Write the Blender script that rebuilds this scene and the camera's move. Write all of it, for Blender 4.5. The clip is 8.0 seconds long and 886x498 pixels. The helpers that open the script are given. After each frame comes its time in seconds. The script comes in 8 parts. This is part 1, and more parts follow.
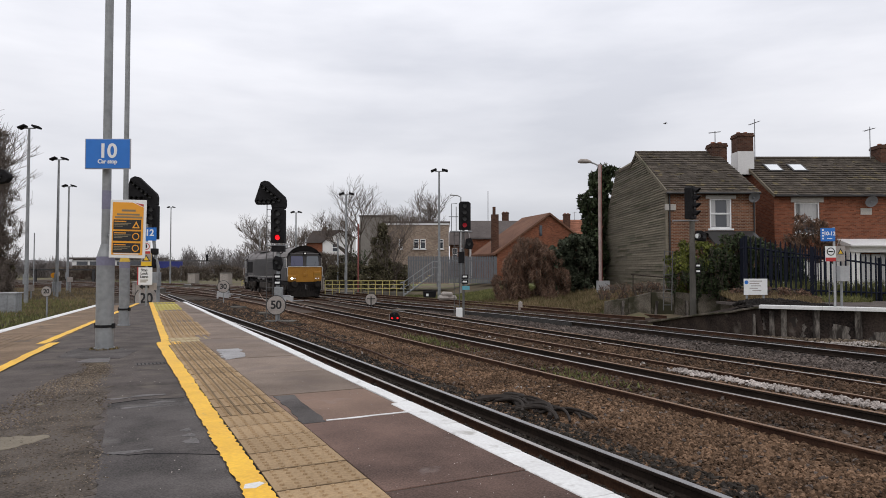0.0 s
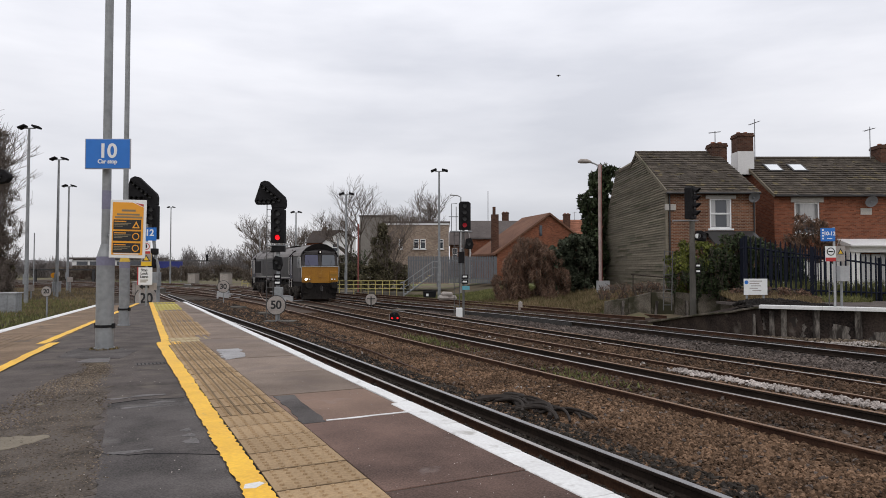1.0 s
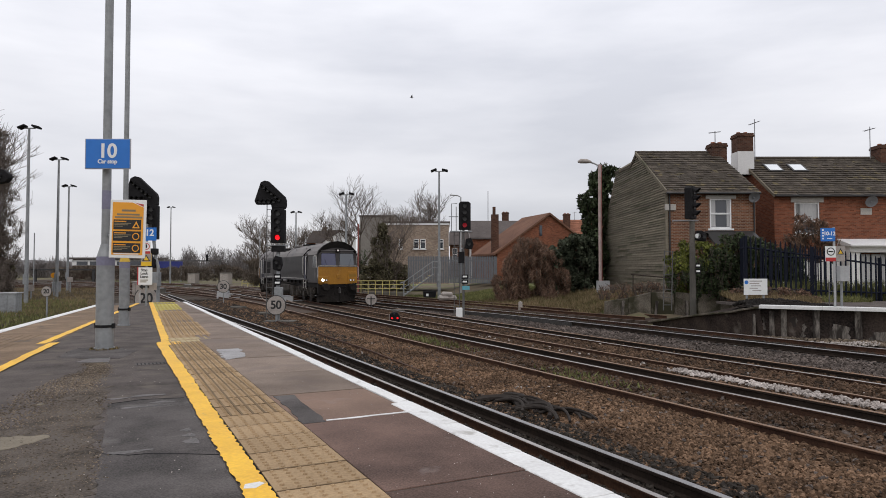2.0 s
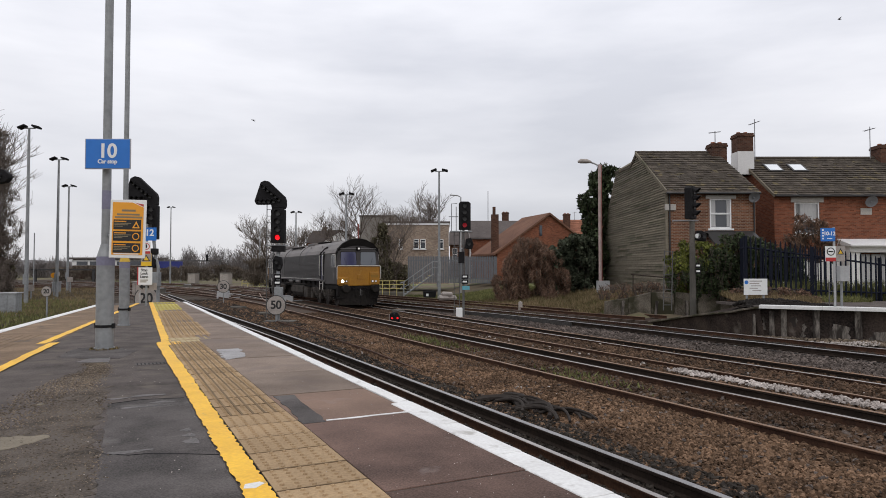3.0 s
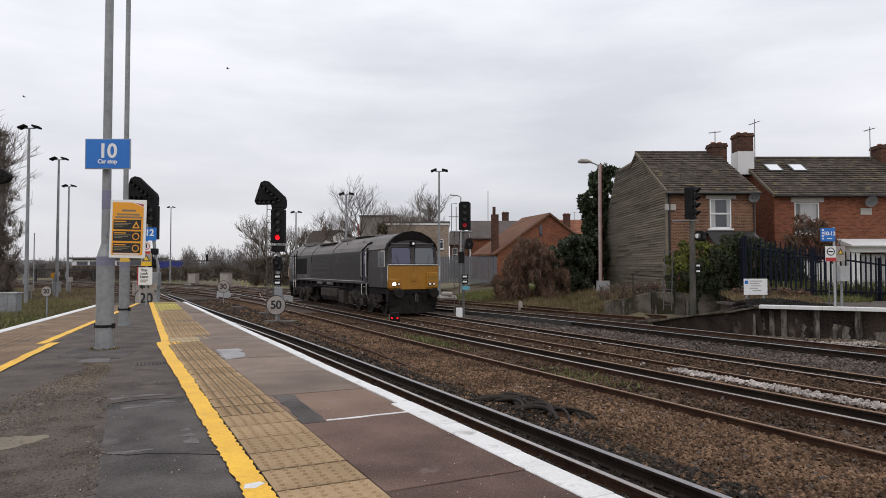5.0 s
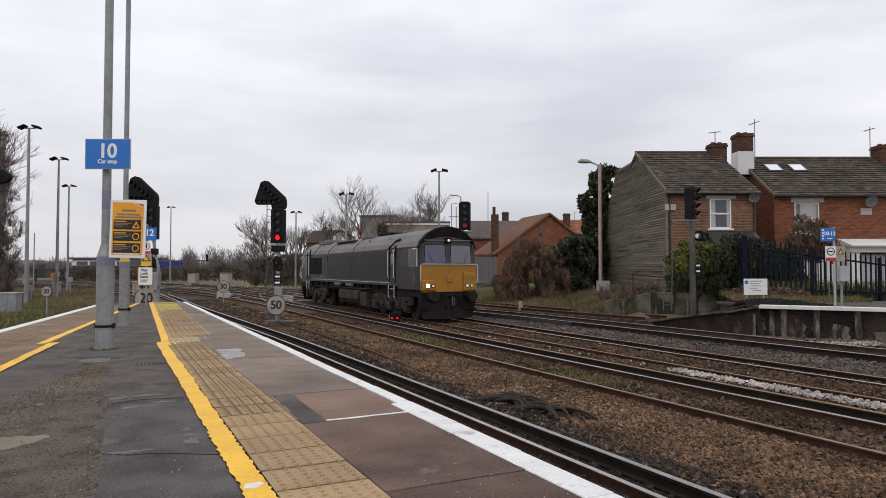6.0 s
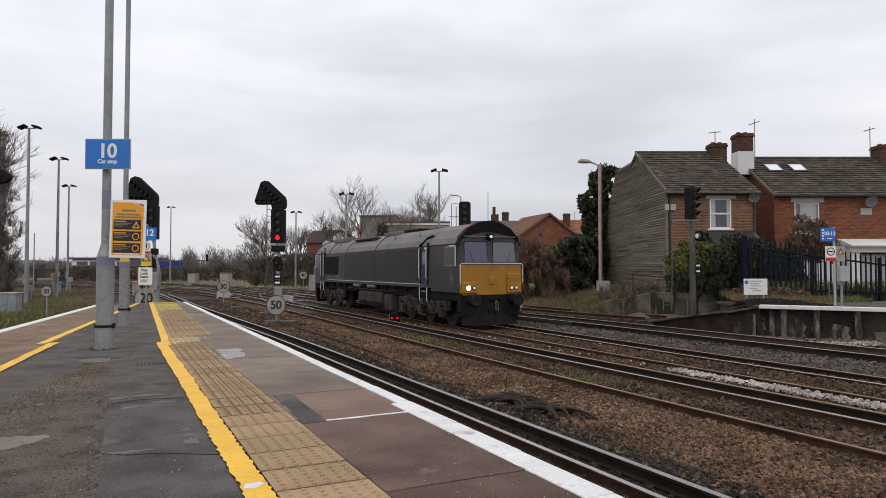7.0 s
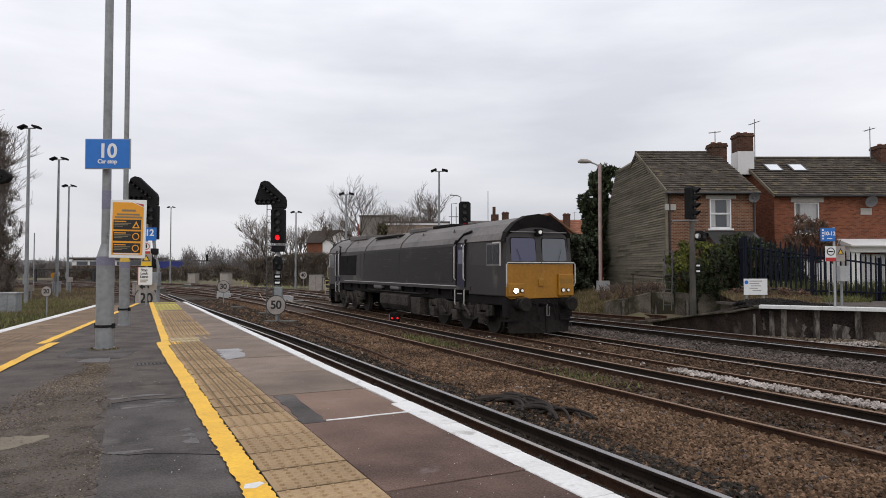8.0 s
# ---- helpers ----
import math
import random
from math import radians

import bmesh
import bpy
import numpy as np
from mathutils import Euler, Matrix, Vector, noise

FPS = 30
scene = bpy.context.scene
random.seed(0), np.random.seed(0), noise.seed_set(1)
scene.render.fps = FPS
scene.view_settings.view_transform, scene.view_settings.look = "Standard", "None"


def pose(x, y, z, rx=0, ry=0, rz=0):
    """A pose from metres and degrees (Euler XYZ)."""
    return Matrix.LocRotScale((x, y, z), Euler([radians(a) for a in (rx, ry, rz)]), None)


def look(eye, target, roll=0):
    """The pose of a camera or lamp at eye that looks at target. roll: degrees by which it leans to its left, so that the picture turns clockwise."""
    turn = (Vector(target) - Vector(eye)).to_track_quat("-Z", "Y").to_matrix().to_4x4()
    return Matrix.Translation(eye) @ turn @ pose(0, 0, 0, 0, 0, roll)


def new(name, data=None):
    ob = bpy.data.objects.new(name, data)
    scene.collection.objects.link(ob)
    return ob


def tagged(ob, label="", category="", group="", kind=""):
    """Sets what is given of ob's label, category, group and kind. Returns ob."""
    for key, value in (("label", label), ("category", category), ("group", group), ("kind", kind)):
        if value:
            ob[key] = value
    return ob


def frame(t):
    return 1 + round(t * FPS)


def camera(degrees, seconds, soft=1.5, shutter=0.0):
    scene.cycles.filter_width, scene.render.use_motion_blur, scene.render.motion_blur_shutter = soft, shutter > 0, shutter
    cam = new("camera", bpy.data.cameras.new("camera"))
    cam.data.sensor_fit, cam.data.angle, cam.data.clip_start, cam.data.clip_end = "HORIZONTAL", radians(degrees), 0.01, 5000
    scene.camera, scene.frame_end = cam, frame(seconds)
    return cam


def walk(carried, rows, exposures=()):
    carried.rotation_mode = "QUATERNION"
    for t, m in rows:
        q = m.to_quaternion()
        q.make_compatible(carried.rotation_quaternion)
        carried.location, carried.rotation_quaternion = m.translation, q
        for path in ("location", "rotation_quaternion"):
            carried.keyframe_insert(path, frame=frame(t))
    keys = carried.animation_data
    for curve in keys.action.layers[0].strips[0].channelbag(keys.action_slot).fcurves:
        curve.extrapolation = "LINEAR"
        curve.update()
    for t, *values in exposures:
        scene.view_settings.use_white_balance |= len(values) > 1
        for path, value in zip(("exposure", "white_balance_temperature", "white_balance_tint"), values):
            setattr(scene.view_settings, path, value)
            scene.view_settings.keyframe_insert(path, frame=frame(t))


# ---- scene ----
cam = camera(67.0, 8.0, soft=0.9)
EYE = pose(0, 0, 2.10, 91.755, 0, -26.2)
walk(cam, [(0.0, EYE), (8.0, EYE)], exposures=[(0.0, 0.0), (8.0, 0.0)])

# ---- world and sun: a bright overcast day ----
world = bpy.data.worlds.new("overcast_sky")
scene.world = world
world.use_nodes = True


def build_world():
    nt = world.node_tree
    nt.nodes.clear()
    out = nt.nodes.new("ShaderNodeOutputWorld")
    bg = nt.nodes.new("ShaderNodeBackground")
    sky = nt.nodes.new("ShaderNodeTexSky")
    sky.sky_type, sky.sun_disc = "NISHITA", False
    sky.sun_elevation, sky.sun_rotation = radians(38), radians(200)
    co = nt.nodes.new("ShaderNodeTexCoord")
    stretch = nt.nodes.new("ShaderNodeMapping")
    stretch.inputs["Scale"].default_value = (1.0, 1.0, 4.5)
    stretch.inputs["Location"].default_value = (0.3, 0.1, 0.45)
    cloud = nt.nodes.new("ShaderNodeTexNoise")
    cloud.inputs["Scale"].default_value, cloud.inputs["Detail"].default_value = 1.5, 6
    cloud.inputs["Roughness"].default_value = 0.5
    ramp = nt.nodes.new("ShaderNodeValToRGB")
    ramp.color_ramp.elements[0].position, ramp.color_ramp.elements[1].position = 0.33, 0.62
    ramp.color_ramp.elements[0].color = (6.3, 6.4, 6.95, 1)
    ramp.color_ramp.elements[1].color = (9.2, 9.15, 9.55, 1)
    mix = nt.nodes.new("ShaderNodeMixRGB")
    mix.inputs[0].default_value = 0.94
    nt.links.new(co.outputs["Generated"], stretch.inputs["Vector"])
    nt.links.new(stretch.outputs[0], cloud.inputs["Vector"])
    nt.links.new(cloud.outputs["Fac"], ramp.inputs[0])
    nt.links.new(sky.outputs[0], mix.inputs[1])
    nt.links.new(ramp.outputs[0], mix.inputs[2])
    # brighter overhead than near the horizon, as under an even cloud cover
    sep = nt.nodes.new("ShaderNodeSeparateXYZ")
    nt.links.new(co.outputs["Generated"], sep.inputs[0])
    lift = nt.nodes.new("ShaderNodeMapRange")
    lift.inputs["From Min"].default_value, lift.inputs["From Max"].default_value = 0.0, 0.42
    lift.inputs["To Min"].default_value, lift.inputs["To Max"].default_value = 0.77, 1.29
    nt.links.new(sep.outputs["Z"], lift.inputs["Value"])
    scale = nt.nodes.new("ShaderNodeVectorMath")
    scale.operation = "SCALE"
    nt.links.new(mix.outputs[0], scale.inputs[0])
    nt.links.new(lift.outputs[0], scale.inputs["Scale"])
    nt.links.new(scale.outputs[0], bg.inputs[0])
    bg.inputs[1].default_value = 0.105
    nt.links.new(bg.outputs[0], out.inputs[0])


build_world()
sun = new("sun", bpy.data.lights.new("sun", "SUN"))
sun.data.energy, sun.data.angle, sun.data.color = 0.35, radians(25), (1.0, 0.97, 0.93)
sun.matrix_world = look((-20, -40, 50), (0, 0, 0))

# ---- materials ----


def surf(name, a, b=None, rough=0.8, big=0.8, fine=25.0, bump=0.25, depth=0.01, metal=0.0, vary=0.0, island=False, spec=0.5,
         stain=None, stain_at=0.6, stain_scale=0.5, stretch=(1, 1, 1)):
    """A two-scale weathered surface between colours a and b, with optional stains."""
    m = bpy.data.materials.new(name)
    m.use_nodes = True
    nt = m.node_tree
    p = nt.nodes["Principled BSDF"]
    b = b or tuple(x * 0.75 for x in a)
    co = nt.nodes.new("ShaderNodeTexCoord")
    mp = nt.nodes.new("ShaderNodeMapping")
    mp.inputs["Scale"].default_value = stretch
    nt.links.new(co.outputs["Object"], mp.inputs["Vector"])
    info = nt.nodes.new("ShaderNodeObjectInfo")
    add = nt.nodes.new("ShaderNodeVectorMath")
    add.operation = "ADD"
    nt.links.new(mp.outputs[0], add.inputs[0])
    mul = nt.nodes.new("ShaderNodeMath")
    mul.operation = "MULTIPLY"
    mul.inputs[1].default_value = 37.0
    nt.links.new(info.outputs["Random"], mul.inputs[0])
    nt.links.new(mul.outputs[0], add.inputs[1])

    def noise_at(scale, detail, vec=add):
        n = nt.nodes.new("ShaderNodeTexNoise")
        n.inputs["Scale"].default_value, n.inputs["Detail"].default_value = scale, detail
        nt.links.new(vec.outputs[0], n.inputs["Vector"])
        return n

    n1, n2 = noise_at(big, 5), noise_at(fine, 3)
    mixn = nt.nodes.new("ShaderNodeMath")
    mixn.operation = "MULTIPLY_ADD"
    mixn.inputs[1].default_value, mixn.inputs[2].default_value = 0.55, 0.0
    nt.links.new(n2.outputs["Fac"], mixn.inputs[0])
    m2 = nt.nodes.new("ShaderNodeMath")
    m2.operation = "MULTIPLY_ADD"
    m2.inputs[1].default_value = 0.65
    nt.links.new(n1.outputs["Fac"], m2.inputs[0])
    nt.links.new(mixn.outputs[0], m2.inputs[2])
    ramp = nt.nodes.new("ShaderNodeValToRGB")
    ramp.color_ramp.elements[0].position, ramp.color_ramp.elements[1].position = 0.42, 0.78
    ramp.color_ramp.elements[0].color, ramp.color_ramp.elements[1].color = (*b, 1), (*a, 1)
    nt.links.new(m2.outputs[0], ramp.inputs[0])
    col = ramp.outputs[0]
    if stain:
        n3 = noise_at(stain_scale, 6)
        r3 = nt.nodes.new("ShaderNodeValToRGB")
        r3.color_ramp.elements[0].position, r3.color_ramp.elements[1].position = stain_at - 0.06, stain_at + 0.06
        nt.links.new(n3.outputs["Fac"], r3.inputs[0])
        mx = nt.nodes.new("ShaderNodeMixRGB")
        mx.inputs[2].default_value = (*stain, 1)
        nt.links.new(r3.outputs[0], mx.inputs[0])
        nt.links.new(col, mx.inputs[1])
        col = mx.outputs[0]
    if vary:
        hsv = nt.nodes.new("ShaderNodeHueSaturation")
        mr = nt.nodes.new("ShaderNodeMapRange")
        mr.inputs["To Min"].default_value, mr.inputs["To Max"].default_value = 1 - vary, 1 + vary
        if island:
            g = nt.nodes.new("ShaderNodeNewGeometry")
            nt.links.new(g.outputs["Random Per Island"], mr.inputs["Value"])
        else:
            nt.links.new(info.outputs["Random"], mr.inputs["Value"])
        nt.links.new(mr.outputs[0], hsv.inputs["Value"])
        nt.links.new(col, hsv.inputs["Color"])
        col = hsv.outputs[0]
    nt.links.new(col, p.inputs["Base Color"])
    p.inputs["Roughness"].default_value, p.inputs["Metallic"].default_value = rough, metal
    p.inputs["Specular IOR Level"].default_value = spec if rough < 0.7 else spec * 0.25
    if bump:
        bp = nt.nodes.new("ShaderNodeBump")
        bp.inputs["Strength"].default_value, bp.inputs["Distance"].default_value = bump, depth
        nt.links.new(n2.outputs["Fac"], bp.inputs["Height"])
        nt.links.new(bp.outputs[0], p.inputs["Normal"])
    return m


def bricks_mat(name, a, b, mortar):
    m = surf(name, a, b, rough=0.9, bump=0.3)
    nt = m.node_tree
    p = nt.nodes["Principled BSDF"]
    col = p.inputs["Base Color"].links[0].from_socket
    co = nt.nodes.new("ShaderNodeTexCoord")
    sep = nt.nodes.new("ShaderNodeSeparateXYZ")
    nt.links.new(co.outputs["Object"], sep.inputs[0])
    sm = nt.nodes.new("ShaderNodeMath")
    sm.operation = "ADD"
    nt.links.new(sep.outputs["X"], sm.inputs[0])
    nt.links.new(sep.outputs["Y"], sm.inputs[1])
    cb = nt.nodes.new("ShaderNodeCombineXYZ")
    nt.links.new(sm.outputs[0], cb.inputs["X"])
    nt.links.new(sep.outputs["Z"], cb.inputs["Y"])
    br = nt.nodes.new("ShaderNodeTexBrick")
    br.inputs["Scale"].default_value = 1.0
    br.inputs["Brick Width"].default_value, br.inputs["Row Height"].default_value = 0.225, 0.075
    br.inputs["Mortar Size"].default_value = 0.007
    br.inputs["Mortar"].default_value = (*mortar, 1)
    br.inputs["Bias"].default_value = -0.1
    nt.links.new(cb.outputs[0], br.inputs["Vector"])
    nt.links.new(col, br.inputs["Color1"])
    dk = nt.nodes.new("ShaderNodeMixRGB")
    dk.blend_type = "MULTIPLY"
    dk.inputs[0].default_value, dk.inputs[2].default_value = 1.0, (0.5, 0.45, 0.45, 1)
    nt.links.new(col, dk.inputs[1])
    nt.links.new(dk.outputs[0], br.inputs["Color2"])
    nt.links.new(br.outputs["Color"], p.inputs["Base Color"])
    return m


def glow(name, colour, strength):
    m = bpy.data.materials.new(name)
    m.use_nodes = True
    p = m.node_tree.nodes["Principled BSDF"]
    p.inputs["Base Color"].default_value = (*colour, 1)
    p.inputs["Emission Color"].default_value = (*colour, 1)
    p.inputs["Emission Strength"].default_value = strength
    return m


def glassy(name, colour, rough=0.04):
    m = bpy.data.materials.new(name)
    m.use_nodes = True
    p = m.node_tree.nodes["Principled BSDF"]
    p.inputs["Base Color"].default_value = (*colour, 1)
    p.inputs["Roughness"].default_value, p.inputs["Specular IOR Level"].default_value = rough, 0.8
    return m


TARMAC = surf("tarmac", (0.142, 0.12, 0.108), (0.056, 0.048, 0.044), 0.88, 2.6, 75, 1.0, 0.008, stain=(0.125, 0.106, 0.09), stain_at=0.62, stain_scale=3.1)
TARMAC_OLD = surf("old_chipped_tarmac", (0.15, 0.124, 0.102), (0.046, 0.038, 0.032), 0.9, 4.0, 60, 1.0, 0.01, stain=(0.11, 0.094, 0.08), stain_at=0.58, stain_scale=4)
TARMAC_NEW = surf("dark_patch_tarmac", (0.14, 0.124, 0.117), (0.042, 0.038, 0.036), 0.82, 2.2, 85, 1.0, 0.008, stain=(0.13, 0.118, 0.112), stain_at=0.64, stain_scale=2.4)
SLAB = surf("red_brown_paving", (0.245, 0.163, 0.122), (0.145, 0.097, 0.075), 0.8, 1.6, 80, 0.35, 0.003, vary=0.12, stain=(0.24, 0.2, 0.175), stain_at=0.66, stain_scale=1.3)
SLAB_DARK = surf("damp_maroon_paving", (0.185, 0.118, 0.094), (0.064, 0.042, 0.035), 0.8, 1.6, 90, 0.7, 0.004, vary=0.08, stain=(0.2, 0.16, 0.145), stain_at=0.66, stain_scale=2.5)
SLAB_GREY = surf("grey_concrete_paving", (0.275, 0.215, 0.172), (0.14, 0.106, 0.085), 0.8, 1.6, 90, 0.5, 0.004, vary=0.14, stain=(0.17, 0.133, 0.113), stain_at=0.6, stain_scale=1.4)
SLAB_PALE = surf("pale_concrete_patch", (0.4, 0.39, 0.39), (0.22, 0.21, 0.205), 0.75, 2.0, 60, 0.3, 0.003)
TACTILE = surf("buff_tactile_paving", (0.42, 0.295, 0.17), (0.25, 0.172, 0.1), 0.85, 1.3, 60, 0.3, 0.003, vary=0.1)
TACTILE_CREAM = surf("cream_tactile_paving", (0.55, 0.45, 0.28), (0.36, 0.28, 0.17), 0.85, 1.3, 60, 0.3, 0.003, vary=0.1)
TACTILE_YELLOW = surf("yellowed_tactile_paving", (0.5, 0.42, 0.12), (0.33, 0.27, 0.1), 0.85, 1.3, 60, 0.3, 0.003, vary=0.1)
YELLOW = surf("yellow_line_paint", (0.9, 0.52, 0.02), (0.7, 0.37, 0.018), 0.6, 3.0, 40, 0.3, 0.003, stain=(0.3, 0.24, 0.14), stain_at=0.7, stain_scale=9)
WHITE = surf("white_edge_paint", (0.78, 0.78, 0.76), (0.6, 0.59, 0.57), 0.6, 2.5, 45, 0.25, 0.003, stain=(0.42, 0.4, 0.37), stain_at=0.69, stain_scale=6)
CONCRETE = surf("weathered_concrete", (0.17, 0.155, 0.135), (0.085, 0.078, 0.068), 0.9, 0.9, 30, 0.4, 0.006, stain=(0.08, 0.075, 0.065), stain_at=0.58, stain_scale=0.7)
MOSSY_CONCRETE = surf("mossy_stained_concrete", (0.2, 0.175, 0.14), (0.06, 0.05, 0.04), 0.95, 1.2, 22, 0.8, 0.015, stain=(0.045, 0.042, 0.026), stain_at=0.5, stain_scale=1.1)
DARK_WALL = surf("sooty_platform_wall", (0.075, 0.056, 0.046), (0.016, 0.013, 0.012), 0.95, 1.3, 18, 0.8, 0.015, stain=(0.17, 0.145, 0.125), stain_at=0.62, stain_scale=1.0)
BALLAST = surf("brown_ballast", (0.075, 0.056, 0.041), (0.022, 0.0165, 0.0125), 0.95, 0.35, 14, 1.0, 0.04, stain=(0.1, 0.085, 0.07), stain_at=0.62, stain_scale=0.3)
STONE = surf("brown_ballast_stone", (0.225, 0.14, 0.087), (0.054, 0.034, 0.022), 0.95, 1.2, 30, 0.2, 0.004, vary=0.55, island=True)
STONE_DARK = surf("traffic_stained_ballast_stone", (0.148, 0.093, 0.06), (0.034, 0.022, 0.015), 0.95, 1.2, 30, 0.2, 0.004, vary=0.5, island=True)
STONE_GREY = surf("grey_ballast_stone", (0.165, 0.134, 0.117), (0.045, 0.037, 0.032), 0.95, 1.2, 30, 0.2, 0.004, vary=0.4, island=True)
STONE_WHITE = surf("fresh_white_ballast_stone", (0.55, 0.49, 0.45), (0.24, 0.21, 0.19), 0.9, 1.2, 30, 0.2, 0.004, vary=0.3, island=True)
OILED = surf("oil_darkened_ballast_stone", (0.055, 0.045, 0.037), (0.02, 0.017, 0.014), 0.85, 1.2, 30, 0.2, 0.004, vary=0.4, island=True)
RUST = surf("rusty_rail_steel", (0.085, 0.044, 0.027), (0.028, 0.015, 0.011), 0.75, 4, 40, 0.3, 0.003)
RUST_TOP = surf("brown_worn_rail_head", (0.28, 0.17, 0.1), (0.17, 0.1, 0.06), 0.5, 4, 40, 0.15, 0.002, metal=0.4)
SHINE = surf("polished_rail_head", (0.52, 0.48, 0.45), (0.36, 0.33, 0.31), 0.36, 6, 40, 0.05, 0.001, metal=1.0)
LIVE_SIDE = surf("black_conductor_flank", (0.034, 0.024, 0.018), (0.014, 0.01, 0.008), 0.85, 3, 30, 0.2, 0.003)
CONDUCTOR = surf("dull_conductor_rail", (0.36, 0.35, 0.35), (0.24, 0.23, 0.23), 0.4, 3, 30, 0.1, 0.002, metal=0.8)
SLEEPER = surf("oily_timber_sleeper", (0.12, 0.09, 0.07), (0.06, 0.047, 0.04), 0.9, 2, 20, 0.5, 0.01, vary=0.25)
GALV = surf("galvanised_grey_steel", (0.3, 0.31, 0.31), (0.2, 0.205, 0.21), 0.55, 1.5, 12, 0.1, 0.003, metal=0.3, stain=(0.2, 0.19, 0.18), stain_at=0.68, stain_scale=2)
PALE_STEEL = surf("pale_grey_painted_steel", (0.42, 0.42, 0.42), (0.32, 0.32, 0.32), 0.5, 2, 15, 0.1, 0.002)
BLACK = surf("signal_black_paint", (0.02, 0.019, 0.02), (0.01, 0.0095, 0.01), 0.75, 3, 20, 0.1, 0.002)
LENS = glassy("dark_signal_lens", (0.02, 0.018, 0.018), 0.45)
RED_ON = glow("lit_red_aspect", (1.0, 0.006, 0.012), 1.7)
RED_DIM = glow("faint_red_aspect", (0.35, 0.01, 0.02), 0.35)
BLUE_SIGN = surf("blue_sign_face", (0.012, 0.16, 0.55), (0.01, 0.14, 0.5), 0.35, 1, 10, 0.0)
WHITE_SIGN = surf("white_sign_face", (0.82, 0.82, 0.8), (0.74, 0.74, 0.72), 0.4, 1, 12, 0.0)
ORANGE_SIGN = surf("orange_sign_face", (0.83, 0.36, 0.02), (0.76, 0.32, 0.02), 0.4, 1, 12, 0.0)
BLACK_INK = surf("black_sign_print", (0.015, 0.015, 0.015), (0.01, 0.01, 0.01), 0.5, 1, 12, 0.0)
GREY_INK = surf("grey_sign_print", (0.25, 0.2, 0.12), (0.2, 0.16, 0.1), 0.5, 1, 12, 0.0)
RED_INK = surf("red_sign_print", (0.5, 0.03, 0.03), (0.42, 0.025, 0.025), 0.5, 1, 12, 0.0)
PURPLE_BAND = surf("faded_purple_band", (0.2, 0.19, 0.27), (0.15, 0.145, 0.2), 0.6, 3, 25, 0.1, 0.002)


# ---- mesh helpers ----
class Shape:
    """Collects the vertices and faces of one mesh."""

    def __init__(self):
        self.v, self.f = [], []

    def add(self, verts, faces, m=None):
        k = len(self.v)
        self.v += [tuple(m @ Vector(p)) for p in verts] if m else [tuple(p) for p in verts]
        self.f += [tuple(k + i for i in f) for f in faces]
        return self

    def box(self, x0, x1, y0, y1, z0, z1, m=None):
        return self.add([(x0, y0, z0), (x1, y0, z0), (x1, y1, z0), (x0, y1, z0), (x0, y0, z1), (x1, y0, z1), (x1, y1, z1), (x0, y1, z1)],
                        [(0, 3, 2, 1), (4, 5, 6, 7), (0, 1, 5, 4), (1, 2, 6, 5), (2, 3, 7, 6), (3, 0, 4, 7)], m)

    def prism(self, poly, a0, a1, axis="y", m=None):
        """A polygon given in the two other axes, drawn out from a0 to a1 along axis."""
        put = {"x": lambda p, a: (a, p[0], p[1]), "y": lambda p, a: (p[0], a, p[1]), "z": lambda p, a: (p[0], p[1], a)}[axis]
        n = len(poly)
        verts = [put(p, a0) for p in poly] + [put(p, a1) for p in poly]
        faces = [tuple(range(n))[::-1], tuple(range(n, 2 * n))] + [(i, (i + 1) % n, n + (i + 1) % n, n + i) for i in range(n)]
        return self.add(verts, faces, m)

    def tube(self, pts, radii, n=8, m=None):
        pts = [Vector(p) for p in pts]
        if isinstance(radii, (int, float)):
            radii = [radii] * len(pts)
        verts, faces = [], []
        for i, p in enumerate(pts):
            d = (pts[min(i + 1, len(pts) - 1)] - pts[max(i - 1, 0)]).normalized()
            s = d.cross(Vector((0, 0, 1)) if abs(d.z) < 0.95 else Vector((1, 0, 0))).normalized()
            u = s.cross(d)
            verts += [p + (s * math.cos(2 * math.pi * k / n) + u * math.sin(2 * math.pi * k / n)) * radii[i] for k in range(n)]
        for i in range(len(pts) - 1):
            faces += [(i * n + k, i * n + (k + 1) % n, (i + 1) * n + (k + 1) % n, (i + 1) * n + k) for k in range(n)]
        faces += [tuple(range(n))[::-1], tuple(range((len(pts) - 1) * n, len(pts) * n))]
        return self.add(verts, faces, m)

    def sweep(self, section, line):
        """An upright section (x, z) drawn along a line of (x, y, z)."""
        n, line = len(section), [Vector(p) for p in line]
        verts, faces = [], []
        for i, p in enumerate(line):
            d = (line[min(i + 1, len(line) - 1)] - line[max(i - 1, 0)])
            side = Vector((d.y, -d.x, 0)).normalized()
            verts += [p + side * a + Vector((0, 0, b)) for a, b in section]
        for i in range(len(line) - 1):
            faces += [(i * n + k, i * n + (k + 1) % n, (i + 1) * n + (k + 1) % n, (i + 1) * n + k) for k in range(n)]
        faces += [tuple(range(n))[::-1], tuple(range((len(line) - 1) * n, len(line) * n))]
        return self.add(verts, faces)

    def mesh(self, name, material, smooth=False):
        me = bpy.data.meshes.new(name)
        me.from_pydata(self.v, [], self.f)
        me.materials.append(material)
        if smooth:
            me.shade_smooth()
            me.set_sharp_from_angle(angle=radians(40))
        me.update()
        return me


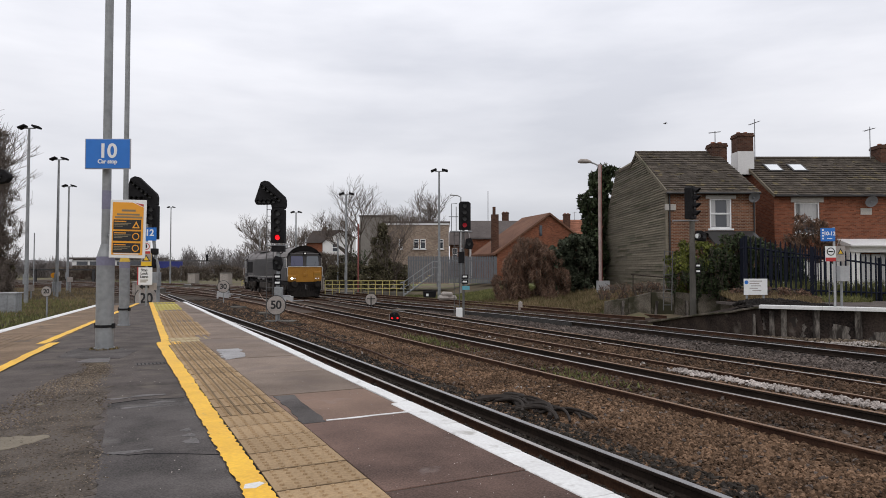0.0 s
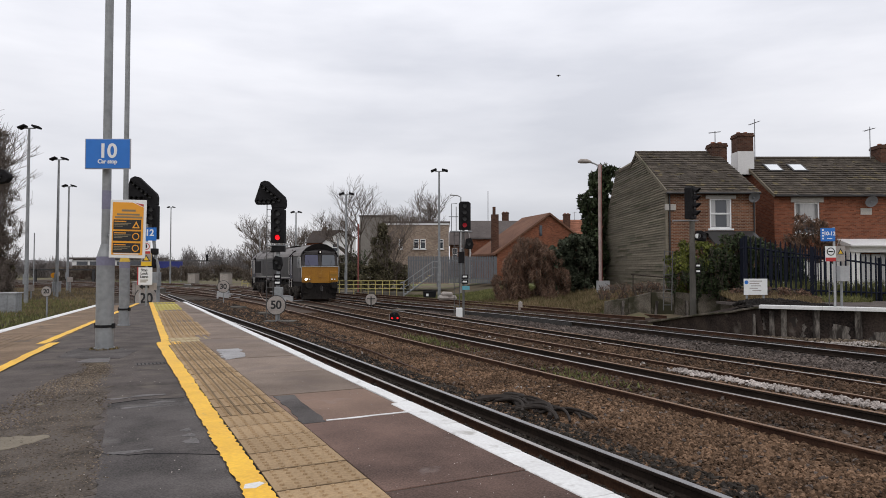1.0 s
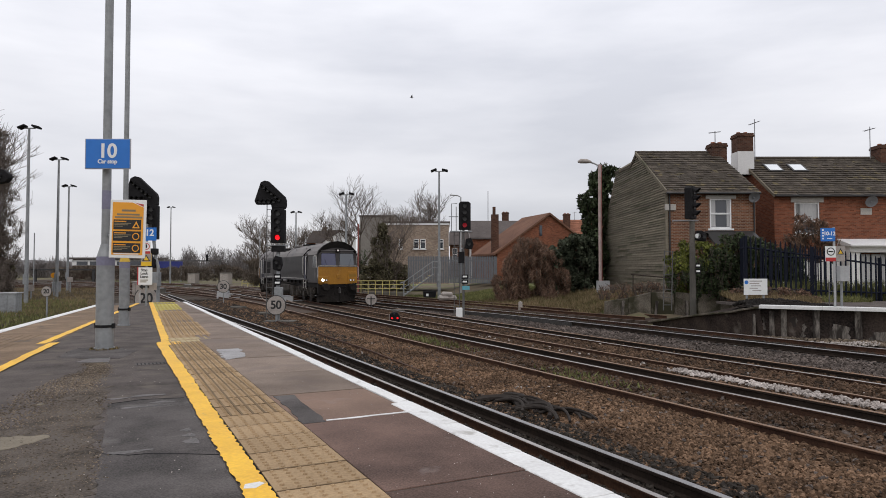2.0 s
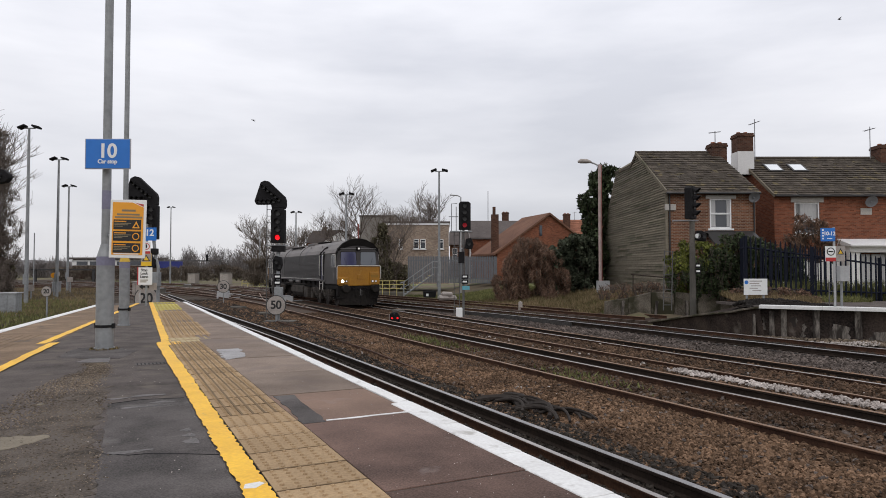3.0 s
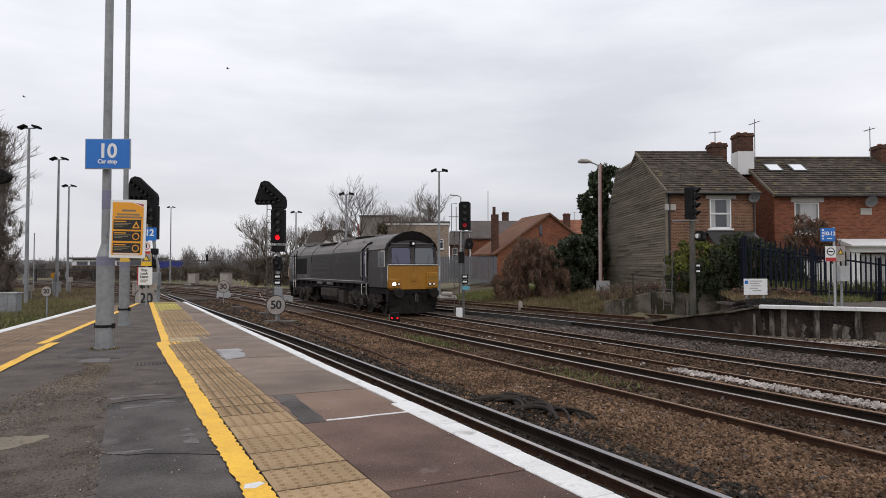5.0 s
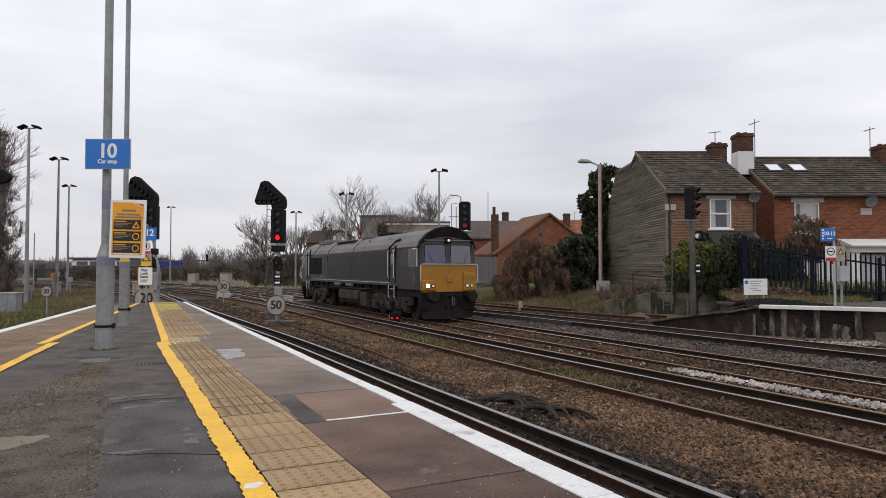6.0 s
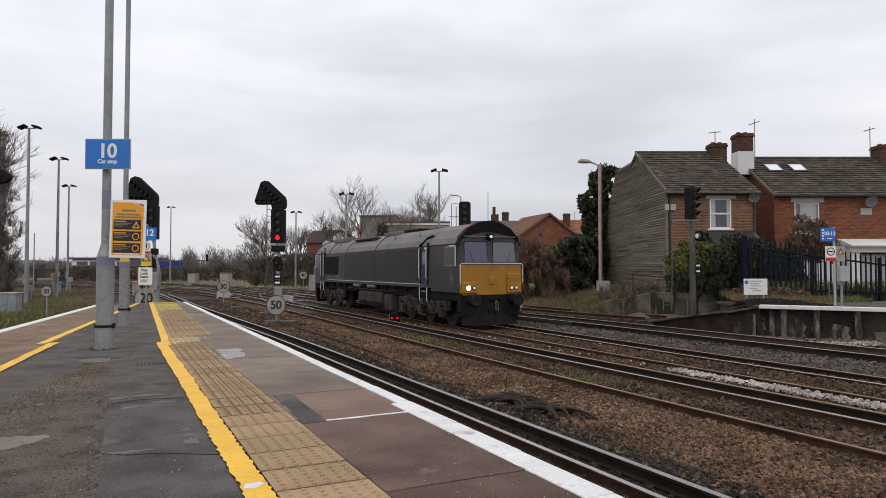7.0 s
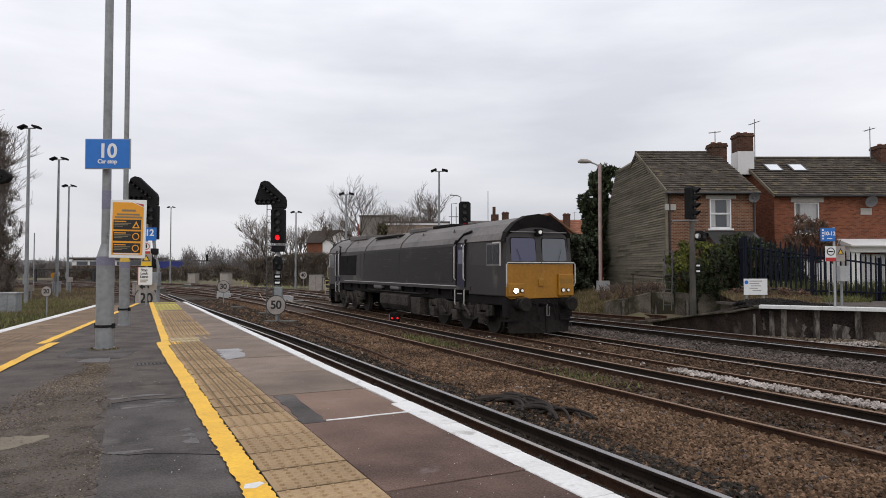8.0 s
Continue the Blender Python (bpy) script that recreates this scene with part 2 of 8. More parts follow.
def fixed(sh):
    """The same shape with all normals outward."""
    me = bpy.data.meshes.new("shape")
    me.from_pydata(sh.v, [], sh.f)
    bm = bmesh.new()
    bm.from_mesh(me)
    bmesh.ops.recalc_face_normals(bm, faces=bm.faces)
    bm.to_mesh(me)
    bm.free()
    return me


def part(name, sh, material, parent=None, label="", bevel=0.0, smooth=False, m=None):
    """Links a shape as one mesh object under a thing or a part."""
    if isinstance(sh, Shape):
        if len(sh.f) < 4000:
            me = fixed(sh)
            me.name = name
            me.materials.append(material)
            if smooth:
                me.shade_smooth()
                me.set_sharp_from_angle(angle=radians(40))
        else:
            me = sh.mesh(name, material, smooth)
    else:
        me = sh
    ob = new(name, me)
    if parent:
        ob.parent = parent
    if m:
        ob.matrix_basis = m
    if bevel:
        mod = ob.modifiers.new("edge", "BEVEL")
        mod.width, mod.segments, mod.limit_method, mod.angle_limit = bevel, 2, "ANGLE", radians(35)
    if label:
        ob["label"] = label
    return ob


def thing(name, label, category, m=None, group="", kind=""):
    """An empty at the base of a thing, which parents its parts."""
    ob = new(name)
    ob.empty_display_size = 0.2
    if m:
        ob.matrix_basis = m
    return tagged(ob, label, category, group, kind)


def words(name, text, size, material, parent, m, depth=0.004):
    """Raised lettering as a mesh, upright in its own x and y."""
    cu = bpy.data.curves.new(name, "FONT")
    cu.space_character = 0.95
    cu.offset = size * 0.026
    cu.body, cu.size, cu.extrude, cu.align_x, cu.align_y = text, size, depth, "CENTER", "CENTER"
    tmp = bpy.data.objects.new(name, cu)
    me = bpy.data.meshes.new_from_object(tmp)
    bpy.data.objects.remove(tmp)
    me.materials.clear()
    me.materials.append(material)
    ob = new(name, me)
    ob.parent, ob.matrix_basis = parent, m
    return ob


TURN = radians(26.2)


def street(s, d, z=0.0, rz=0.0):
    """A pose in the frame of the streets and houses, which lie at 26.2 degrees to the tracks: s metres across, d metres deep."""
    return pose(s * math.cos(TURN) + d * math.sin(TURN), d * math.cos(TURN) - s * math.sin(TURN), z, 0, 0, -26.2 + rz)


# ---- ground ----
EARTH = surf("dull_yard_earth", (0.18, 0.147, 0.1), (0.1, 0.083, 0.057), 0.95, 0.1, 3, 0.6, 0.05, stain=(0.14, 0.15, 0.06), stain_at=0.56, stain_scale=0.12)


def ground_z(x, y):
    """Height of the yard and of the banks beside it."""
    d = Vector((x, y)).length
    z = -0.34 + 0.07 * noise.noise((x * 0.35, y * 0.35, 0)) * (d < 100)
    verge = -9 - max(0, y - 18) * 0.6
    if x < verge and d < 200:
        z += 0.45 * min(1, (verge - x) / 6)
    deep = x * 0.4415 + y * 0.8973
    side = x * 0.8973 - y * 0.4415
    if deep > 36 and side > 1:
        z += 1.0 * min(1, (deep - 36) / 8) * min(1, (side - 1) / 6)
    if 30 < deep <= 48 and side > 6.5:
        z = max(z, -0.34 + 1.0 * min(1, max(0, deep - 30.2) / 1.6) * min(1, (side - 6) / 3))
    return z


def ground_sheet():
    """One sheet to the horizon, finer near the tracks."""
    xs = [-1500, -600, -250, -120, -70, -45] + [-34 + 2 * i for i in range(45)] + [60, 75, 95, 130, 250, 600, 1500]
    ys = [-400, -100, -40] + [-20 + 2 * i for i in range(60)] + [105, 118, 135, 160, 200, 280, 450, 800, 2200]
    sh = Shape()
    for y in ys:
        for x in xs:
            z = ground_z(x, y)
            sh.v.append((x, y, z))
    n = len(xs)
    sh.f = [(j * n + i, j * n + i + 1, (j + 1) * n + i + 1, (j + 1) * n + i) for j in range(len(ys) - 1) for i in range(n - 1)]
    return tagged(part("ground", sh, EARTH), "dull brown and green yard ground", "ground", kind="structure")


ground_sheet()


def ballast_bed():
    """The brown stone bed under all tracks, with low shoulders and hollows."""
    sh = Shape()
    nx, ny = 76, 190
    for j in range(ny + 1):
        y = -22 + 52 * (j / ny)
        for i in range(nx + 1):
            x = 2.3 + 16.9 * i / nx
            z = -0.165 + 0.035 * noise.noise((x * 1.3, y * 1.3, 1)) + 0.025 * noise.noise((x * 5, y * 5, 2))
            if i in (0, nx):
                z = -0.5
            sh.v.append((x, y, z))
    sh.f = [(j * (nx + 1) + i, j * (nx + 1) + i + 1, (j + 1) * (nx + 1) + i + 1, (j + 1) * (nx + 1) + i) for j in range(ny) for i in range(nx)]
    return tagged(part("ballast_bed", sh, BALLAST, smooth=True), "brown stone ballast bed under the tracks", "ballast", kind="structure")



def junction_bed():
    """The wide stone bed of the junction beyond the platform end."""
    sh = Shape()
    nx, ny = 60, 60
    for j in range(ny + 1):
        y = 26.3 + 150 * (j / ny) ** 1.3
        for i in range(nx + 1):
            x0 = -5.5 - (y - 26) * 0.62
            x = x0 + (23.0 - max(0.0, y - 34) * 0.2 - x0) * i / nx
            z = -0.18 + 0.04 * noise.noise((x * 0.9, y * 0.9, 5))
            sh.v.append((x, y, z if 0 < i < nx and 0 < j else -0.45))
    sh.f = [(j * (nx + 1) + i, j * (nx + 1) + i + 1, (j + 1) * (nx + 1) + i + 1, (j + 1) * (nx + 1) + i) for j in range(ny) for i in range(nx)]
    return tagged(part("junction_bed", sh, BALLAST, smooth=True), "dark stone bed of the railway junction", "ballast", kind="structure")


ballast_bed()
junction_bed()


def stones(name, label, material, count, area, size, seed):
    """Loose broken stones scattered by area(rng) -> x, y, z arrays, joined in one mesh."""
    rng = np.random.default_rng(seed)
    base = np.array([(-1, -0.8, -0.5), (1, -0.9, -0.4), (0.9, 1, -0.5), (-1, 0.8, -0.6), (-0.6, -0.6, 0.6), (0.7, -0.4, 0.5), (0.5, 0.7, 0.7), (-0.7, 0.5, 0.4)])
    faces = np.array([(0, 3, 2, 1), (4, 5, 6, 7), (0, 1, 5, 4), (1, 2, 6, 5), (2, 3, 7, 6), (3, 0, 4, 7)])
    x, y, z = area(rng, count)
    s = size * rng.uniform(0.5, 1.3, (count, 1, 3)) * rng.uniform(0.6, 1.2, (count, 1, 1))
    v = (base[None] + rng.uniform(-0.35, 0.35, (count, 8, 3))) * s
    a, b = rng.uniform(0, 2 * np.pi, count), rng.uniform(-0.7, 0.7, count)
    cy, sy = np.cos(b)[:, None], np.sin(b)[:, None]
    v = np.stack([v[..., 0] * cy - v[..., 2] * sy, v[..., 1], v[..., 0] * sy + v[..., 2] * cy], -1)
    cz, sz = np.cos(a)[:, None], np.sin(a)[:, None]
    v = np.stack([v[..., 0] * cz - v[..., 1] * sz, v[..., 0] * sz + v[..., 1] * cz, v[..., 2]], -1)
    v += np.stack([x, y, z], -1)[:, None]
    f = (faces[None] + 8 * np.arange(count)[:, None, None]).reshape(-1, 4)
    me = bpy.data.meshes.new(name)
    me.from_pydata(v.reshape(-1, 3).tolist(), [], f.tolist())
    me.materials.append(material)
    return tagged(new(name, me), label, "ballast", kind="stuff")


def strip(x0, x1, y0, y1, z=-0.135, lean=1.6):
    def area(rng, n):
        y = y0 + (y1 - y0) * rng.uniform(0, 1, n) ** lean
        return rng.uniform(x0, x1, n), y, z + rng.uniform(-0.02, 0.025, n)
    return area


stones("ballast_stones", "loose brown ballast stones between the tracks", STONE, 52000, strip(5.25, 8.1, 1.5, 26, -0.135, 1.7), 0.028, 1)
stones("pale_ballast_stones", "scattered paler ballast stones", STONE_GREY, 2600, strip(5.4, 11.4, 1.5, 26, -0.125, 1.6), 0.026, 21)
stones("pale_ballast_stones", "a few pale stones among the ballast", STONE_WHITE, 130, strip(5.2, 14, 1.5, 30, -0.12, 1.3), 0.024, 22)
stones("ballast_stones", "loose brown ballast stones between the rails", STONE_DARK, 26000, strip(8.0, 11.4, 3, 34), 0.031, 2)
stones("ballast_stones", "loose brown ballast stones beside the far line", STONE_DARK, 15000, strip(11.7, 14.4, 5, 36), 0.035, 3)
stones("grey_ballast_stones", "loose grey ballast stones beside the far track", STONE_GREY, 13000, strip(13.6, 16.6, 6, 34), 0.04, 4)
stones("white_ballast_stones", "fresh white ballast stones heaped along a rail", STONE_WHITE, 1700, strip(10.85, 11.25, 4, 11.0, -0.09, 1.3), 0.03, 5)
stones("white_ballast_stones", "fresh white ballast stones along the conductor rail", STONE_WHITE, 70, strip(10.1, 10.35, 4, 13, -0.1, 1.2), 0.035, 6)
stones("white_ballast_stones", "thin line of fresh white ballast stones", STONE_WHITE, 45, strip(10.8, 11.3, 12, 26, -0.12, 1.0), 0.032, 7)
stones("ballast_stones", "loose brown ballast stones beside the platform end", STONE, 14000, strip(4.9, 8.1, 22, 50, -0.15, 1.2), 0.045, 23)
stones("oily_ballast_stones", "oil-darkened ballast stones beside the conductor rail", OILED, 9000, strip(4.6, 5.8, 1.5, 20, -0.12, 1.4), 0.034, 8)
stones("white_ballast_stones", "fresh white stones at the foot of the platform wall", STONE_WHITE, 300, lambda r, n: (lambda s, d: (s * 0.8973 + d * 0.4415, d * 0.8973 - s * 0.4415, r.uniform(-0.2, -0.1, n)))(r.uniform(10.5, 13.2, n), r.uniform(20.2, 20.6, n)), 0.03, 9)

stones("oily_ballast_stones", "oil-darkened stones between the rails of the far line", OILED, 7000, strip(16.9, 18.0, 6, 30, -0.125, 1.2), 0.04, 31)
# dark bed of the loco line; its colour also deepens the shade under the loco
stones("oily_ballast_stones", "dark stones between the loco line's rails, also for shade under the loco", OILED, 6000, strip(11.75, 12.9, 8, 36, -0.17, 1.1), 0.038, 32)
stones("oily_ballast_stones", "oil-darkened stones between the platform rails", OILED, 9000, strip(3.2, 4.5, 3, 30, -0.12, 1.3), 0.034, 33)

stones("oily_ballast_stones", "oil-darkened stones beyond the platform end", OILED, 9000, strip(4.6, 7.0, 20, 52, -0.145, 1.1), 0.05, 34)

# ---- tracks ----
RAIL = [(-0.07, -0.155), (0.07, -0.155), (0.07, -0.135), (0.012, -0.12), (0.012, -0.04), (0.034, -0.03), (0.034, -0.006), (-0.034, -0.006), (-0.034, -0.03), (-0.012, -0.04), (-0.012, -0.12), (-0.07, -0.135)]
HEAD = [(-0.033, -0.006), (0.033, -0.006), (0.03, 0.0), (-0.03, 0.0)]
LIVE = [(-0.07, -0.1), (0.07, -0.1), (0.07, -0.085), (0.02, -0.07), (0.022, 0.0), (0.042, 0.012), (0.042, 0.042), (-0.042, 0.042), (-0.042, 0.012), (-0.022, 0.0), (-0.02, -0.07), (-0.07, -0.085)]
LIVE_TOP = [(-0.036, 0.042), (0.036, 0.042), (0.03, 0.05), (-0.03, 0.05)]


def bend(points, step=1.0):
    """A smooth line (Catmull-Rom) through points (x, y), at rail level."""
    pts = [Vector((*p, 0)) for p in points]
    pts = [pts[0] * 2 - pts[1]] + pts + [pts[-1] * 2 - pts[-2]]
    line = []
    for i in range(1, len(pts) - 2):
        a, b, c, d = pts[i - 1:i + 3]
        n = max(1, int((c - b).length / step))
        for k in range(n):
            t = k / n
            line.append(0.5 * (2 * b + (c - a) * t + (2 * a - 5 * b + 4 * c - d) * t * t + (3 * b - a - 3 * c + d) * t ** 3))
    return line + [pts[-2]]


def aside(line, off, z=0.0):
    out = []
    for i, p in enumerate(line):
        d = line[min(i + 1, len(line) - 1)] - line[max(i - 1, 0)]
        out.append(p + Vector((d.y, -d.x, 0)).normalized() * off + Vector((0, 0, z)))
    return out


SLEEPER_MESH = fixed(Shape().prism([(-0.125, -0.3), (0.125, -0.3), (0.125, -0.15), (0.11, -0.135), (-0.11, -0.135), (-0.125, -0.15)], -1.3, 1.3, "x"))
SLEEPER_MESH.materials.append(SLEEPER)
POT_MESH = fixed(Shape().prism([(0.07 * math.cos(k * math.pi / 4), 0.07 * math.sin(k * math.pi / 4)) for k in range(8)], -0.16, -0.09, "z"))
POT_MESH.materials.append(WHITE_SIGN)


JOINT_DIRT = surf("brown_joint_dirt", (0.215, 0.152, 0.092), (0.13, 0.093, 0.058), 0.95, 3, 30, 0.3, 0.002)
GUARD = surf("weathered_grey_guard_board", (0.075, 0.07, 0.066), (0.03, 0.028, 0.026), 0.9, 1.2, 12, 0.3, 0.005)
OILY_DIRT = surf("black_oily_dirt", (0.035, 0.03, 0.027), (0.015, 0.013, 0.012), 0.8, 2, 25, 0.8, 0.02)


def track(label, points, live=0.0, heads=(SHINE, SHINE), sleepers=(0, 80), z=0.0, grimy=False):
    """Two rails on sleepers along a line; live: where the conductor rail stands."""
    tr = thing("track", label, "railway track", Matrix.Translation((0, 0, z)), kind="structure")
    line = bend(points)
    for off, head in ((-0.752, heads[0]), (0.752, heads[1])):
        r = part("rail", Shape().sweep(RAIL, aside(line, off)), RUST, tr)
        part("rail_head", Shape().sweep(HEAD, aside(line, off)), head, r, "worn running surface")
    if live:
        near = [p for p in line if p.y < 60]
        r = part("conductor_rail", Shape().sweep(LIVE, aside(near, live)), LIVE_SIDE, tr, "dark conductor rail on insulators")
        part("conductor_head", Shape().sweep(LIVE_TOP, aside(near, live)), CONDUCTOR if grimy else RUST_TOP, r, "dull worn conductor top")
        if grimy:
            side = 1 if live > 0 else -1
            # black strip for oily dirt and for the deep shade beside the rail
            part("oily_strip", Shape().sweep([(-0.34, -0.25), (0.34, -0.25), (0.3, -0.115), (-0.3, -0.115)], aside(near, live - side * 0.02)), OILY_DIRT, tr, "black dirt and painted shade under the conductor rail")
        for p in aside(near, live)[::3]:
            part("insulator", POT_MESH, WHITE_SIGN, tr, m=Matrix.Translation(p))
    gone = 0.0
    for i in range(len(line) - 1):
        a, b = line[i], line[i + 1]
        seg = (b - a).length
        while gone < seg:
            p = a + (b - a) * (gone / seg)
            if sleepers[0] <= p.y <= sleepers[1]:
                part("sleeper", SLEEPER_MESH, SLEEPER, tr, m=Matrix.Translation(p) @ Matrix.Rotation(math.atan2(-(b - a).x, (b - a).y), 4, "Z"))
            gone += 0.68
        gone -= seg
    return tr


LOCO_Z = -0.06


def line_x(y):
    """The middle of the line on which the locomotive runs."""
    return 12.3 + 0.0162 * max(0.0, y - 13.0)


track("platform line with a dark conductor rail beside it", [(3.82, -25), (3.82, 0), (3.82, 12), (3.78, 20), (3.5, 29), (3.2, 40), (3.0, 56), (2.0, 75), (-4, 105), (-16, 135)], 1.17, grimy=True)
track("middle line with rust-brown and polished rails", [(8.78, -20), (8.72, 0), (8.68, 10), (8.72, 20), (8.85, 30), (8.9, 42), (8.6, 60), (7, 82), (1, 112), (-10, 140)], 1.2, (RUST_TOP, SHINE))
track("line on which the locomotive runs, one rail rusty", [(12.3, -20), (12.3, 0), (12.3, 8)] + [(line_x(y), y) for y in (13, 16, 20, 26, 32, 40, 48, 56, 64, 76)] + [(11.6, 96), (4.5, 124)], 1.25, (RUST_TOP, SHINE), z=LOCO_Z)
far_line = [(17.9, -20), (17.75, 2), (17.6, 11.3), (17.5, 15), (17.45, 20), (17.36, 23.5), (17.1, 27.6), (16.55, 32.4), (15.95, 39), (15.4, 48), (15.2, 62), (14.6, 80), (10, 110)]
FAR_TRACK = track("far line beside the second platform, in dark ballast", far_line, -1.17, grimy=True)
part("guard_board", Shape().sweep([(-0.02, -0.3), (0.02, -0.3), (0.02, 0.03), (-0.02, 0.03)], aside([p for p in bend(far_line) if 21 < p.y < 31], -1.42)), GUARD, FAR_TRACK, "grey guard board beside the conductor rail")

# ---- near platform ----
STONE_CHIP = surf("brown_tarmac_chipping", (0.24, 0.19, 0.14), (0.06, 0.048, 0.037), 0.95, 1.2, 30, 0.2, 0.004, vary=0.6, island=True)
TOP = 0.915
END = 26.1


def far_edge(y):
    """The other edge of the tapering island platform."""
    return -1.3 + 0.15 * (y - 20)


def platform():
    pl = thing("platform", "tarmac station platform with white edges and a yellow line", "platform", kind="structure")
    ys = [-8] + list(range(-4, 26, 2)) + [END]
    sh = Shape()
    for y in ys:
        a, b = far_edge(y), 2.19
        sh.v += [(a + 0.15, y, TOP), (b, y, TOP), (b, y, -0.6), (a + 0.15, y, -0.6)]
    for j in range(len(ys) - 1):
        sh.f += [(4 * j + k, 4 * j + (k + 1) % 4, 4 * j + 4 + (k + 1) % 4, 4 * j + 4 + k) for k in range(4)]
    sh.f += [(0, 1, 2, 3), tuple(4 * (len(ys) - 1) + k for k in (3, 2, 1, 0))]
    part("surface", sh, TARMAC, pl, "patched dark tarmac")
    part("front_wall", Shape().box(2.193, 2.27, -8, END, -0.6, TOP - 0.1), DARK_WALL, pl, "sooty brick face below the coping")
    # coping slabs, white along the outer edge
    y = -8.0
    k = 0
    while y < END - 0.1:
        n = min(y + 0.9, END)
        e = 0.004 * math.sin(7.3 * k)
        inner = 2.195 if y < 4.9 else 2.265
        rag = [(inner + 0.012 * noise.noise((y * 3 + q, 1, 4)) + 0.006 * noise.noise((y * 17 + 9 * q, 2, 4)), y + 0.003 + (n - y - 0.006) * q / 12) for q in range(13)]
        part("coping", Shape().prism(rag + [(2.39 + e, n - 0.003), (2.39 + e, y + 0.003)], TOP - 0.11, TOP + 0.012 + e * 0.6, "z"), WHITE, pl, bevel=0.008)
        a0, a1 = far_edge(y), far_edge(n)
        part("coping", Shape().prism([(a0, y), (a0 + 0.2, y), (a1 + 0.2, n), (a1, n)], TOP - 0.11, TOP + 0.012, "z"), WHITE, pl)
        y, k = n, k + 1
    return pl


PLATFORM = platform()
def ragged(poly, step=0.07, amp=0.03):
    """The outline of a worn patch: the polygon's edges broken up unevenly."""
    out = []
    for (ax, ay), (bx, by) in zip(poly, poly[1:] + poly[:1]):
        n = max(1, int(math.hypot(bx - ax, by - ay) / step))
        for k in range(n):
            x, y = ax + (bx - ax) * k / n, ay + (by - ay) * k / n
            out.append((x + amp * noise.noise((x * 7, y * 7, 2)) + amp * 0.7 * noise.noise((x * 23, y * 23, 9)), y + amp * noise.noise((x * 7, y * 7, 31))))
    return out


BLISTER = Shape()
BLISTER.box(0.004, 0.516, 0.005, 0.395, -0.03, 0.0)
for i in range(6):
    for j in range(6):
        x, y, r = 0.055 + i * 0.082, 0.035 + j * 0.066, 0.0125
        ring = [(x + r * 1.25 * math.cos(k * math.pi / 3), y + r * math.sin(k * math.pi / 3), 0) for k in range(6)]
        ring += [(x + r * 0.9 * math.cos(k * math.pi / 3), y + r * 0.7 * math.sin(k * math.pi / 3), 0.009) for k in range(6)]
        BLISTER.add(ring, [tuple(range(6, 12))] + [(k, (k + 1) % 6, 6 + (k + 1) % 6, 6 + k) for k in range(6)])
TILE = BLISTER.mesh("tactile_tile", TACTILE)
TILE_CREAM = BLISTER.mesh("tactile_tile", TACTILE_CREAM)
TILE_YELLOW = BLISTER.mesh("tactile_tile", TACTILE_YELLOW)


SCUFF = surf("scuffed_tarmac", (0.2, 0.185, 0.18), (0.09, 0.085, 0.083), 0.85, 5, 60, 0.6, 0.005)
BUFF_SLAB = surf("worn_buff_paving", (0.27, 0.19, 0.125), (0.15, 0.105, 0.072), 0.9, 1.8, 40, 0.4, 0.004, vary=0.16, stain=(0.13, 0.1, 0.08), stain_at=0.62, stain_scale=3)


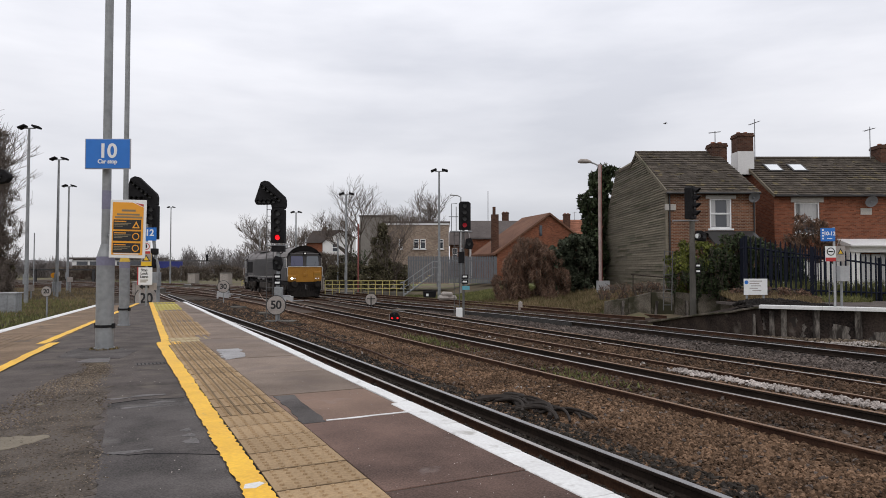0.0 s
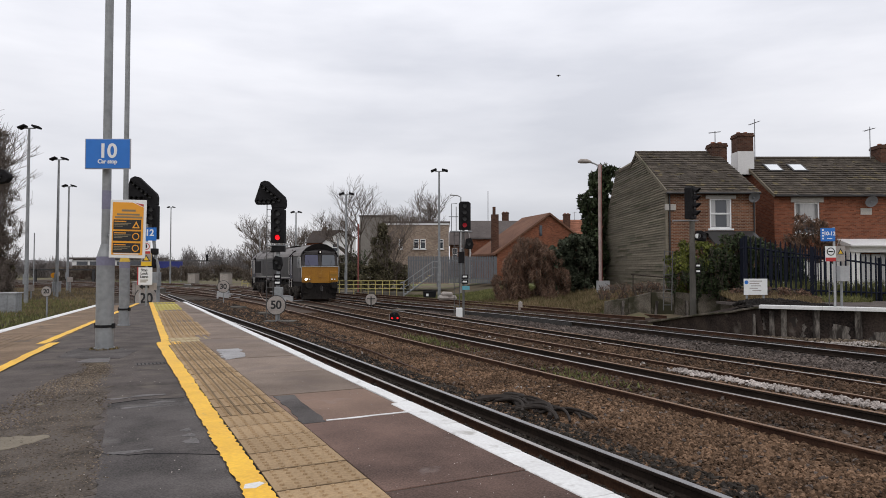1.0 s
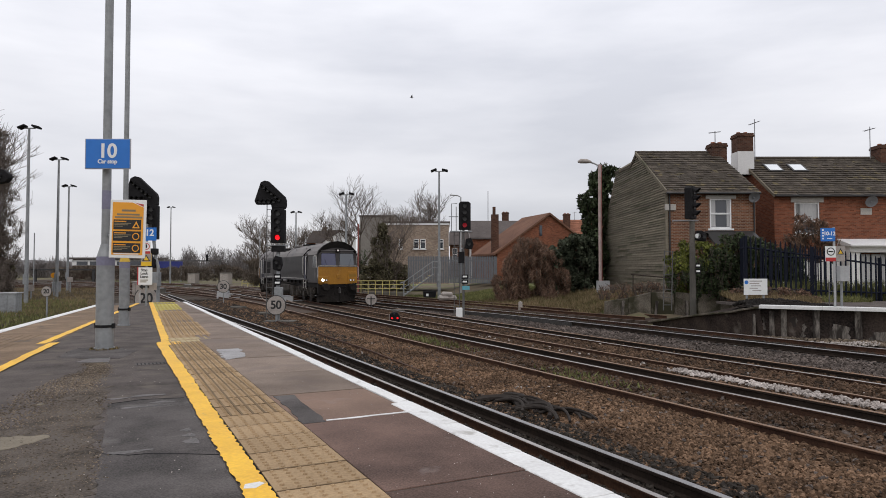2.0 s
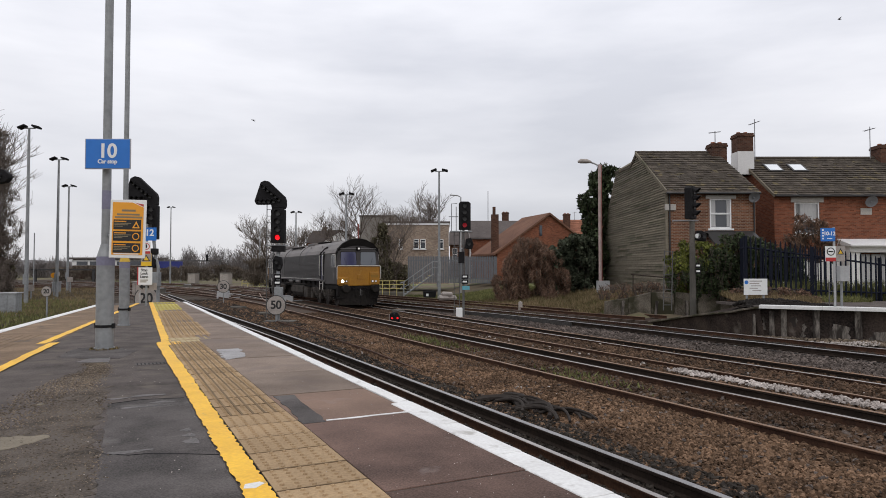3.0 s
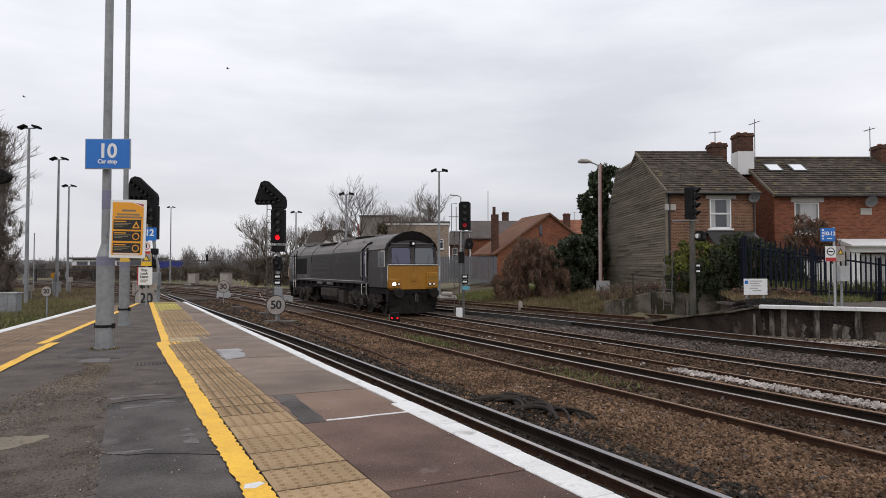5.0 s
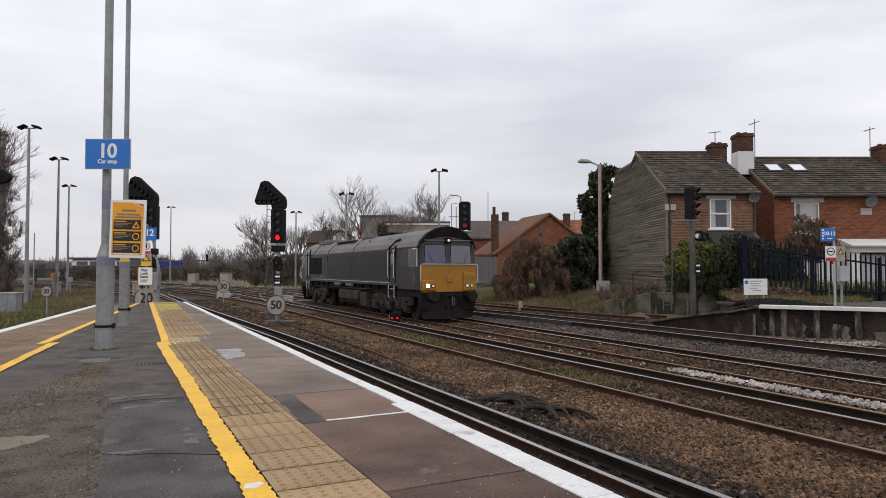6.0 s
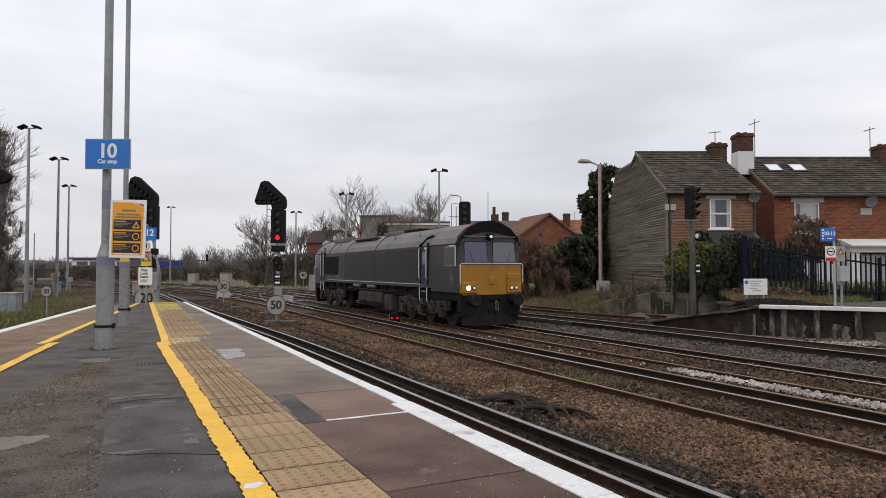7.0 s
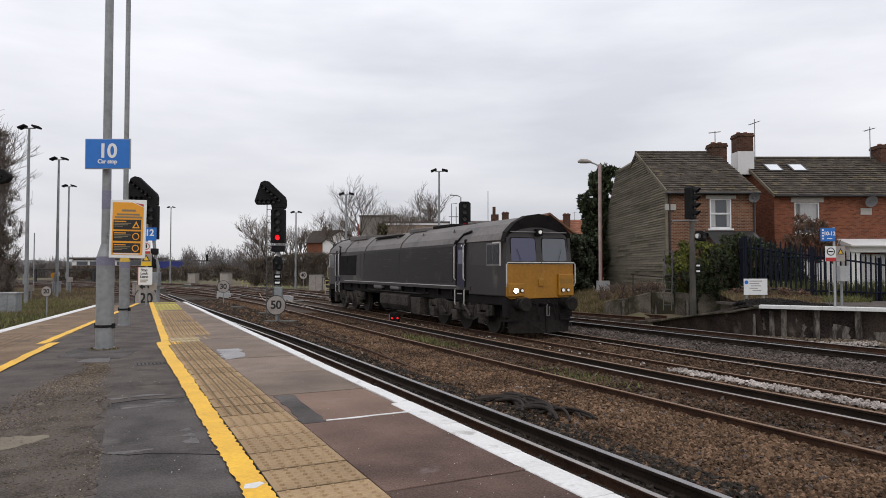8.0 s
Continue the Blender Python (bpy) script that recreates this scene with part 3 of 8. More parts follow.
def paving():
    """Tactile tiles, the slabs between them and the edge, and the painted lines."""
    part("joint_bed", Shape().box(0.78, 1.309, -8, 12.3, TOP - 0.02, TOP - 0.006 + 0.008), OILY_DIRT, PLATFORM, "dark dirt in the tile joints")
    y, k = -7.6, 0
    while y < END - 0.45:
        yellow = 11.5 < y < 12.3 or y > 20.5
        ob = part("tactile_tile", TILE if not yellow else TILE_YELLOW if y > 20 else TILE_CREAM, TACTILE, PLATFORM, m=pose(0.785 if y < 12.3 else 0.87 + 0.03 * (y - 12.3), y, TOP + 0.010 + 0.002 * math.sin(5.1 * k)) @ Matrix.Diagonal((1 if y < 11.9 else 1.4, 1, 1, 1)))
        y, k = y + 0.4, k + 1
    cuts = [-8, -6.4, -4.9, -3.4, -2, 0.6, 2.0, 3.35, 5.15, 6.35, 7.75, 9.2, 10.6, 12.0, 13.6, 15.5, 17.5, 19.5, 21.5, 23.7, END]
    for i in range(len(cuts) - 1):
        mat = SLAB_DARK if cuts[i] < 5 else SLAB if cuts[i] < 6 else SLAB_GREY
        x0 = 1.31
        part("paving_slab", Shape().box(x0, 2.194 if cuts[i] < 5 else 2.25, cuts[i] + 0.01, cuts[i + 1] - 0.01, TOP - 0.05, TOP + 0.006 + 0.003 * (i % 2)), mat, PLATFORM, bevel=0.004)
    part("tarmac_patch", Shape().prism(ragged([(1.315, 5.06), (1.5, 5.07), (1.53, 6.28), (1.36, 6.3)], 0.08, 0.02), TOP, TOP + 0.0115, "z"), TARMAC_NEW, PLATFORM, "dark repair patch")
    part("pale_patch", Shape().prism(ragged([(1.32, 9.1), (1.62, 9.3), (1.7, 10.3), (1.36, 10.3)], 0.06, 0.05), TOP, TOP + 0.014, "z"), SLAB_PALE, PLATFORM, "pale concrete patch")
    part("mortar_line", Shape().prism(ragged([(1.51, 5.1), (2.19, 5.1), (2.19, 5.145), (1.51, 5.13)], 0.05, 0.018), TOP, TOP + 0.0125, "z"), WHITE, PLATFORM, "pale mortar joint")
    part("tarmac_patch", Shape().prism(ragged([(-0.1, 2.0), (0.62, 2.0), (0.62, 6.6), (0.25, 6.75), (-0.02, 6.6), (-0.07, 4.2)], 0.08, 0.02), TOP, TOP + 0.003, "z"), TARMAC_NEW, PLATFORM, "long dark strip of newer tarmac")
    part("tarmac_patch", Shape().prism(ragged([(-2.8, 1.5), (-0.12, 1.5), (-0.11, 4.2), (-0.1, 6.2), (0.0, 7.7), (-0.35, 7.5), (-0.62, 6.0), (-1.4, 5.2), (-2.8, 4.8)], 0.08, 0.1), TOP, TOP + 0.003, "z"), TARMAC_OLD, PLATFORM, "old chipped gravelly tarmac")
    # dirt lying in rows between the studs, and in the cross joints
    for k in range(5):
        x = 0.868 + 0.088 * k
        part("dirt_row", Shape().sweep([(-0.009, 0.0), (0.009, 0.0), (0.008, 0.0135), (-0.008, 0.0135)], [(x + 0.004 * math.sin(1.7 * y + k), y, TOP) for y in [5.6 + 0.5 * q for q in range(13)]]), JOINT_DIRT, PLATFORM, "dark dirt between the studs")
        part("dirt_row", Shape().sweep([(-0.01, 0.0), (0.01, 0.0), (0.008, 0.0135), (-0.008, 0.0135)], [(1.03 + 0.11 * k + 0.03 * (y - 12.9), y, TOP) for y in [12.9 + 0.8 * q for q in range(10)]]), JOINT_DIRT, PLATFORM, "dark dirt between the studs")
    for k in range(24):
        y = 2.8 + 0.4 * k
        w = 0.007 if k % 3 else 0.013
        part("tile_joint", Shape().box(0.79, 1.3, y - w / 2, y + w / 2, TOP, TOP + 0.0132), JOINT_DIRT, PLATFORM, "dark joint between the tiles")
    for k in range(5):
        part("dirt_row", Shape().sweep([(-0.01, 0.0), (0.01, 0.0), (0.008, 0.0085), (-0.008, 0.0085)], [(far_edge(y) + 0.5 + 0.14 * k - 0.008 * (y - 9), y, TOP) for y in [7.5 + 0.6 * q for q in range(12)]]), JOINT_DIRT, PLATFORM, "dark dirt between the studs")
    # dark and pale patches round the lamp post's foot
    part("tarmac_patch", Shape().prism(ragged([(-0.68, 10.35), (0.1, 9.9), (0.32, 10.85), (-0.1, 11.6), (-0.5, 11.5)], 0.08, 0.08), TOP, TOP + 0.003, "z"), TARMAC_NEW, PLATFORM, "dark patch round the lamp post")
    part("cover_plate", Shape().prism([(-0.42, 9.76), (-0.04, 9.58), (-0.02, 9.98), (-0.27, 10.1)], TOP, TOP + 0.005, "z"), SCUFF, PLATFORM, "pale worn cover plate")
    rng = random.Random(4)

    def painted(x_of, w, y0, y1, label):
        sh, ys = Shape(), []
        y = y0
        while y < y1:
            ys.append(y)
            y += 0.04 if y < 8 else 0.2
        ys.append(y1)
        for y in ys:
            sh.v += [(x_of(y) - w / 2 + rng.uniform(-0.012, 0.006) + 0.012 * noise.noise((y * 3, 0, 1)), y, TOP + 0.0125), (x_of(y) + w / 2 + rng.uniform(-0.01, 0.012) + 0.012 * noise.noise((y * 2.4, 5, 1)), y, TOP + 0.0125)]
        sh.f = [(2 * i, 2 * i + 1, 2 * i + 3, 2 * i + 2) for i in range(len(ys) - 1)]
        part("yellow_line", sh, YELLOW, PLATFORM, label)

    painted(lambda y: 0.705 + 0.004 * math.sin(y), 0.145, -8, 11.45, "worn yellow safety line")
    painted(lambda y: 0.8 + 0.03 * (y - 12.3), 0.13, 11.6, END, "worn yellow safety line")
    painted(lambda y: -1.19 + 0.118 * (y - 9.44), 0.13, -8.0, 12.45, "worn yellow safety line")
    painted(lambda y: -0.98 + 0.135 * (y - 12.6), 0.13, 12.35, 25.6, "worn yellow safety line")
    # where the lines were repainted they step sideways
    part("yellow_line", Shape().prism(ragged([(0.62, 11.3), (0.78, 11.28), (0.98, 11.42), (0.98, 11.72), (0.8, 11.78), (0.64, 11.8)], 0.05, 0.02), TOP, TOP + 0.0128, "z"), YELLOW, PLATFORM, "step in the worn yellow line")
    for k in range(-14, 38):
        y = 1.0 + 0.62 * k
        x = -1.25 + 0.118 * (y - 9.44)
        part("buff_slab", Shape().prism([(far_edge(y) + 0.205, y), (x + 0.02, y), (x + 0.09, y + 0.615), (far_edge(y + 0.615) + 0.205, y + 0.615)], TOP - 0.02, TOP + 0.005, "z"), BUFF_SLAB, PLATFORM)


paving()

def chipped(r, n):
    y = 2.0 + 7.6 * r.uniform(0, 1, n) ** 1.25
    x = -0.12 + 0.05 * np.sin(3 * y) - (1.9 - 0.26 * np.maximum(0, y - 2.5)).clip(0.15) * r.uniform(0, 1, n) ** 1.3 + r.normal(0, 0.05, n)
    return x, y, np.full(n, TOP + 0.001)


stones("tarmac_chippings", "loose chippings showing through the old tarmac", STONE_CHIP, 19000, chipped, 0.0062, 11)
stones("pale_grit", "tiny pale grit on the platform surface", STONE_WHITE, 420, lambda r, n: (r.uniform(-0.4, 2.18, n), 2.0 + 9 * r.uniform(0, 1, n) ** 1.5, np.full(n, TOP + 0.009)), 0.0032, 12)

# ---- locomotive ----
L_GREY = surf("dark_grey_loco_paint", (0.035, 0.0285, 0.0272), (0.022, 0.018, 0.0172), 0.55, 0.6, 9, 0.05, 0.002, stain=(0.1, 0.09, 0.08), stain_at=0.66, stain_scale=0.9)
# roof colour set paler than the sides to carry the light from above
L_ROOF = surf("sky_lit_grey_loco_roof", (0.165, 0.145, 0.134), (0.085, 0.075, 0.071), 0.6, 0.7, 8, 0.08, 0.003, stain=(0.08, 0.075, 0.075), stain_at=0.63, stain_scale=0.6)
L_YELLOW = surf("warning_yellow_loco_paint", (0.4, 0.18, 0.008), (0.27, 0.115, 0.006), 0.45, 1.2, 10, 0.03, 0.002, stain=(0.35, 0.2, 0.04), stain_at=0.72, stain_scale=2.5)
L_PLOUGH = surf("dusty_black_plough", (0.03, 0.026, 0.023), (0.009, 0.008, 0.0075), 0.8, 1.2, 10, 0.2, 0.004)
L_BLACK = surf("grimy_black_underframe", (0.018, 0.0155, 0.0145), (0.007, 0.006, 0.0058), 0.8, 1.5, 14, 0.3, 0.006)
L_BOGIE = surf("brown_grey_bogie_grime", (0.085, 0.073, 0.063), (0.012, 0.0105, 0.0095), 0.85, 1.2, 12, 0.3, 0.006)
# the windscreens' bluish and grey reflections are put into these base colours
L_GLASS = glassy("blue_reflection_cab_glass", (0.045, 0.045, 0.1), 0.1)
L_GLASS2 = glassy("grey_reflection_cab_glass", (0.09, 0.1, 0.115), 0.12)
L_DARKGLASS = glassy("dark_side_glass", (0.02, 0.022, 0.028), 0.25)
L_RAIL = surf("pale_handrail", (0.62, 0.6, 0.56), (0.5, 0.48, 0.45), 0.5, 3, 20, 0.0)
L_WFRAME = surf("grey_window_frame", (0.2, 0.19, 0.185), (0.14, 0.13, 0.13), 0.5, 3, 20, 0.0)
L_DOOR = surf("dark_blue_door_paint", (0.022, 0.02, 0.05), (0.015, 0.014, 0.035), 0.5, 2, 12, 0.0)
L_BADGE = surf("brown_yellow_badge", (0.3, 0.15, 0.01), (0.22, 0.11, 0.01), 0.5, 3, 20, 0.0)
LAMP_ON = glow("lit_headlight", (1.0, 0.97, 0.9), 14.0)
LAMP_DIM = glow("dim_marker_light", (0.6, 0.57, 0.54), 0.5)
WHEEL = surf("dark_wheel_steel", (0.07, 0.06, 0.055), (0.04, 0.035, 0.032), 0.7, 4, 20, 0.2, 0.003, metal=0.3)
LOCO_LEN = 20.45
HALF = [(1.32, 1.50), (1.32, 2.45), (1.28, 3.08), (1.18, 3.3), (0.86, 3.62), (0.45, 3.83), (0.0, 3.9)]


def section(grow=0.0, low=1.5):
    pts = [(x + grow * (x > 0), max(z, low) + (grow if z > 3 else 0)) for x, z in HALF]
    return [(-x, z) for x, z in pts] + [(x, z) for x, z in pts[-2::-1]]


def roof_only(grow, from_i=2):
    pts = [(x + grow, z + grow) if x > 0 else (0, z + grow) for x, z in HALF[from_i:]]
    outer = [(-x, z) for x, z in pts] + [(x, z) for x, z in pts[-2::-1]]
    inner = [(x * 0.95, z - 0.06) for x, z in outer[::-1]]
    return outer + inner


WHEELSETS = []


def locomotive():
    lo = thing("locomotive", "dark grey diesel freight locomotive with yellow cab fronts", "locomotive")
    body = part("body", Shape().prism(section(), 2.25, LOCO_LEN - 2.25, "y"), L_GREY, lo, "ribbed dark grey bodyside", bevel=0.02)
    part("roof", Shape().prism(roof_only(0.012), 3.3, LOCO_LEN - 3.3, "y"), L_ROOF, lo, "curved grey roof, painted paler for light from the sky")
    # horizontal ribs of the bodyside
    for side in (-1, 1):
        for k in range(17):
            z = 1.72 + k * 0.079
            x = 1.32 if z < 2.45 else 1.32 - (z - 2.45) * 0.063
            for a, b in ((3.72, 8.93), (9.0, 13.7)):
                part("rib", Shape().box(side * (x - 0.01), side * (x + 0.032), a, b, z, z + 0.034), L_GREY, body)
        part("solebar", Shape().box(side * 1.2, side * 1.345, 2.3, LOCO_LEN - 2.3, 1.44, 1.55), L_GREY, lo, "pale-edged body sill")
        part("sill_stripe", Shape().box(side * 1.33, side * 1.35, 3.4, LOCO_LEN - 3.4, 1.555, 1.58), L_RAIL, lo, "thin pale stripe")
        # dark radiator intakes near the rear
        for a in (15.1, 16.58):
            gr = part("radiator_grille", Shape().box(side * 1.29, side * 1.335, a, a + 1.4, 1.86, 2.9), L_BLACK, lo, "black radiator intake")
            for k in range(8):
                part("grille_bar", Shape().box(side * 1.335, side * 1.345, a + 0.03, a + 1.37, 1.92 + k * 0.12, 1.95 + k * 0.12), L_BLACK, gr)
        for a, b in ((13.85, 14.4), (14.45, 15.02)):
            part("body_panel", Shape().box(side * 1.3, side * 1.335, a, b, 1.72, 2.98), L_GREY, lo, "plain access panel", bevel=0.006)
        for y0, y1, out in ((2.74, 3.42, -1), (18.06, 18.66, 1)):
            dr = part("cab_door", Shape().box(side * 1.24, side * 1.326, y0 + 0.06, y1 - 0.06, 1.5, 3.05), L_DOOR, lo, "dark blue cab door")
            part("door_window", Shape().box(side * 1.326, side * 1.332, y0 + 0.16, y1 - 0.16, 2.35, 2.85), L_GLASS, dr)
            part("door_plate", Shape().box(side * 1.326, side * 1.331, y0 + 0.2, y0 + 0.3, 2.98, 3.04), WHITE_SIGN, dr, "small white plate")
            for y in (y0 - 0.02, y1 + 0.02):
                part("door_frame", Shape().box(side * 1.2, side * 1.345, y - 0.04, y + 0.04, 1.5, 3.22), L_BLACK, lo, bevel=0.01)
            rise = [(y1 + 0.1, 3.1), (y1 - 0.1, 3.2), ((y0 + y1) / 2, 3.42), (y0 - 0.12, 3.5)] if out < 0 else [(y0 - 0.1, 3.1), (y0 + 0.1, 3.2), ((y0 + y1) / 2, 3.4), (y1 + 0.05, 3.46)]
            part("door_hood", Shape().tube([(side * (1.335 - 0.55 * max(0, z - 3.1)), y, z) for y, z in rise], 0.045, 6), L_BLACK, lo, "black rain strip over the door")
            for y in (y0 - 0.02, y1 + 0.03):
                part("handrail", Shape().tube([(side * 1.34, y, 1.78), (side * 1.4, y, 1.84), (side * 1.4, y, 2.98), (side * 1.34, y, 3.05)], 0.022, 6), L_RAIL, lo, "pale grab handrail")
                part("handrail", Shape().tube([(side * 1.34, y, 0.9), (side * 1.37, y, 0.96), (side * 1.37, y, 1.42), (side * 1.34, y, 1.48)], 0.02, 6), L_RAIL, lo, "pale grab handrail")
            for z in (0.72, 1.0, 1.28):
                part("step", Shape().box(side * 1.14, side * 1.36, y0, y1, z, z + 0.035), L_BLACK, lo)
            part("step_edge", Shape().box(side * 1.36, side * 1.366, y0 + 0.15, y1 - 0.15, 1.285, 1.31), L_RAIL, lo, "worn pale step edge")
        # pipes and brackets along the sill
        part("sill_pipe", Shape().tube([(side * 1.2, 6.2, 1.22), (side * 1.24, 7.0, 1.18), (side * 1.24, 12.9, 1.18), (side * 1.2, 13.6, 1.24)], 0.03, 6), L_BOGIE, lo)
        for k in range(11):
            part("sill_bracket", Shape().box(side * 1.1, side * 1.26, 3.9 + 1.24 * k, 3.98 + 1.24 * k, 1.2, 1.45), L_BLACK, lo)
    # cabs at both ends
    for end in (0, 1):
        e = Matrix.Identity(4) if end == 0 else Matrix.Translation((0, LOCO_LEN, 0)) @ Matrix.Rotation(math.pi, 4, "Z")
        cab = part("cab", Shape(), L_GREY, lo, "dark grey cab")
        sh = Shape()
        sec = [(1.31, 1.3), (1.31, 2.3), (1.26, 3.1), (1.16, 3.32), (0.85, 3.62), (0.45, 3.82), (0.0, 3.9)]
        sec = [(-x, z) for x, z in sec] + [(x, z) for x, z in sec[-2::-1]]
        back = [(x * 1.012, z) for x, z in sec]
        n = len(sec)
        front = [(x * 0.965, 0.0 if z <= 2.31 else 0.02 + 0.11 * (z - 2.3), z) for x, z in sec]
        mid = [(x, 0.5, z) for x, z in sec]
        rear = [(x, 2.45, z) for x, z in back]
        verts = front + mid + rear
        faces = [tuple(range(n))[::-1], tuple(range(2 * n, 3 * n))]
        for j in range(2):
            faces += [(j * n + i, j * n + (i + 1) % n, (j + 1) * n + (i + 1) % n, (j + 1) * n + i) for i in range(n)]
        sh.add(verts, faces, e)
        bpy.data.objects.remove(cab)
        cab = part("cab", sh, L_GREY, lo, "dark grey cab", bevel=0.03)
        part("cab_roof", Shape().prism(roof_only(0.03), 0.3, 3.32, "y", e), L_ROOF, lo, "grey cab roof, painted paler for light from the sky")
        arc = [(1.3, 3.05), (1.2, 3.36), (0.88, 3.68), (0.46, 3.9), (0.0, 3.97)]
        low = [(1.24, 3.08), (1.06, 3.3), (0.66, 3.46), (0.34, 3.53), (0.0, 3.55)]
        arc, low = [(-x, z) for x, z in arc] + [(x, z) for x, z in arc[-2::-1]], [(-x, z) for x, z in low] + [(x, z) for x, z in low[-2::-1]]
        vs = Shape()
        for pts, y in ((arc, 0.05), (low, 0.12), (low, 0.2), (arc, 0.34)):
            vs.v += [tuple(e @ Vector((x, y, z))) for x, z in pts]
        vs.f = [(9 * q + i, 9 * q + i + 1, 9 * ((q + 1) % 4) + i + 1, 9 * ((q + 1) % 4) + i) for q in range(4) for i in range(8)] + [(0, 9, 18, 27), (8, 35, 26, 17)]
        part("cab_visor", vs, L_BLACK, lo, "black roof visor over the windscreens")
        part("visor_rail", Shape().tube([(-1.08, 0.06, 3.37), (1.08, 0.06, 3.37)], 0.018, 6, e), L_WFRAME, lo, "thin grey rail above the windscreens")
        for sx in (-1, 1):
            part("corner_post", Shape().prism([(sx * 1.27, 2.32), (sx * 1.17, 2.32), (sx * 1.12, 3.2), (sx * 1.22, 3.2)], 0.06, 0.12, "y", e), L_GREY, cab)
        yel = part("front_panel", Shape().prism([(-1.275, 1.3), (-1.275, 2.33), (1.275, 2.33), (1.275, 1.42), (1.1, 1.24), (-1.15, 1.22)], -0.045, 0.02, "y", e), L_YELLOW, lo, "yellow warning panel", bevel=0.02)
        for sx in (-1, 1):
            part("lamp_housing", Shape().box(sx * 0.64, sx * 1.24, -0.13, -0.03, 1.3, 2.02 if sx > 0 else 1.72, e), L_YELLOW, yel, "raised yellow lamp housing", bevel=0.03)
            wx = sx * 0.64
            sl = e @ pose(wx * 0.925, 0.07, 2.8, -6, 0, 0)
            part("windscreen", Shape().prism([(-0.47, -0.32), (-0.42, -0.37), (0.42, -0.37), (0.47, -0.32), (0.45, 0.32), (0.4, 0.37), (-0.4, 0.37), (-0.45, 0.32)], -0.014, 0.03, "y", sl), L_GLASS if sx == -1 else L_GLASS2, lo, "cab windscreen with its reflection put into the colour")
            part("windscreen_seal", Shape().prism([(-0.5, -0.34), (-0.45, -0.4), (0.45, -0.4), (0.5, -0.34), (0.48, 0.34), (0.43, 0.4), (-0.43, 0.4), (-0.48, 0.34)], -0.008, 0.03, "y", sl), L_BLACK, lo, "black rubber window seal")
            part("wiper", Shape().tube([(sx * 0.12, -0.05, -0.38), (sx * 0.26, -0.05, 0.02)], 0.006, 5, sl), L_BLACK, lo)
            part("side_window_frame", Shape().box(sx * 1.27, sx * 1.318, 0.3, 1.2, 2.28, 3.02, e), L_WFRAME, cab, "grey window frame", bevel=0.01)
            part("side_window", Shape().box(sx * 1.3, sx * 1.324, 0.36, 0.74, 2.34, 2.97, e), L_DARKGLASS, lo, "dark cab side window")
            part("side_window", Shape().box(sx * 1.3, sx * 1.326, 0.78, 1.15, 2.34, 2.97, e), L_DARKGLASS, lo, "dark cab side window")
            lit = LAMP_ON if (sx == -1 and end == 0) else LAMP_DIM
            for dx, rr, mt in ((1.0 if sx == -1 else 0.8, 0.08 if sx == -1 else 0.055, lit), (1.0 if sx == 1 else 0.77, 0.045, LAMP_DIM if end == 0 else L_GLASS)):
                part("headlight", Shape().tube([(sx * dx, -0.17, 1.49), (sx * dx, -0.1, 1.49)], rr, 14, e), mt, lo, "lit white headlight" if mt is LAMP_ON else "")
                part("lamp_rim", Shape().tube([(sx * dx, -0.155, 1.49), (sx * dx, -0.05, 1.49)], rr + 0.025, 14, e), L_BLACK, lo)
            part("number_bar", Shape().box(sx * 1.302, sx * 1.309, 0.62, 1.15, 1.72, 1.84, e), L_WFRAME, cab, "small pale number panel")
            buf = part("buffer", Shape().tube([(sx * 0.87, -0.56, 1.06), (sx * 0.87, -0.5, 1.06)], [0.2, 0.235], 18, e), L_PLOUGH, lo, "oval black buffer")
            part("buffer_shank", Shape().tube([(sx * 0.87, -0.5, 1.06), (sx * 0.87, -0.3, 1.06), (sx * 0.87, -0.29, 1.06), (sx * 0.87, 0.1, 1.06)], [0.12, 0.12, 0.19, 0.2], 14, e), L_BLACK, buf)
            part("front_handrail", Shape().tube([(sx * 1.29, -0.06, 1.62), (sx * 1.31, -0.1, 1.72), (sx * 1.31, -0.1, 2.32), (sx * 1.26, -0.1, 2.38), (sx * 0.02, -0.1, 2.38)], 0.02, 6, e), L_RAIL, lo, "pale front handrail")
            part("step", Shape().box(sx * 0.75, sx * 1.25, -0.1, 0.4, 0.5, 0.56, e), L_BLACK, lo)
            for fx, fz in ((0.18, 1.3), (0.42, 1.36), (0.5, 1.28)):
                part("foot_hole", Shape().add([(sx * fx, -0.042, fz), (sx * (fx + 0.15), -0.042, fz + 0.05), (sx * (fx + 0.15), -0.042, fz + 0.09), (sx * fx, -0.042, fz + 0.04), (sx * fx, -0.03, fz), (sx * (fx + 0.15), -0.03, fz + 0.05), (sx * (fx + 0.15), -0.03, fz + 0.09), (sx * fx, -0.03, fz + 0.04)], [(0, 1, 2, 3), (4, 7, 6, 5), (0, 4, 5, 1), (1, 5, 6, 2), (2, 6, 7, 3), (3, 7, 4, 0)], e), L_BLACK, yel)
            part("window_trim", Shape().box(sx * 1.29, sx * 1.332, 0.27, 0.31, 2.28, 3.05, e).box(sx * 1.29, sx * 1.332, 0.27, 0.78, 3.0, 3.05, e), L_RAIL, cab, "pale window edge")
        part("top_light", Shape().tube([(0, -0.05, 3.37), (0, 0.25, 3.37)], 0.055, 14, e), LAMP_DIM if end == 0 else L_GLASS, lo, "round white marker light")
        part("light_housing", Shape().box(-0.13, 0.13, -0.01, 0.4, 3.25, 3.48, e), L_BLACK, lo, bevel=0.03)
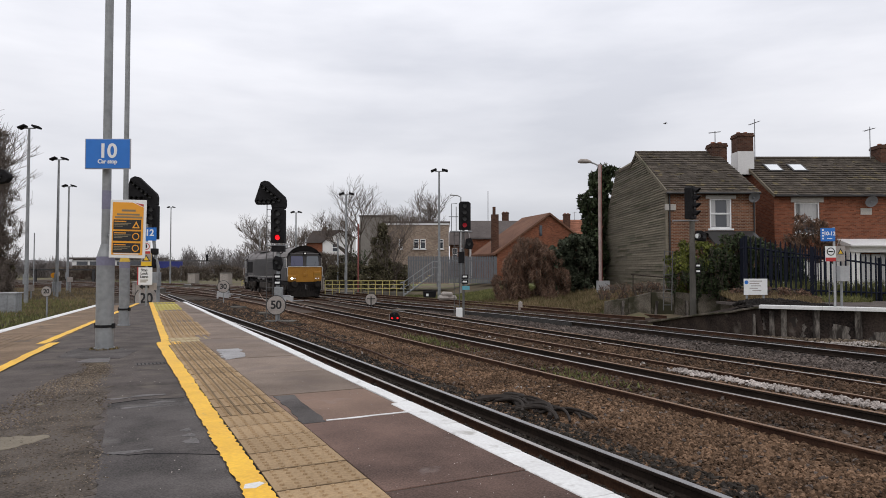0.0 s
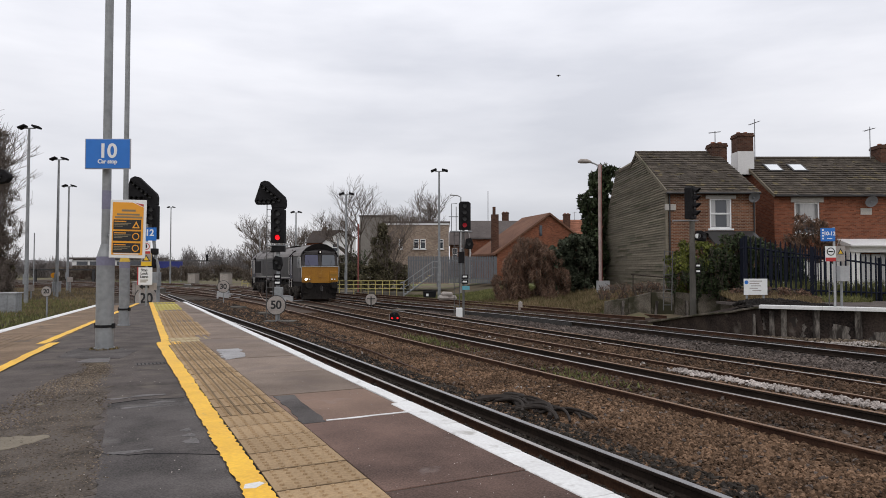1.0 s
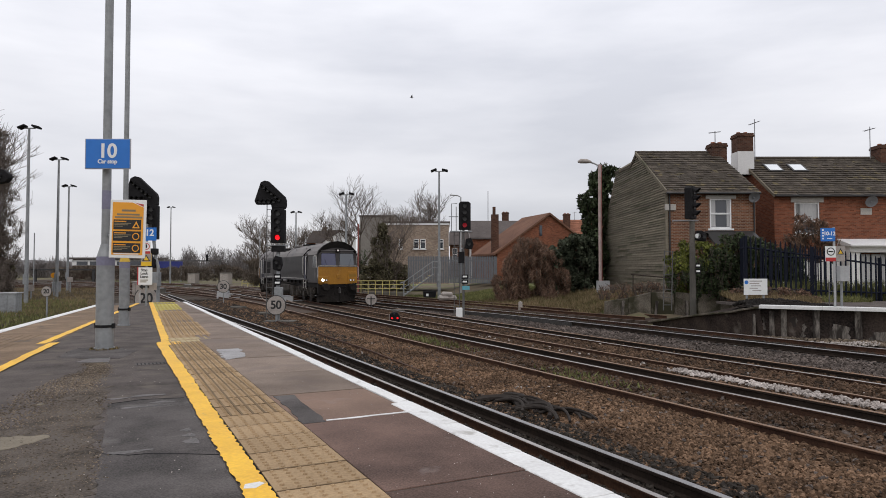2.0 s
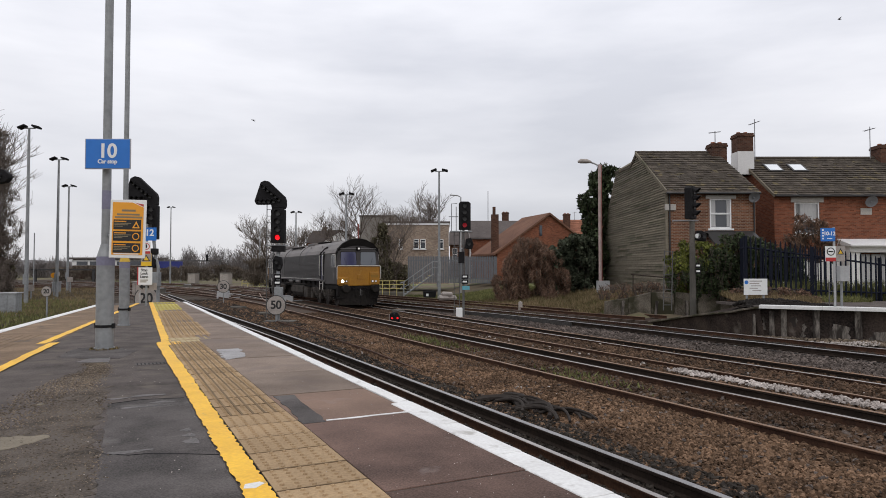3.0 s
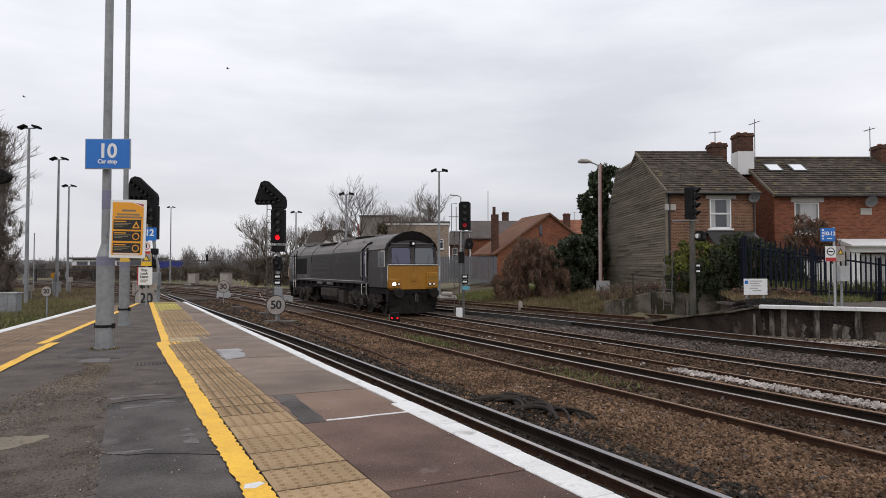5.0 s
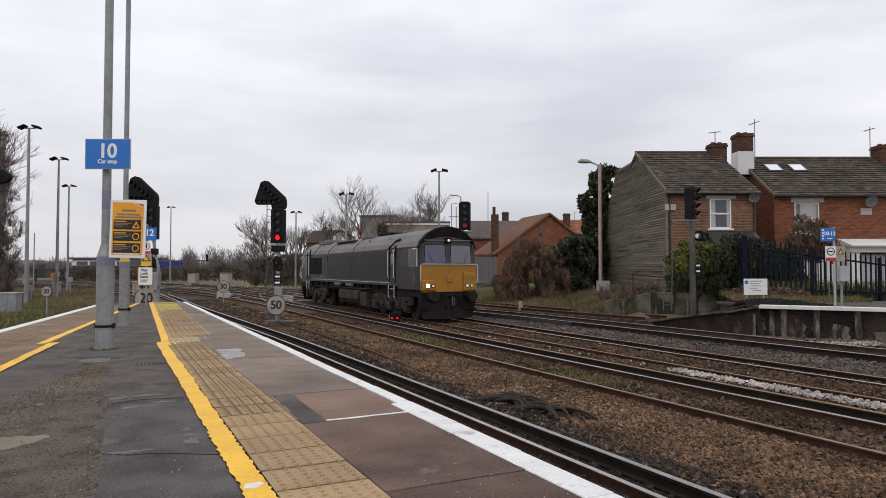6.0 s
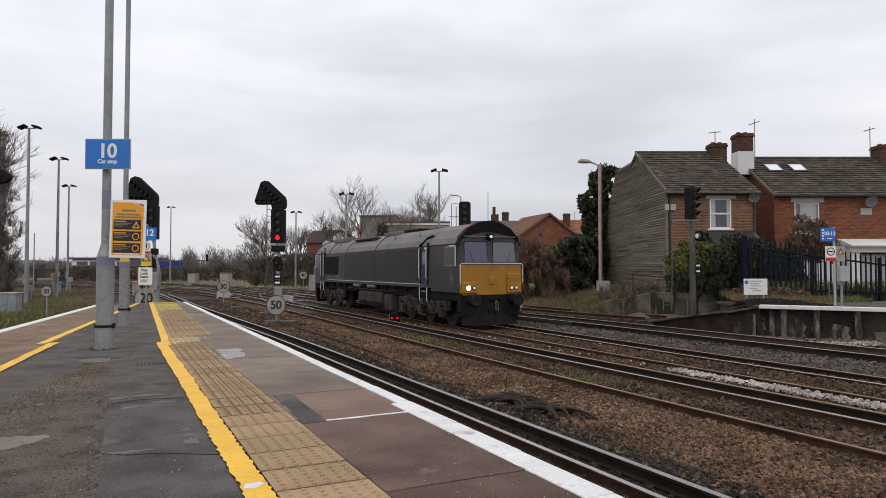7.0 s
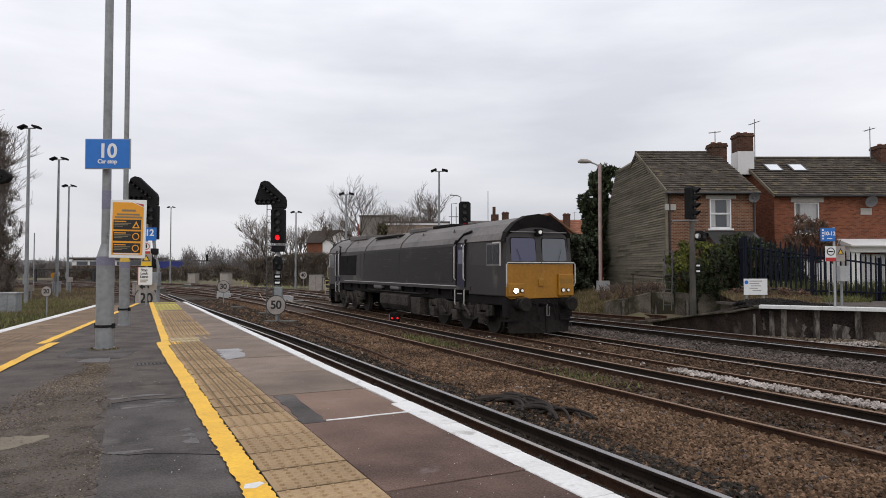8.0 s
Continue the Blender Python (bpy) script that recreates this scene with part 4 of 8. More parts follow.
        part("badge", Shape().box(0.7, 1.16, -0.135, -0.13, 1.7, 1.86, e), L_BADGE, yel, "darker yellow badge plate")
        part("coupler_socket", Shape().box(-0.11, 0.11, -0.09, -0.03, 1.62, 1.86, e), L_YELLOW, yel, bevel=0.02)
        part("cab_floor", Shape().box(-1.24, 1.24, 0.03, 2.6, 1.02, 1.5, e), L_BLACK, lo, "black frame under the cab")
        part("buffer_beam", Shape().box(-1.25, 1.25, -0.02, 0.3, 0.62, 1.22, e), L_BLACK, lo, bevel=0.03)
        part("plough", Shape().add([(-1.25, 0.0, 0.95), (0, -0.3, 0.95), (1.25, 0.0, 0.95), (1.12, 0.05, 0.14), (0, -0.36, 0.14), (-1.12, 0.05, 0.14), (-1.25, 0.06, 0.95), (0, -0.24, 0.95), (1.25, 0.06, 0.95), (1.12, 0.11, 0.14), (0, -0.3, 0.14), (-1.12, 0.11, 0.14)],
                                   [(0, 1, 4, 5), (1, 2, 3, 4), (6, 11, 10, 7), (7, 10, 9, 8), (0, 6, 7, 1), (1, 7, 8, 2), (5, 4, 10, 11), (4, 3, 9, 10), (0, 5, 11, 6), (2, 8, 9, 3)], e), L_PLOUGH, lo, "black snowplough")
        part("plough_gap", Shape().box(-0.035, 0.035, -0.37, -0.28, 0.2, 0.96, e), L_BLACK, lo)
        part("draw_hook", Shape().tube([(0, -0.02, 1.05), (0, -0.4, 1.05), (0, -0.46, 1.12), (0, -0.4, 1.18)], 0.05, 8, e), L_BLACK, lo)
        part("coupling_link", Shape().tube([(0.0, -0.42, 1.08), (-0.05, -0.46, 1.0), (-0.05, -0.46, 0.7), (0.05, -0.46, 0.7), (0.05, -0.46, 1.0)], 0.018, 6, e), L_WFRAME, lo)
        for dx in (-0.34, 0.3, 0.45):
            part("brake_hose", Shape().tube([(dx, 0.0, 1.1), (dx, -0.3, 1.05), (dx + 0.03, -0.38, 0.75), (dx + 0.08, -0.33, 0.55)], 0.028, 6, e), L_BLACK, lo)
    # roof fittings
    part("roof_hatch", Shape().box(-0.75, 0.75, 15.2, 18.0, 3.74, 3.97), L_ROOF, lo, bevel=0.03)
    part("exhaust_box", Shape().box(-0.45, 0.45, 5.6, 7.4, 3.86, 3.98), L_BLACK, lo, "sooty exhaust housing", bevel=0.03)
    part("silencer", Shape().box(-0.62, 0.62, 7.7, 9.6, 3.78, 3.95), L_ROOF, lo, bevel=0.03)
    part("roof_well", Shape().box(-0.95, -0.25, 9.9, 13.2, 3.66, 3.74).box(0.25, 0.95, 9.9, 13.2, 3.66, 3.74), L_BLACK, lo, "dark roof recess")
    part("roof_grille", Shape().box(-0.92, -0.28, 10.1, 13.0, 3.72, 3.8).box(0.28, 0.92, 10.1, 13.0, 3.72, 3.8), L_ROOF, lo, "raised roof grille", bevel=0.01)
    part("horn_cover", Shape().box(-0.3, 0.3, 3.7, 4.5, 3.86, 3.97), L_ROOF, lo, bevel=0.03)
    for k in range(5):
        part("lifting_eye", Shape().tube([(-0.95, 4.2 + 2.9 * k, 3.55), (-0.95, 4.3 + 2.9 * k, 3.66), (-0.95, 4.4 + 2.9 * k, 3.55)], 0.02, 5), L_ROOF, lo)
    for y in (3.36, 8.98, 13.75, 17.1):
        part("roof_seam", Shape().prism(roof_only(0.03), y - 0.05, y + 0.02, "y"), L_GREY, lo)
    # underframe
    part("underframe", Shape().box(-1.15, 1.15, 2.0, LOCO_LEN - 2.0, 1.05, 1.46), L_BLACK, lo)
    part("fuel_tank", Shape().prism([(-1.28, 0.62), (-1.1, 0.36), (1.1, 0.36), (1.28, 0.62), (1.28, 1.02), (1.1, 1.14), (-1.1, 1.14), (-1.28, 1.02)], 8.15, 11.65, "y"), L_BOGIE, lo, "grimy fuel tank", bevel=0.03)
    part("battery_box", Shape().box(-1.29, 1.29, 6.85, 7.8, 0.32, 1.02), L_BOGIE, lo, "grimy equipment box", bevel=0.02)
    for side in (-1, 1):
        for y in (9.7, 11.9):
            part("air_tank", Shape().tube([(side * 1.2, y - 0.6, 1.36), (side * 1.2, y - 0.5, 1.36), (side * 1.2, y + 0.5, 1.36), (side * 1.2, y + 0.6, 1.36)], [0.05, 0.12, 0.12, 0.05], 12), L_WFRAME, lo, "grey air reservoir")
    for yc in (3.6, LOCO_LEN - 3.6):
        bg = part("bogie", Shape().box(-0.7, 0.7, yc - 2.1, yc + 2.1, 0.45, 0.95), L_BLACK, lo, "grimy three-axle bogie")
        for side in (-1, 1):
            x0, x1 = side * 1.08, side * 1.2
            under = [(-2.55, 0.62), (-2.3, 0.6), (-2.22, 0.78), (-1.78, 0.78), (-1.62, 0.55), (-1.35, 0.42), (-0.7, 0.42), (-0.42, 0.55), (-0.24, 0.74), (0.24, 0.74), (0.42, 0.55), (0.7, 0.42), (1.35, 0.42), (1.62, 0.55), (1.78, 0.78), (2.22, 0.78), (2.3, 0.6), (2.55, 0.62)]
            over = [(2.55, 0.98), (1.3, 1.08), (0.7, 0.98), (-0.7, 0.98), (-1.3, 1.08), (-2.55, 0.98)]
            sf = Shape().prism([(yc + y, z) for y, z in under + over], min(x0, x1), max(x0, x1), "x")
            part("side_frame", sf, L_BOGIE, bg, bevel=0.02)
            for dy in (-2.0, 0.0, 2.0):
                part("axle_box", Shape().box(side * 1.1, side * 1.33, yc + dy - 0.2, yc + dy + 0.2, 0.34, 0.72), L_BOGIE, bg, bevel=0.04)
                for k in (-0.32, 0.32):
                    part("spring", Shape().tube([(side * 1.2, yc + dy + k, 0.62), (side * 1.2, yc + dy + k, 0.98)], 0.085, 10), L_BOGIE, bg)
            for dy in (-1.0, 1.0):
                part("frame_panel", Shape().box(side * 1.2, side * 1.225, yc + dy - 0.3, yc + dy + 0.3, 0.5, 0.9), L_BOGIE, bg, bevel=0.02)
                part("damper", Shape().tube([(side * 1.3, yc + dy - 0.25, 0.55), (side * 1.3, yc + dy + 0.3, 0.95)], 0.05, 8), L_BOGIE, bg)
            part("sand_pipe", Shape().tube([(side * 0.95, yc - 2.85, 0.9), (side * 0.85, yc - 2.8, 0.5), (side * 0.78, yc - 2.6, 0.15)], 0.03, 6), L_BOGIE, bg)
        for dy in (-2.0, 0.0, 2.0):
            ax = part("wheelset", Shape().tube([(-0.95, 0, 0), (0.95, 0, 0)], 0.09, 10), WHEEL, lo, m=pose(0, yc + dy, 0.533))
            for side in (-1, 1):
                part("wheel", Shape().tube([(side * 0.68, 0, 0), (side * 0.71, 0, 0), (side * 0.712, 0, 0), (side * 0.82, 0, 0)], [0.56, 0.56, 0.533, 0.528], 32), WHEEL, ax, smooth=True)
                part("wheel_web", Shape().box(side * 0.82, side * 0.83, -0.4, 0.4, -0.08, 0.08).tube([(side * 0.8, 0, 0), (side * 0.86, 0, 0)], 0.15, 12), L_BOGIE, ax)
            WHEELSETS.append((ax, yc + dy))
    return lo


LOCO = locomotive()


def loco_y(t):
    """Where the cab front stands along the line at t seconds: it slows gently."""
    return 49.70 - 4.4316 * t + 0.05241 * t ** 2 - 0.00515 * t ** 3 + 0.000755 * t ** 4


# ---- houses beside the line ----
BRICK = bricks_mat("mottled_brown_brick", (0.29, 0.128, 0.068), (0.13, 0.06, 0.036), (0.27, 0.23, 0.185))
BRICK_RED = bricks_mat("orange_red_brick", (0.3, 0.105, 0.055), (0.19, 0.068, 0.038), (0.17, 0.11, 0.08))
ROOF_TILE = surf("mossy_grey_brown_roof_tile", (0.108, 0.09, 0.072), (0.05, 0.041, 0.033), 0.9, 1.2, 12, 0.3, 0.01, vary=0.24, island=True, stain=(0.18, 0.145, 0.075), stain_at=0.66, stain_scale=2.2)
ROOF_RED = surf("weathered_red_roof_tile", (0.32, 0.14, 0.085), (0.2, 0.09, 0.06), 0.9, 0.5, 6, 0.3, 0.01, vary=0.2, island=True)
BOARD = surf("weathered_grey_weatherboard", (0.235, 0.205, 0.155), (0.125, 0.108, 0.08), 0.9, 0.5, 9, 0.3, 0.006, vary=0.16, stain=(0.1, 0.094, 0.062), stain_at=0.6, stain_scale=0.6, stretch=(1, 0.5, 1.4))
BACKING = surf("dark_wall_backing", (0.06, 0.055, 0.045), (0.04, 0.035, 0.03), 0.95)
RENDER = surf("white_render", (0.76, 0.75, 0.73), (0.62, 0.61, 0.6), 0.85, 0.8, 15, 0.2, 0.004)
UPVC = surf("white_window_frame", (0.8, 0.8, 0.79), (0.72, 0.72, 0.71), 0.4, 2, 12, 0.0)
STONE_LINTEL = surf("pale_stone_lintel", (0.5, 0.47, 0.43), (0.36, 0.34, 0.31), 0.9, 2, 20, 0.2, 0.004)
GLASS = glassy("dark_window_glass", (0.03, 0.035, 0.045), 0.03)
CURTAIN = surf("pale_curtain", (0.5, 0.49, 0.48), (0.36, 0.36, 0.36), 0.9, 3, 14, 0.2, 0.01, stretch=(9, 1, 0.6))
GUTTER = surf("black_gutter", (0.03, 0.028, 0.027), (0.02, 0.018, 0.018), 0.5, 3, 20, 0.0)
DISH = surf("grey_satellite_dish", (0.16, 0.16, 0.165), (0.12, 0.12, 0.125), 0.6, 3, 20, 0.0)
ALU = surf("thin_aluminium_tube", (0.3, 0.3, 0.31), (0.22, 0.22, 0.23), 0.45, 3, 20, 0.0, metal=0.5)
# near-white base colour holds the sky's reflection in the roof windows
SKYLIGHT = glassy("painted_sky_rooflight", (0.75, 0.78, 0.8), 0.12)


def tiles(name, parent, s0, s1, d0, z0, d1, z1, material, gauge=0.3, width=0.3, label="", seed=1):
    """A pitched slope laid with overlapping courses of tiles from the eave (d0, z0) to the ridge (d1, z1)."""
    rng = random.Random(seed)
    sh = Shape()
    run, rise = d1 - d0, z1 - z0
    length = math.hypot(run, rise)
    u = Vector((0, run / length, rise / length))
    nrm = Vector((0, -rise / length, run / length)) * (1 if run > 0 else -1)
    n = max(1, round(length / gauge))
    for j in range(n):
        a, b = length * j / n - 0.02, min(length, length * (j + 1) / n + 0.05)
        s = s0 - (width / 2 if j % 2 else 0)
        while s < s1:
            lo, hi = max(s, s0) + 0.004, min(s + width, s1) - 0.004
            if hi - lo > 0.03:
                lift = 0.06 + rng.uniform(-0.012, 0.016)
                p = [Vector((x, d0, z0)) + u * q + nrm * h for x, q, h in ((lo, a, lift), (hi, a, lift + rng.uniform(-0.005, 0.005)), (hi, b, 0.012), (lo, b, 0.012))]
                p += [q - nrm * 0.035 for q in p]
                sh.add(p, [(0, 1, 2, 3), (0, 4, 5, 1), (1, 5, 6, 2), (3, 7, 4, 0)])
            s += width
    ob = part(name, sh, material, parent, label or "uneven courses of mossy tiles")
    return tagged(ob, kind="stuff")


def sash(parent, s0, s1, d, z0, z1, label, curtain=True, bar=0.5):
    """A white window in the wall face at depth d, with frame, sill, panes and a curtain behind."""
    w = part("window", Shape().box(s0 - 0.0, s0 + 0.07, d - 0.02, d + 0.08, z0, z1).box(s1 - 0.07, s1, d - 0.02, d + 0.08, z0, z1).box(s0, s1, d - 0.02, d + 0.08, z1 - 0.07, z1).box(s0, s1, d - 0.02, d + 0.08, z0, z0 + 0.08)
             .box(s0, s1, d - 0.03, d + 0.08, z0 + (z1 - z0) * bar - 0.04, z0 + (z1 - z0) * bar + 0.04), UPVC, parent, label)
    part("sill", Shape().box(s0 - 0.1, s1 + 0.1, d - 0.1, d + 0.05, z0 - 0.09, z0 - 0.002), UPVC, w, bevel=0.01)
    zm = z0 + (z1 - z0) * bar
    for a, b in ((z0 + 0.08, zm - 0.04), (zm + 0.04, z1 - 0.07)):
        part("pane", Shape().box(s0 + 0.07, s1 - 0.07, d + 0.03, d + 0.04, a, b), GLASS, w)
    if curtain:
        for a, b in ((s0 + 0.08, s0 + 0.08 + 0.2 * (s1 - s0)), (s1 - 0.08 - 0.13 * (s1 - s0), s1 - 0.08)):
            part("curtain", Shape().box(a, b, d + 0.012, d + 0.022, z0 + 0.1, z1 - 0.08), CURTAIN, w, "pale net curtain")
    return w


SOOTY = bricks_mat("sooty_chimney_brick", (0.15, 0.07, 0.045), (0.06, 0.032, 0.024), (0.1, 0.075, 0.06))


def chimney(parent, s0, s1, d0, d1, z0, z1, base=None):
    ch = part("chimney", Shape().box(s0, s1, d0, d1, z0, z1 - 0.32).box(s0 - 0.05, s1 + 0.05, d0 - 0.05, d1 + 0.05, z1 - 0.32, z1 - 0.2).box(s0 - 0.02, s1 + 0.02, d0 - 0.02, d1 + 0.02, z1 - 0.2, z1 - 0.1), SOOTY, parent, "sooty brick chimney", bevel=0.01)
    for k in (0.25, 0.7):
        s = s0 + (s1 - s0) * k
        part("chimney_pot", Shape().tube([(s, (d0 + d1) / 2, z1 - 0.12), (s, (d0 + d1) / 2, z1 + 0.02)], [0.14, 0.11], 10), ROOF_RED, ch)
    if base:
        part("render_base", Shape().box(s0 - 0.02, s1 + 0.02, d0 - 0.02, d1 + 0.02, z0, base), RENDER, ch, "white rendered foot")
    return ch


def aerial(parent, s, d, z, h):
    a = part("aerial", Shape().tube([(s, d, z), (s, d, z + h)], 0.025, 6), ALU, parent, "thin television aerial")
    sh = Shape()
    sh.tube([(s - 0.35, d, z + h * 0.85), (s + 0.3, d, z + h * 0.95)], 0.015, 4)
    for k in range(5):
        x = s - 0.3 + k * 0.14
        sh.tube([(x, d - 0.2, z + h * (0.86 + 0.02 * k)), (x, d + 0.2, z + h * (0.86 + 0.02 * k) + 0.05)], 0.01, 4)
    part("aerial_array", sh, ALU, a)


def dish(parent, s, d, z, r=0.3):
    sh = Shape()
    ring, rings = 14, 4
    for j in range(rings + 1):
        for k in range(ring):
            q = r * j / rings
            sh.v.append((s + q * math.cos(2 * math.pi * k / ring), d - 0.42 + 0.1 * (1 - (j / rings) ** 2) - 0.12 * (j / rings) * math.sin(2 * math.pi * k / ring), z + 0.85 * q * math.sin(2 * math.pi * k / ring)))
    sh.f = [(j * ring + k, j * ring + (k + 1) % ring, (j + 1) * ring + (k + 1) % ring, (j + 1) * ring + k) for j in range(rings) for k in range(ring)]
    dd = part("satellite_dish", sh, DISH, parent, "dark grey satellite dish", smooth=True)
    part("bracket", Shape().tube([(s, d - 0.38, z), (s, d - 0.02, z - 0.1)], 0.03, 6), DISH, dd)
    part("feed_arm", Shape().tube([(s, d - 0.35, z - 0.22), (s, d - 0.7, z - 0.05)], 0.015, 5), DISH, dd)


def end_house():
    h = thing("house", "end brick house with a weatherboarded side and mossy tiled roof", "house", street(0, 0))
    s0, s1, d0 = 11.06, 15.45, 33.0
    wl = Shape()
    for a, b, c, e in ((s0, 13.18, 0.3, 6.0), (14.24, s1, 0.3, 6.0), (13.18, 14.24, 0.3, 4.12), (13.18, 14.24, 5.8, 6.0)):
        wl.box(a, b, d0, d0 + 0.25, c, e)
    part("front_wall", wl, BRICK, h, "mottled brown brick front wall")
    # thin dark sheet stands in for the unlit rooms behind the wall
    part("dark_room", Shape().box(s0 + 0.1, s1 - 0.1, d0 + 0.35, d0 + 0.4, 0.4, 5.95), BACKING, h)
    side = [(33.0, 0.3), (33.0, 6.0), (38.0, 8.74), (39.1, 8.18), (42.4, 8.3), (44.5, 6.1), (45.7, 3.8), (46.0, 0.3)]
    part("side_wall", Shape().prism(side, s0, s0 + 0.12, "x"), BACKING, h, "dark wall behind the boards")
    part("gable_wall", Shape().prism([(33.25, 0.3), (33.25, 6.0), (38.0, 8.7), (43, 6.0), (43, 0.3)], s1 - 0.22, s1, "x"), BRICK, h)
    rng = random.Random(3)

    def reach(z):
        pts = side[4:]
        for (da, za), (db, zb) in zip(pts, pts[1:]):
            if zb <= z <= za:
                return da + (db - da) * (za - z) / (za - zb)
        return 42.4 if z < 8.28 else 38.0 + (8.74 - z) * 1.9
    z, k = 0.45, 0
    while z < 8.55:
        a = 33.0 if z < 6.0 else 33.0 + (z - 5.95) / 2.74 * 5
        b = reach(z + 0.05)
        if b - a > 0.3:
            cut = a + (b - a) * rng.uniform(0.3, 0.7)
            for p, q in ((a - 0.03, cut - 0.004), (cut + 0.004, b)):
                t = rng.uniform(-0.012, 0.012)
                e = rng.uniform(-0.014, 0.014)
                part("weatherboard", Shape().add([(s0 - 0.085 + t, p, z + e), (s0 - 0.085 - t, q, z - e), (s0, q, z - e), (s0, p, z + e), (s0 - 0.015, p, z + 0.145 + e), (s0 - 0.015, q, z + 0.145 - e), (s0, q, z + 0.145), (s0, p, z + 0.145)],
                                                 [(0, 1, 2, 3), (4, 7, 6, 5), (0, 4, 5, 1), (0, 3, 7, 4), (1, 5, 6, 2)]), BOARD, h)
        z, k = z + 0.13, k + 1
    part("corner_post", Shape().box(s0 - 0.09, s0 + 0.05, d0 - 0.06, d0 + 0.03, 0.3, 5.9), BOARD, h, "grey timber corner post", bevel=0.01)
    part("barge_board", Shape().prism([(32.75, 5.83), (38.0, 8.66), (38.0, 8.84), (32.75, 6.0)], s0 - 0.12, s0 - 0.06, "x"), BOARD, h, "pale barge board")
    part("stone_block", Shape().box(s0 - 0.1, s0 + 0.42, d0 - 0.09, d0 + 0.02, 5.02, 5.32), STONE_LINTEL, h, "pale stone corner block", bevel=0.01)
    tiles("roof", h, s0 - 0.1, s1 + 0.15, 32.72, 5.86, 38.0, 8.74, ROOF_TILE, 0.3, 0.3)
    part("rear_roof", Shape().prism([(38.0, 8.74), (39.1, 8.2), (42.6, 8.34), (42.6, 8.2), (39.1, 8.05), (38.0, 8.5)], s0 - 0.1, s1 + 0.1, "x"), ROOF_TILE, h)
    part("ridge", Shape().tube([(s0 - 0.1, 38.0, 8.76), (s1 + 0.15, 38.0, 8.76)], 0.1, 8), ROOF_TILE, h, "half-round ridge tiles")
    part("gutter", Shape().tube([(s0 - 0.1, 32.68, 5.84), (s1 + 0.12, 32.68, 5.84)], 0.06, 8), GUTTER, h, "black gutter")
    part("downpipe", Shape().tube([(s1 - 0.1, 32.93, 5.85), (s1 - 0.1, 32.93, 1.0)], 0.04, 6), GUTTER, h)
    part("downpipe", Shape().tube([(s0 + 0.12, 32.93, 5.85), (s0 + 0.12, 32.93, 1.0)], 0.04, 6), GUTTER, h)
    part("lintel", Shape().box(12.98, 14.46, 32.93, 33.05, 5.6, 5.77), STONE_LINTEL, h, "pale painted lintel")
    sash(h, 13.18, 14.24, 33.02, 4.12, 5.6, "white sash window with net curtains")
    part("lean_to_roof", Shape().prism([(31.6, 3.3), (32.98, 4.0), (32.98, 3.9), (31.6, 3.2)], 12.9, 15.3, "x"), GUTTER, h, "dark lean-to roof")
    part("lean_to_wall", Shape().box(13.0, 15.2, 31.9, 32.95, 0.4, 3.4), BRICK, h)
    sash(h, 13.4, 14.6, 31.88, 2.3, 3.25, "low white window")
    dish(h, 15.2, 33.0, 5.62, 0.28)
    chimney(h, 15.1, 15.95, 37.4, 38.2, 7.6, 9.3)
    aerial(h, 15.45, 37.8, 9.2, 0.75)
    return h


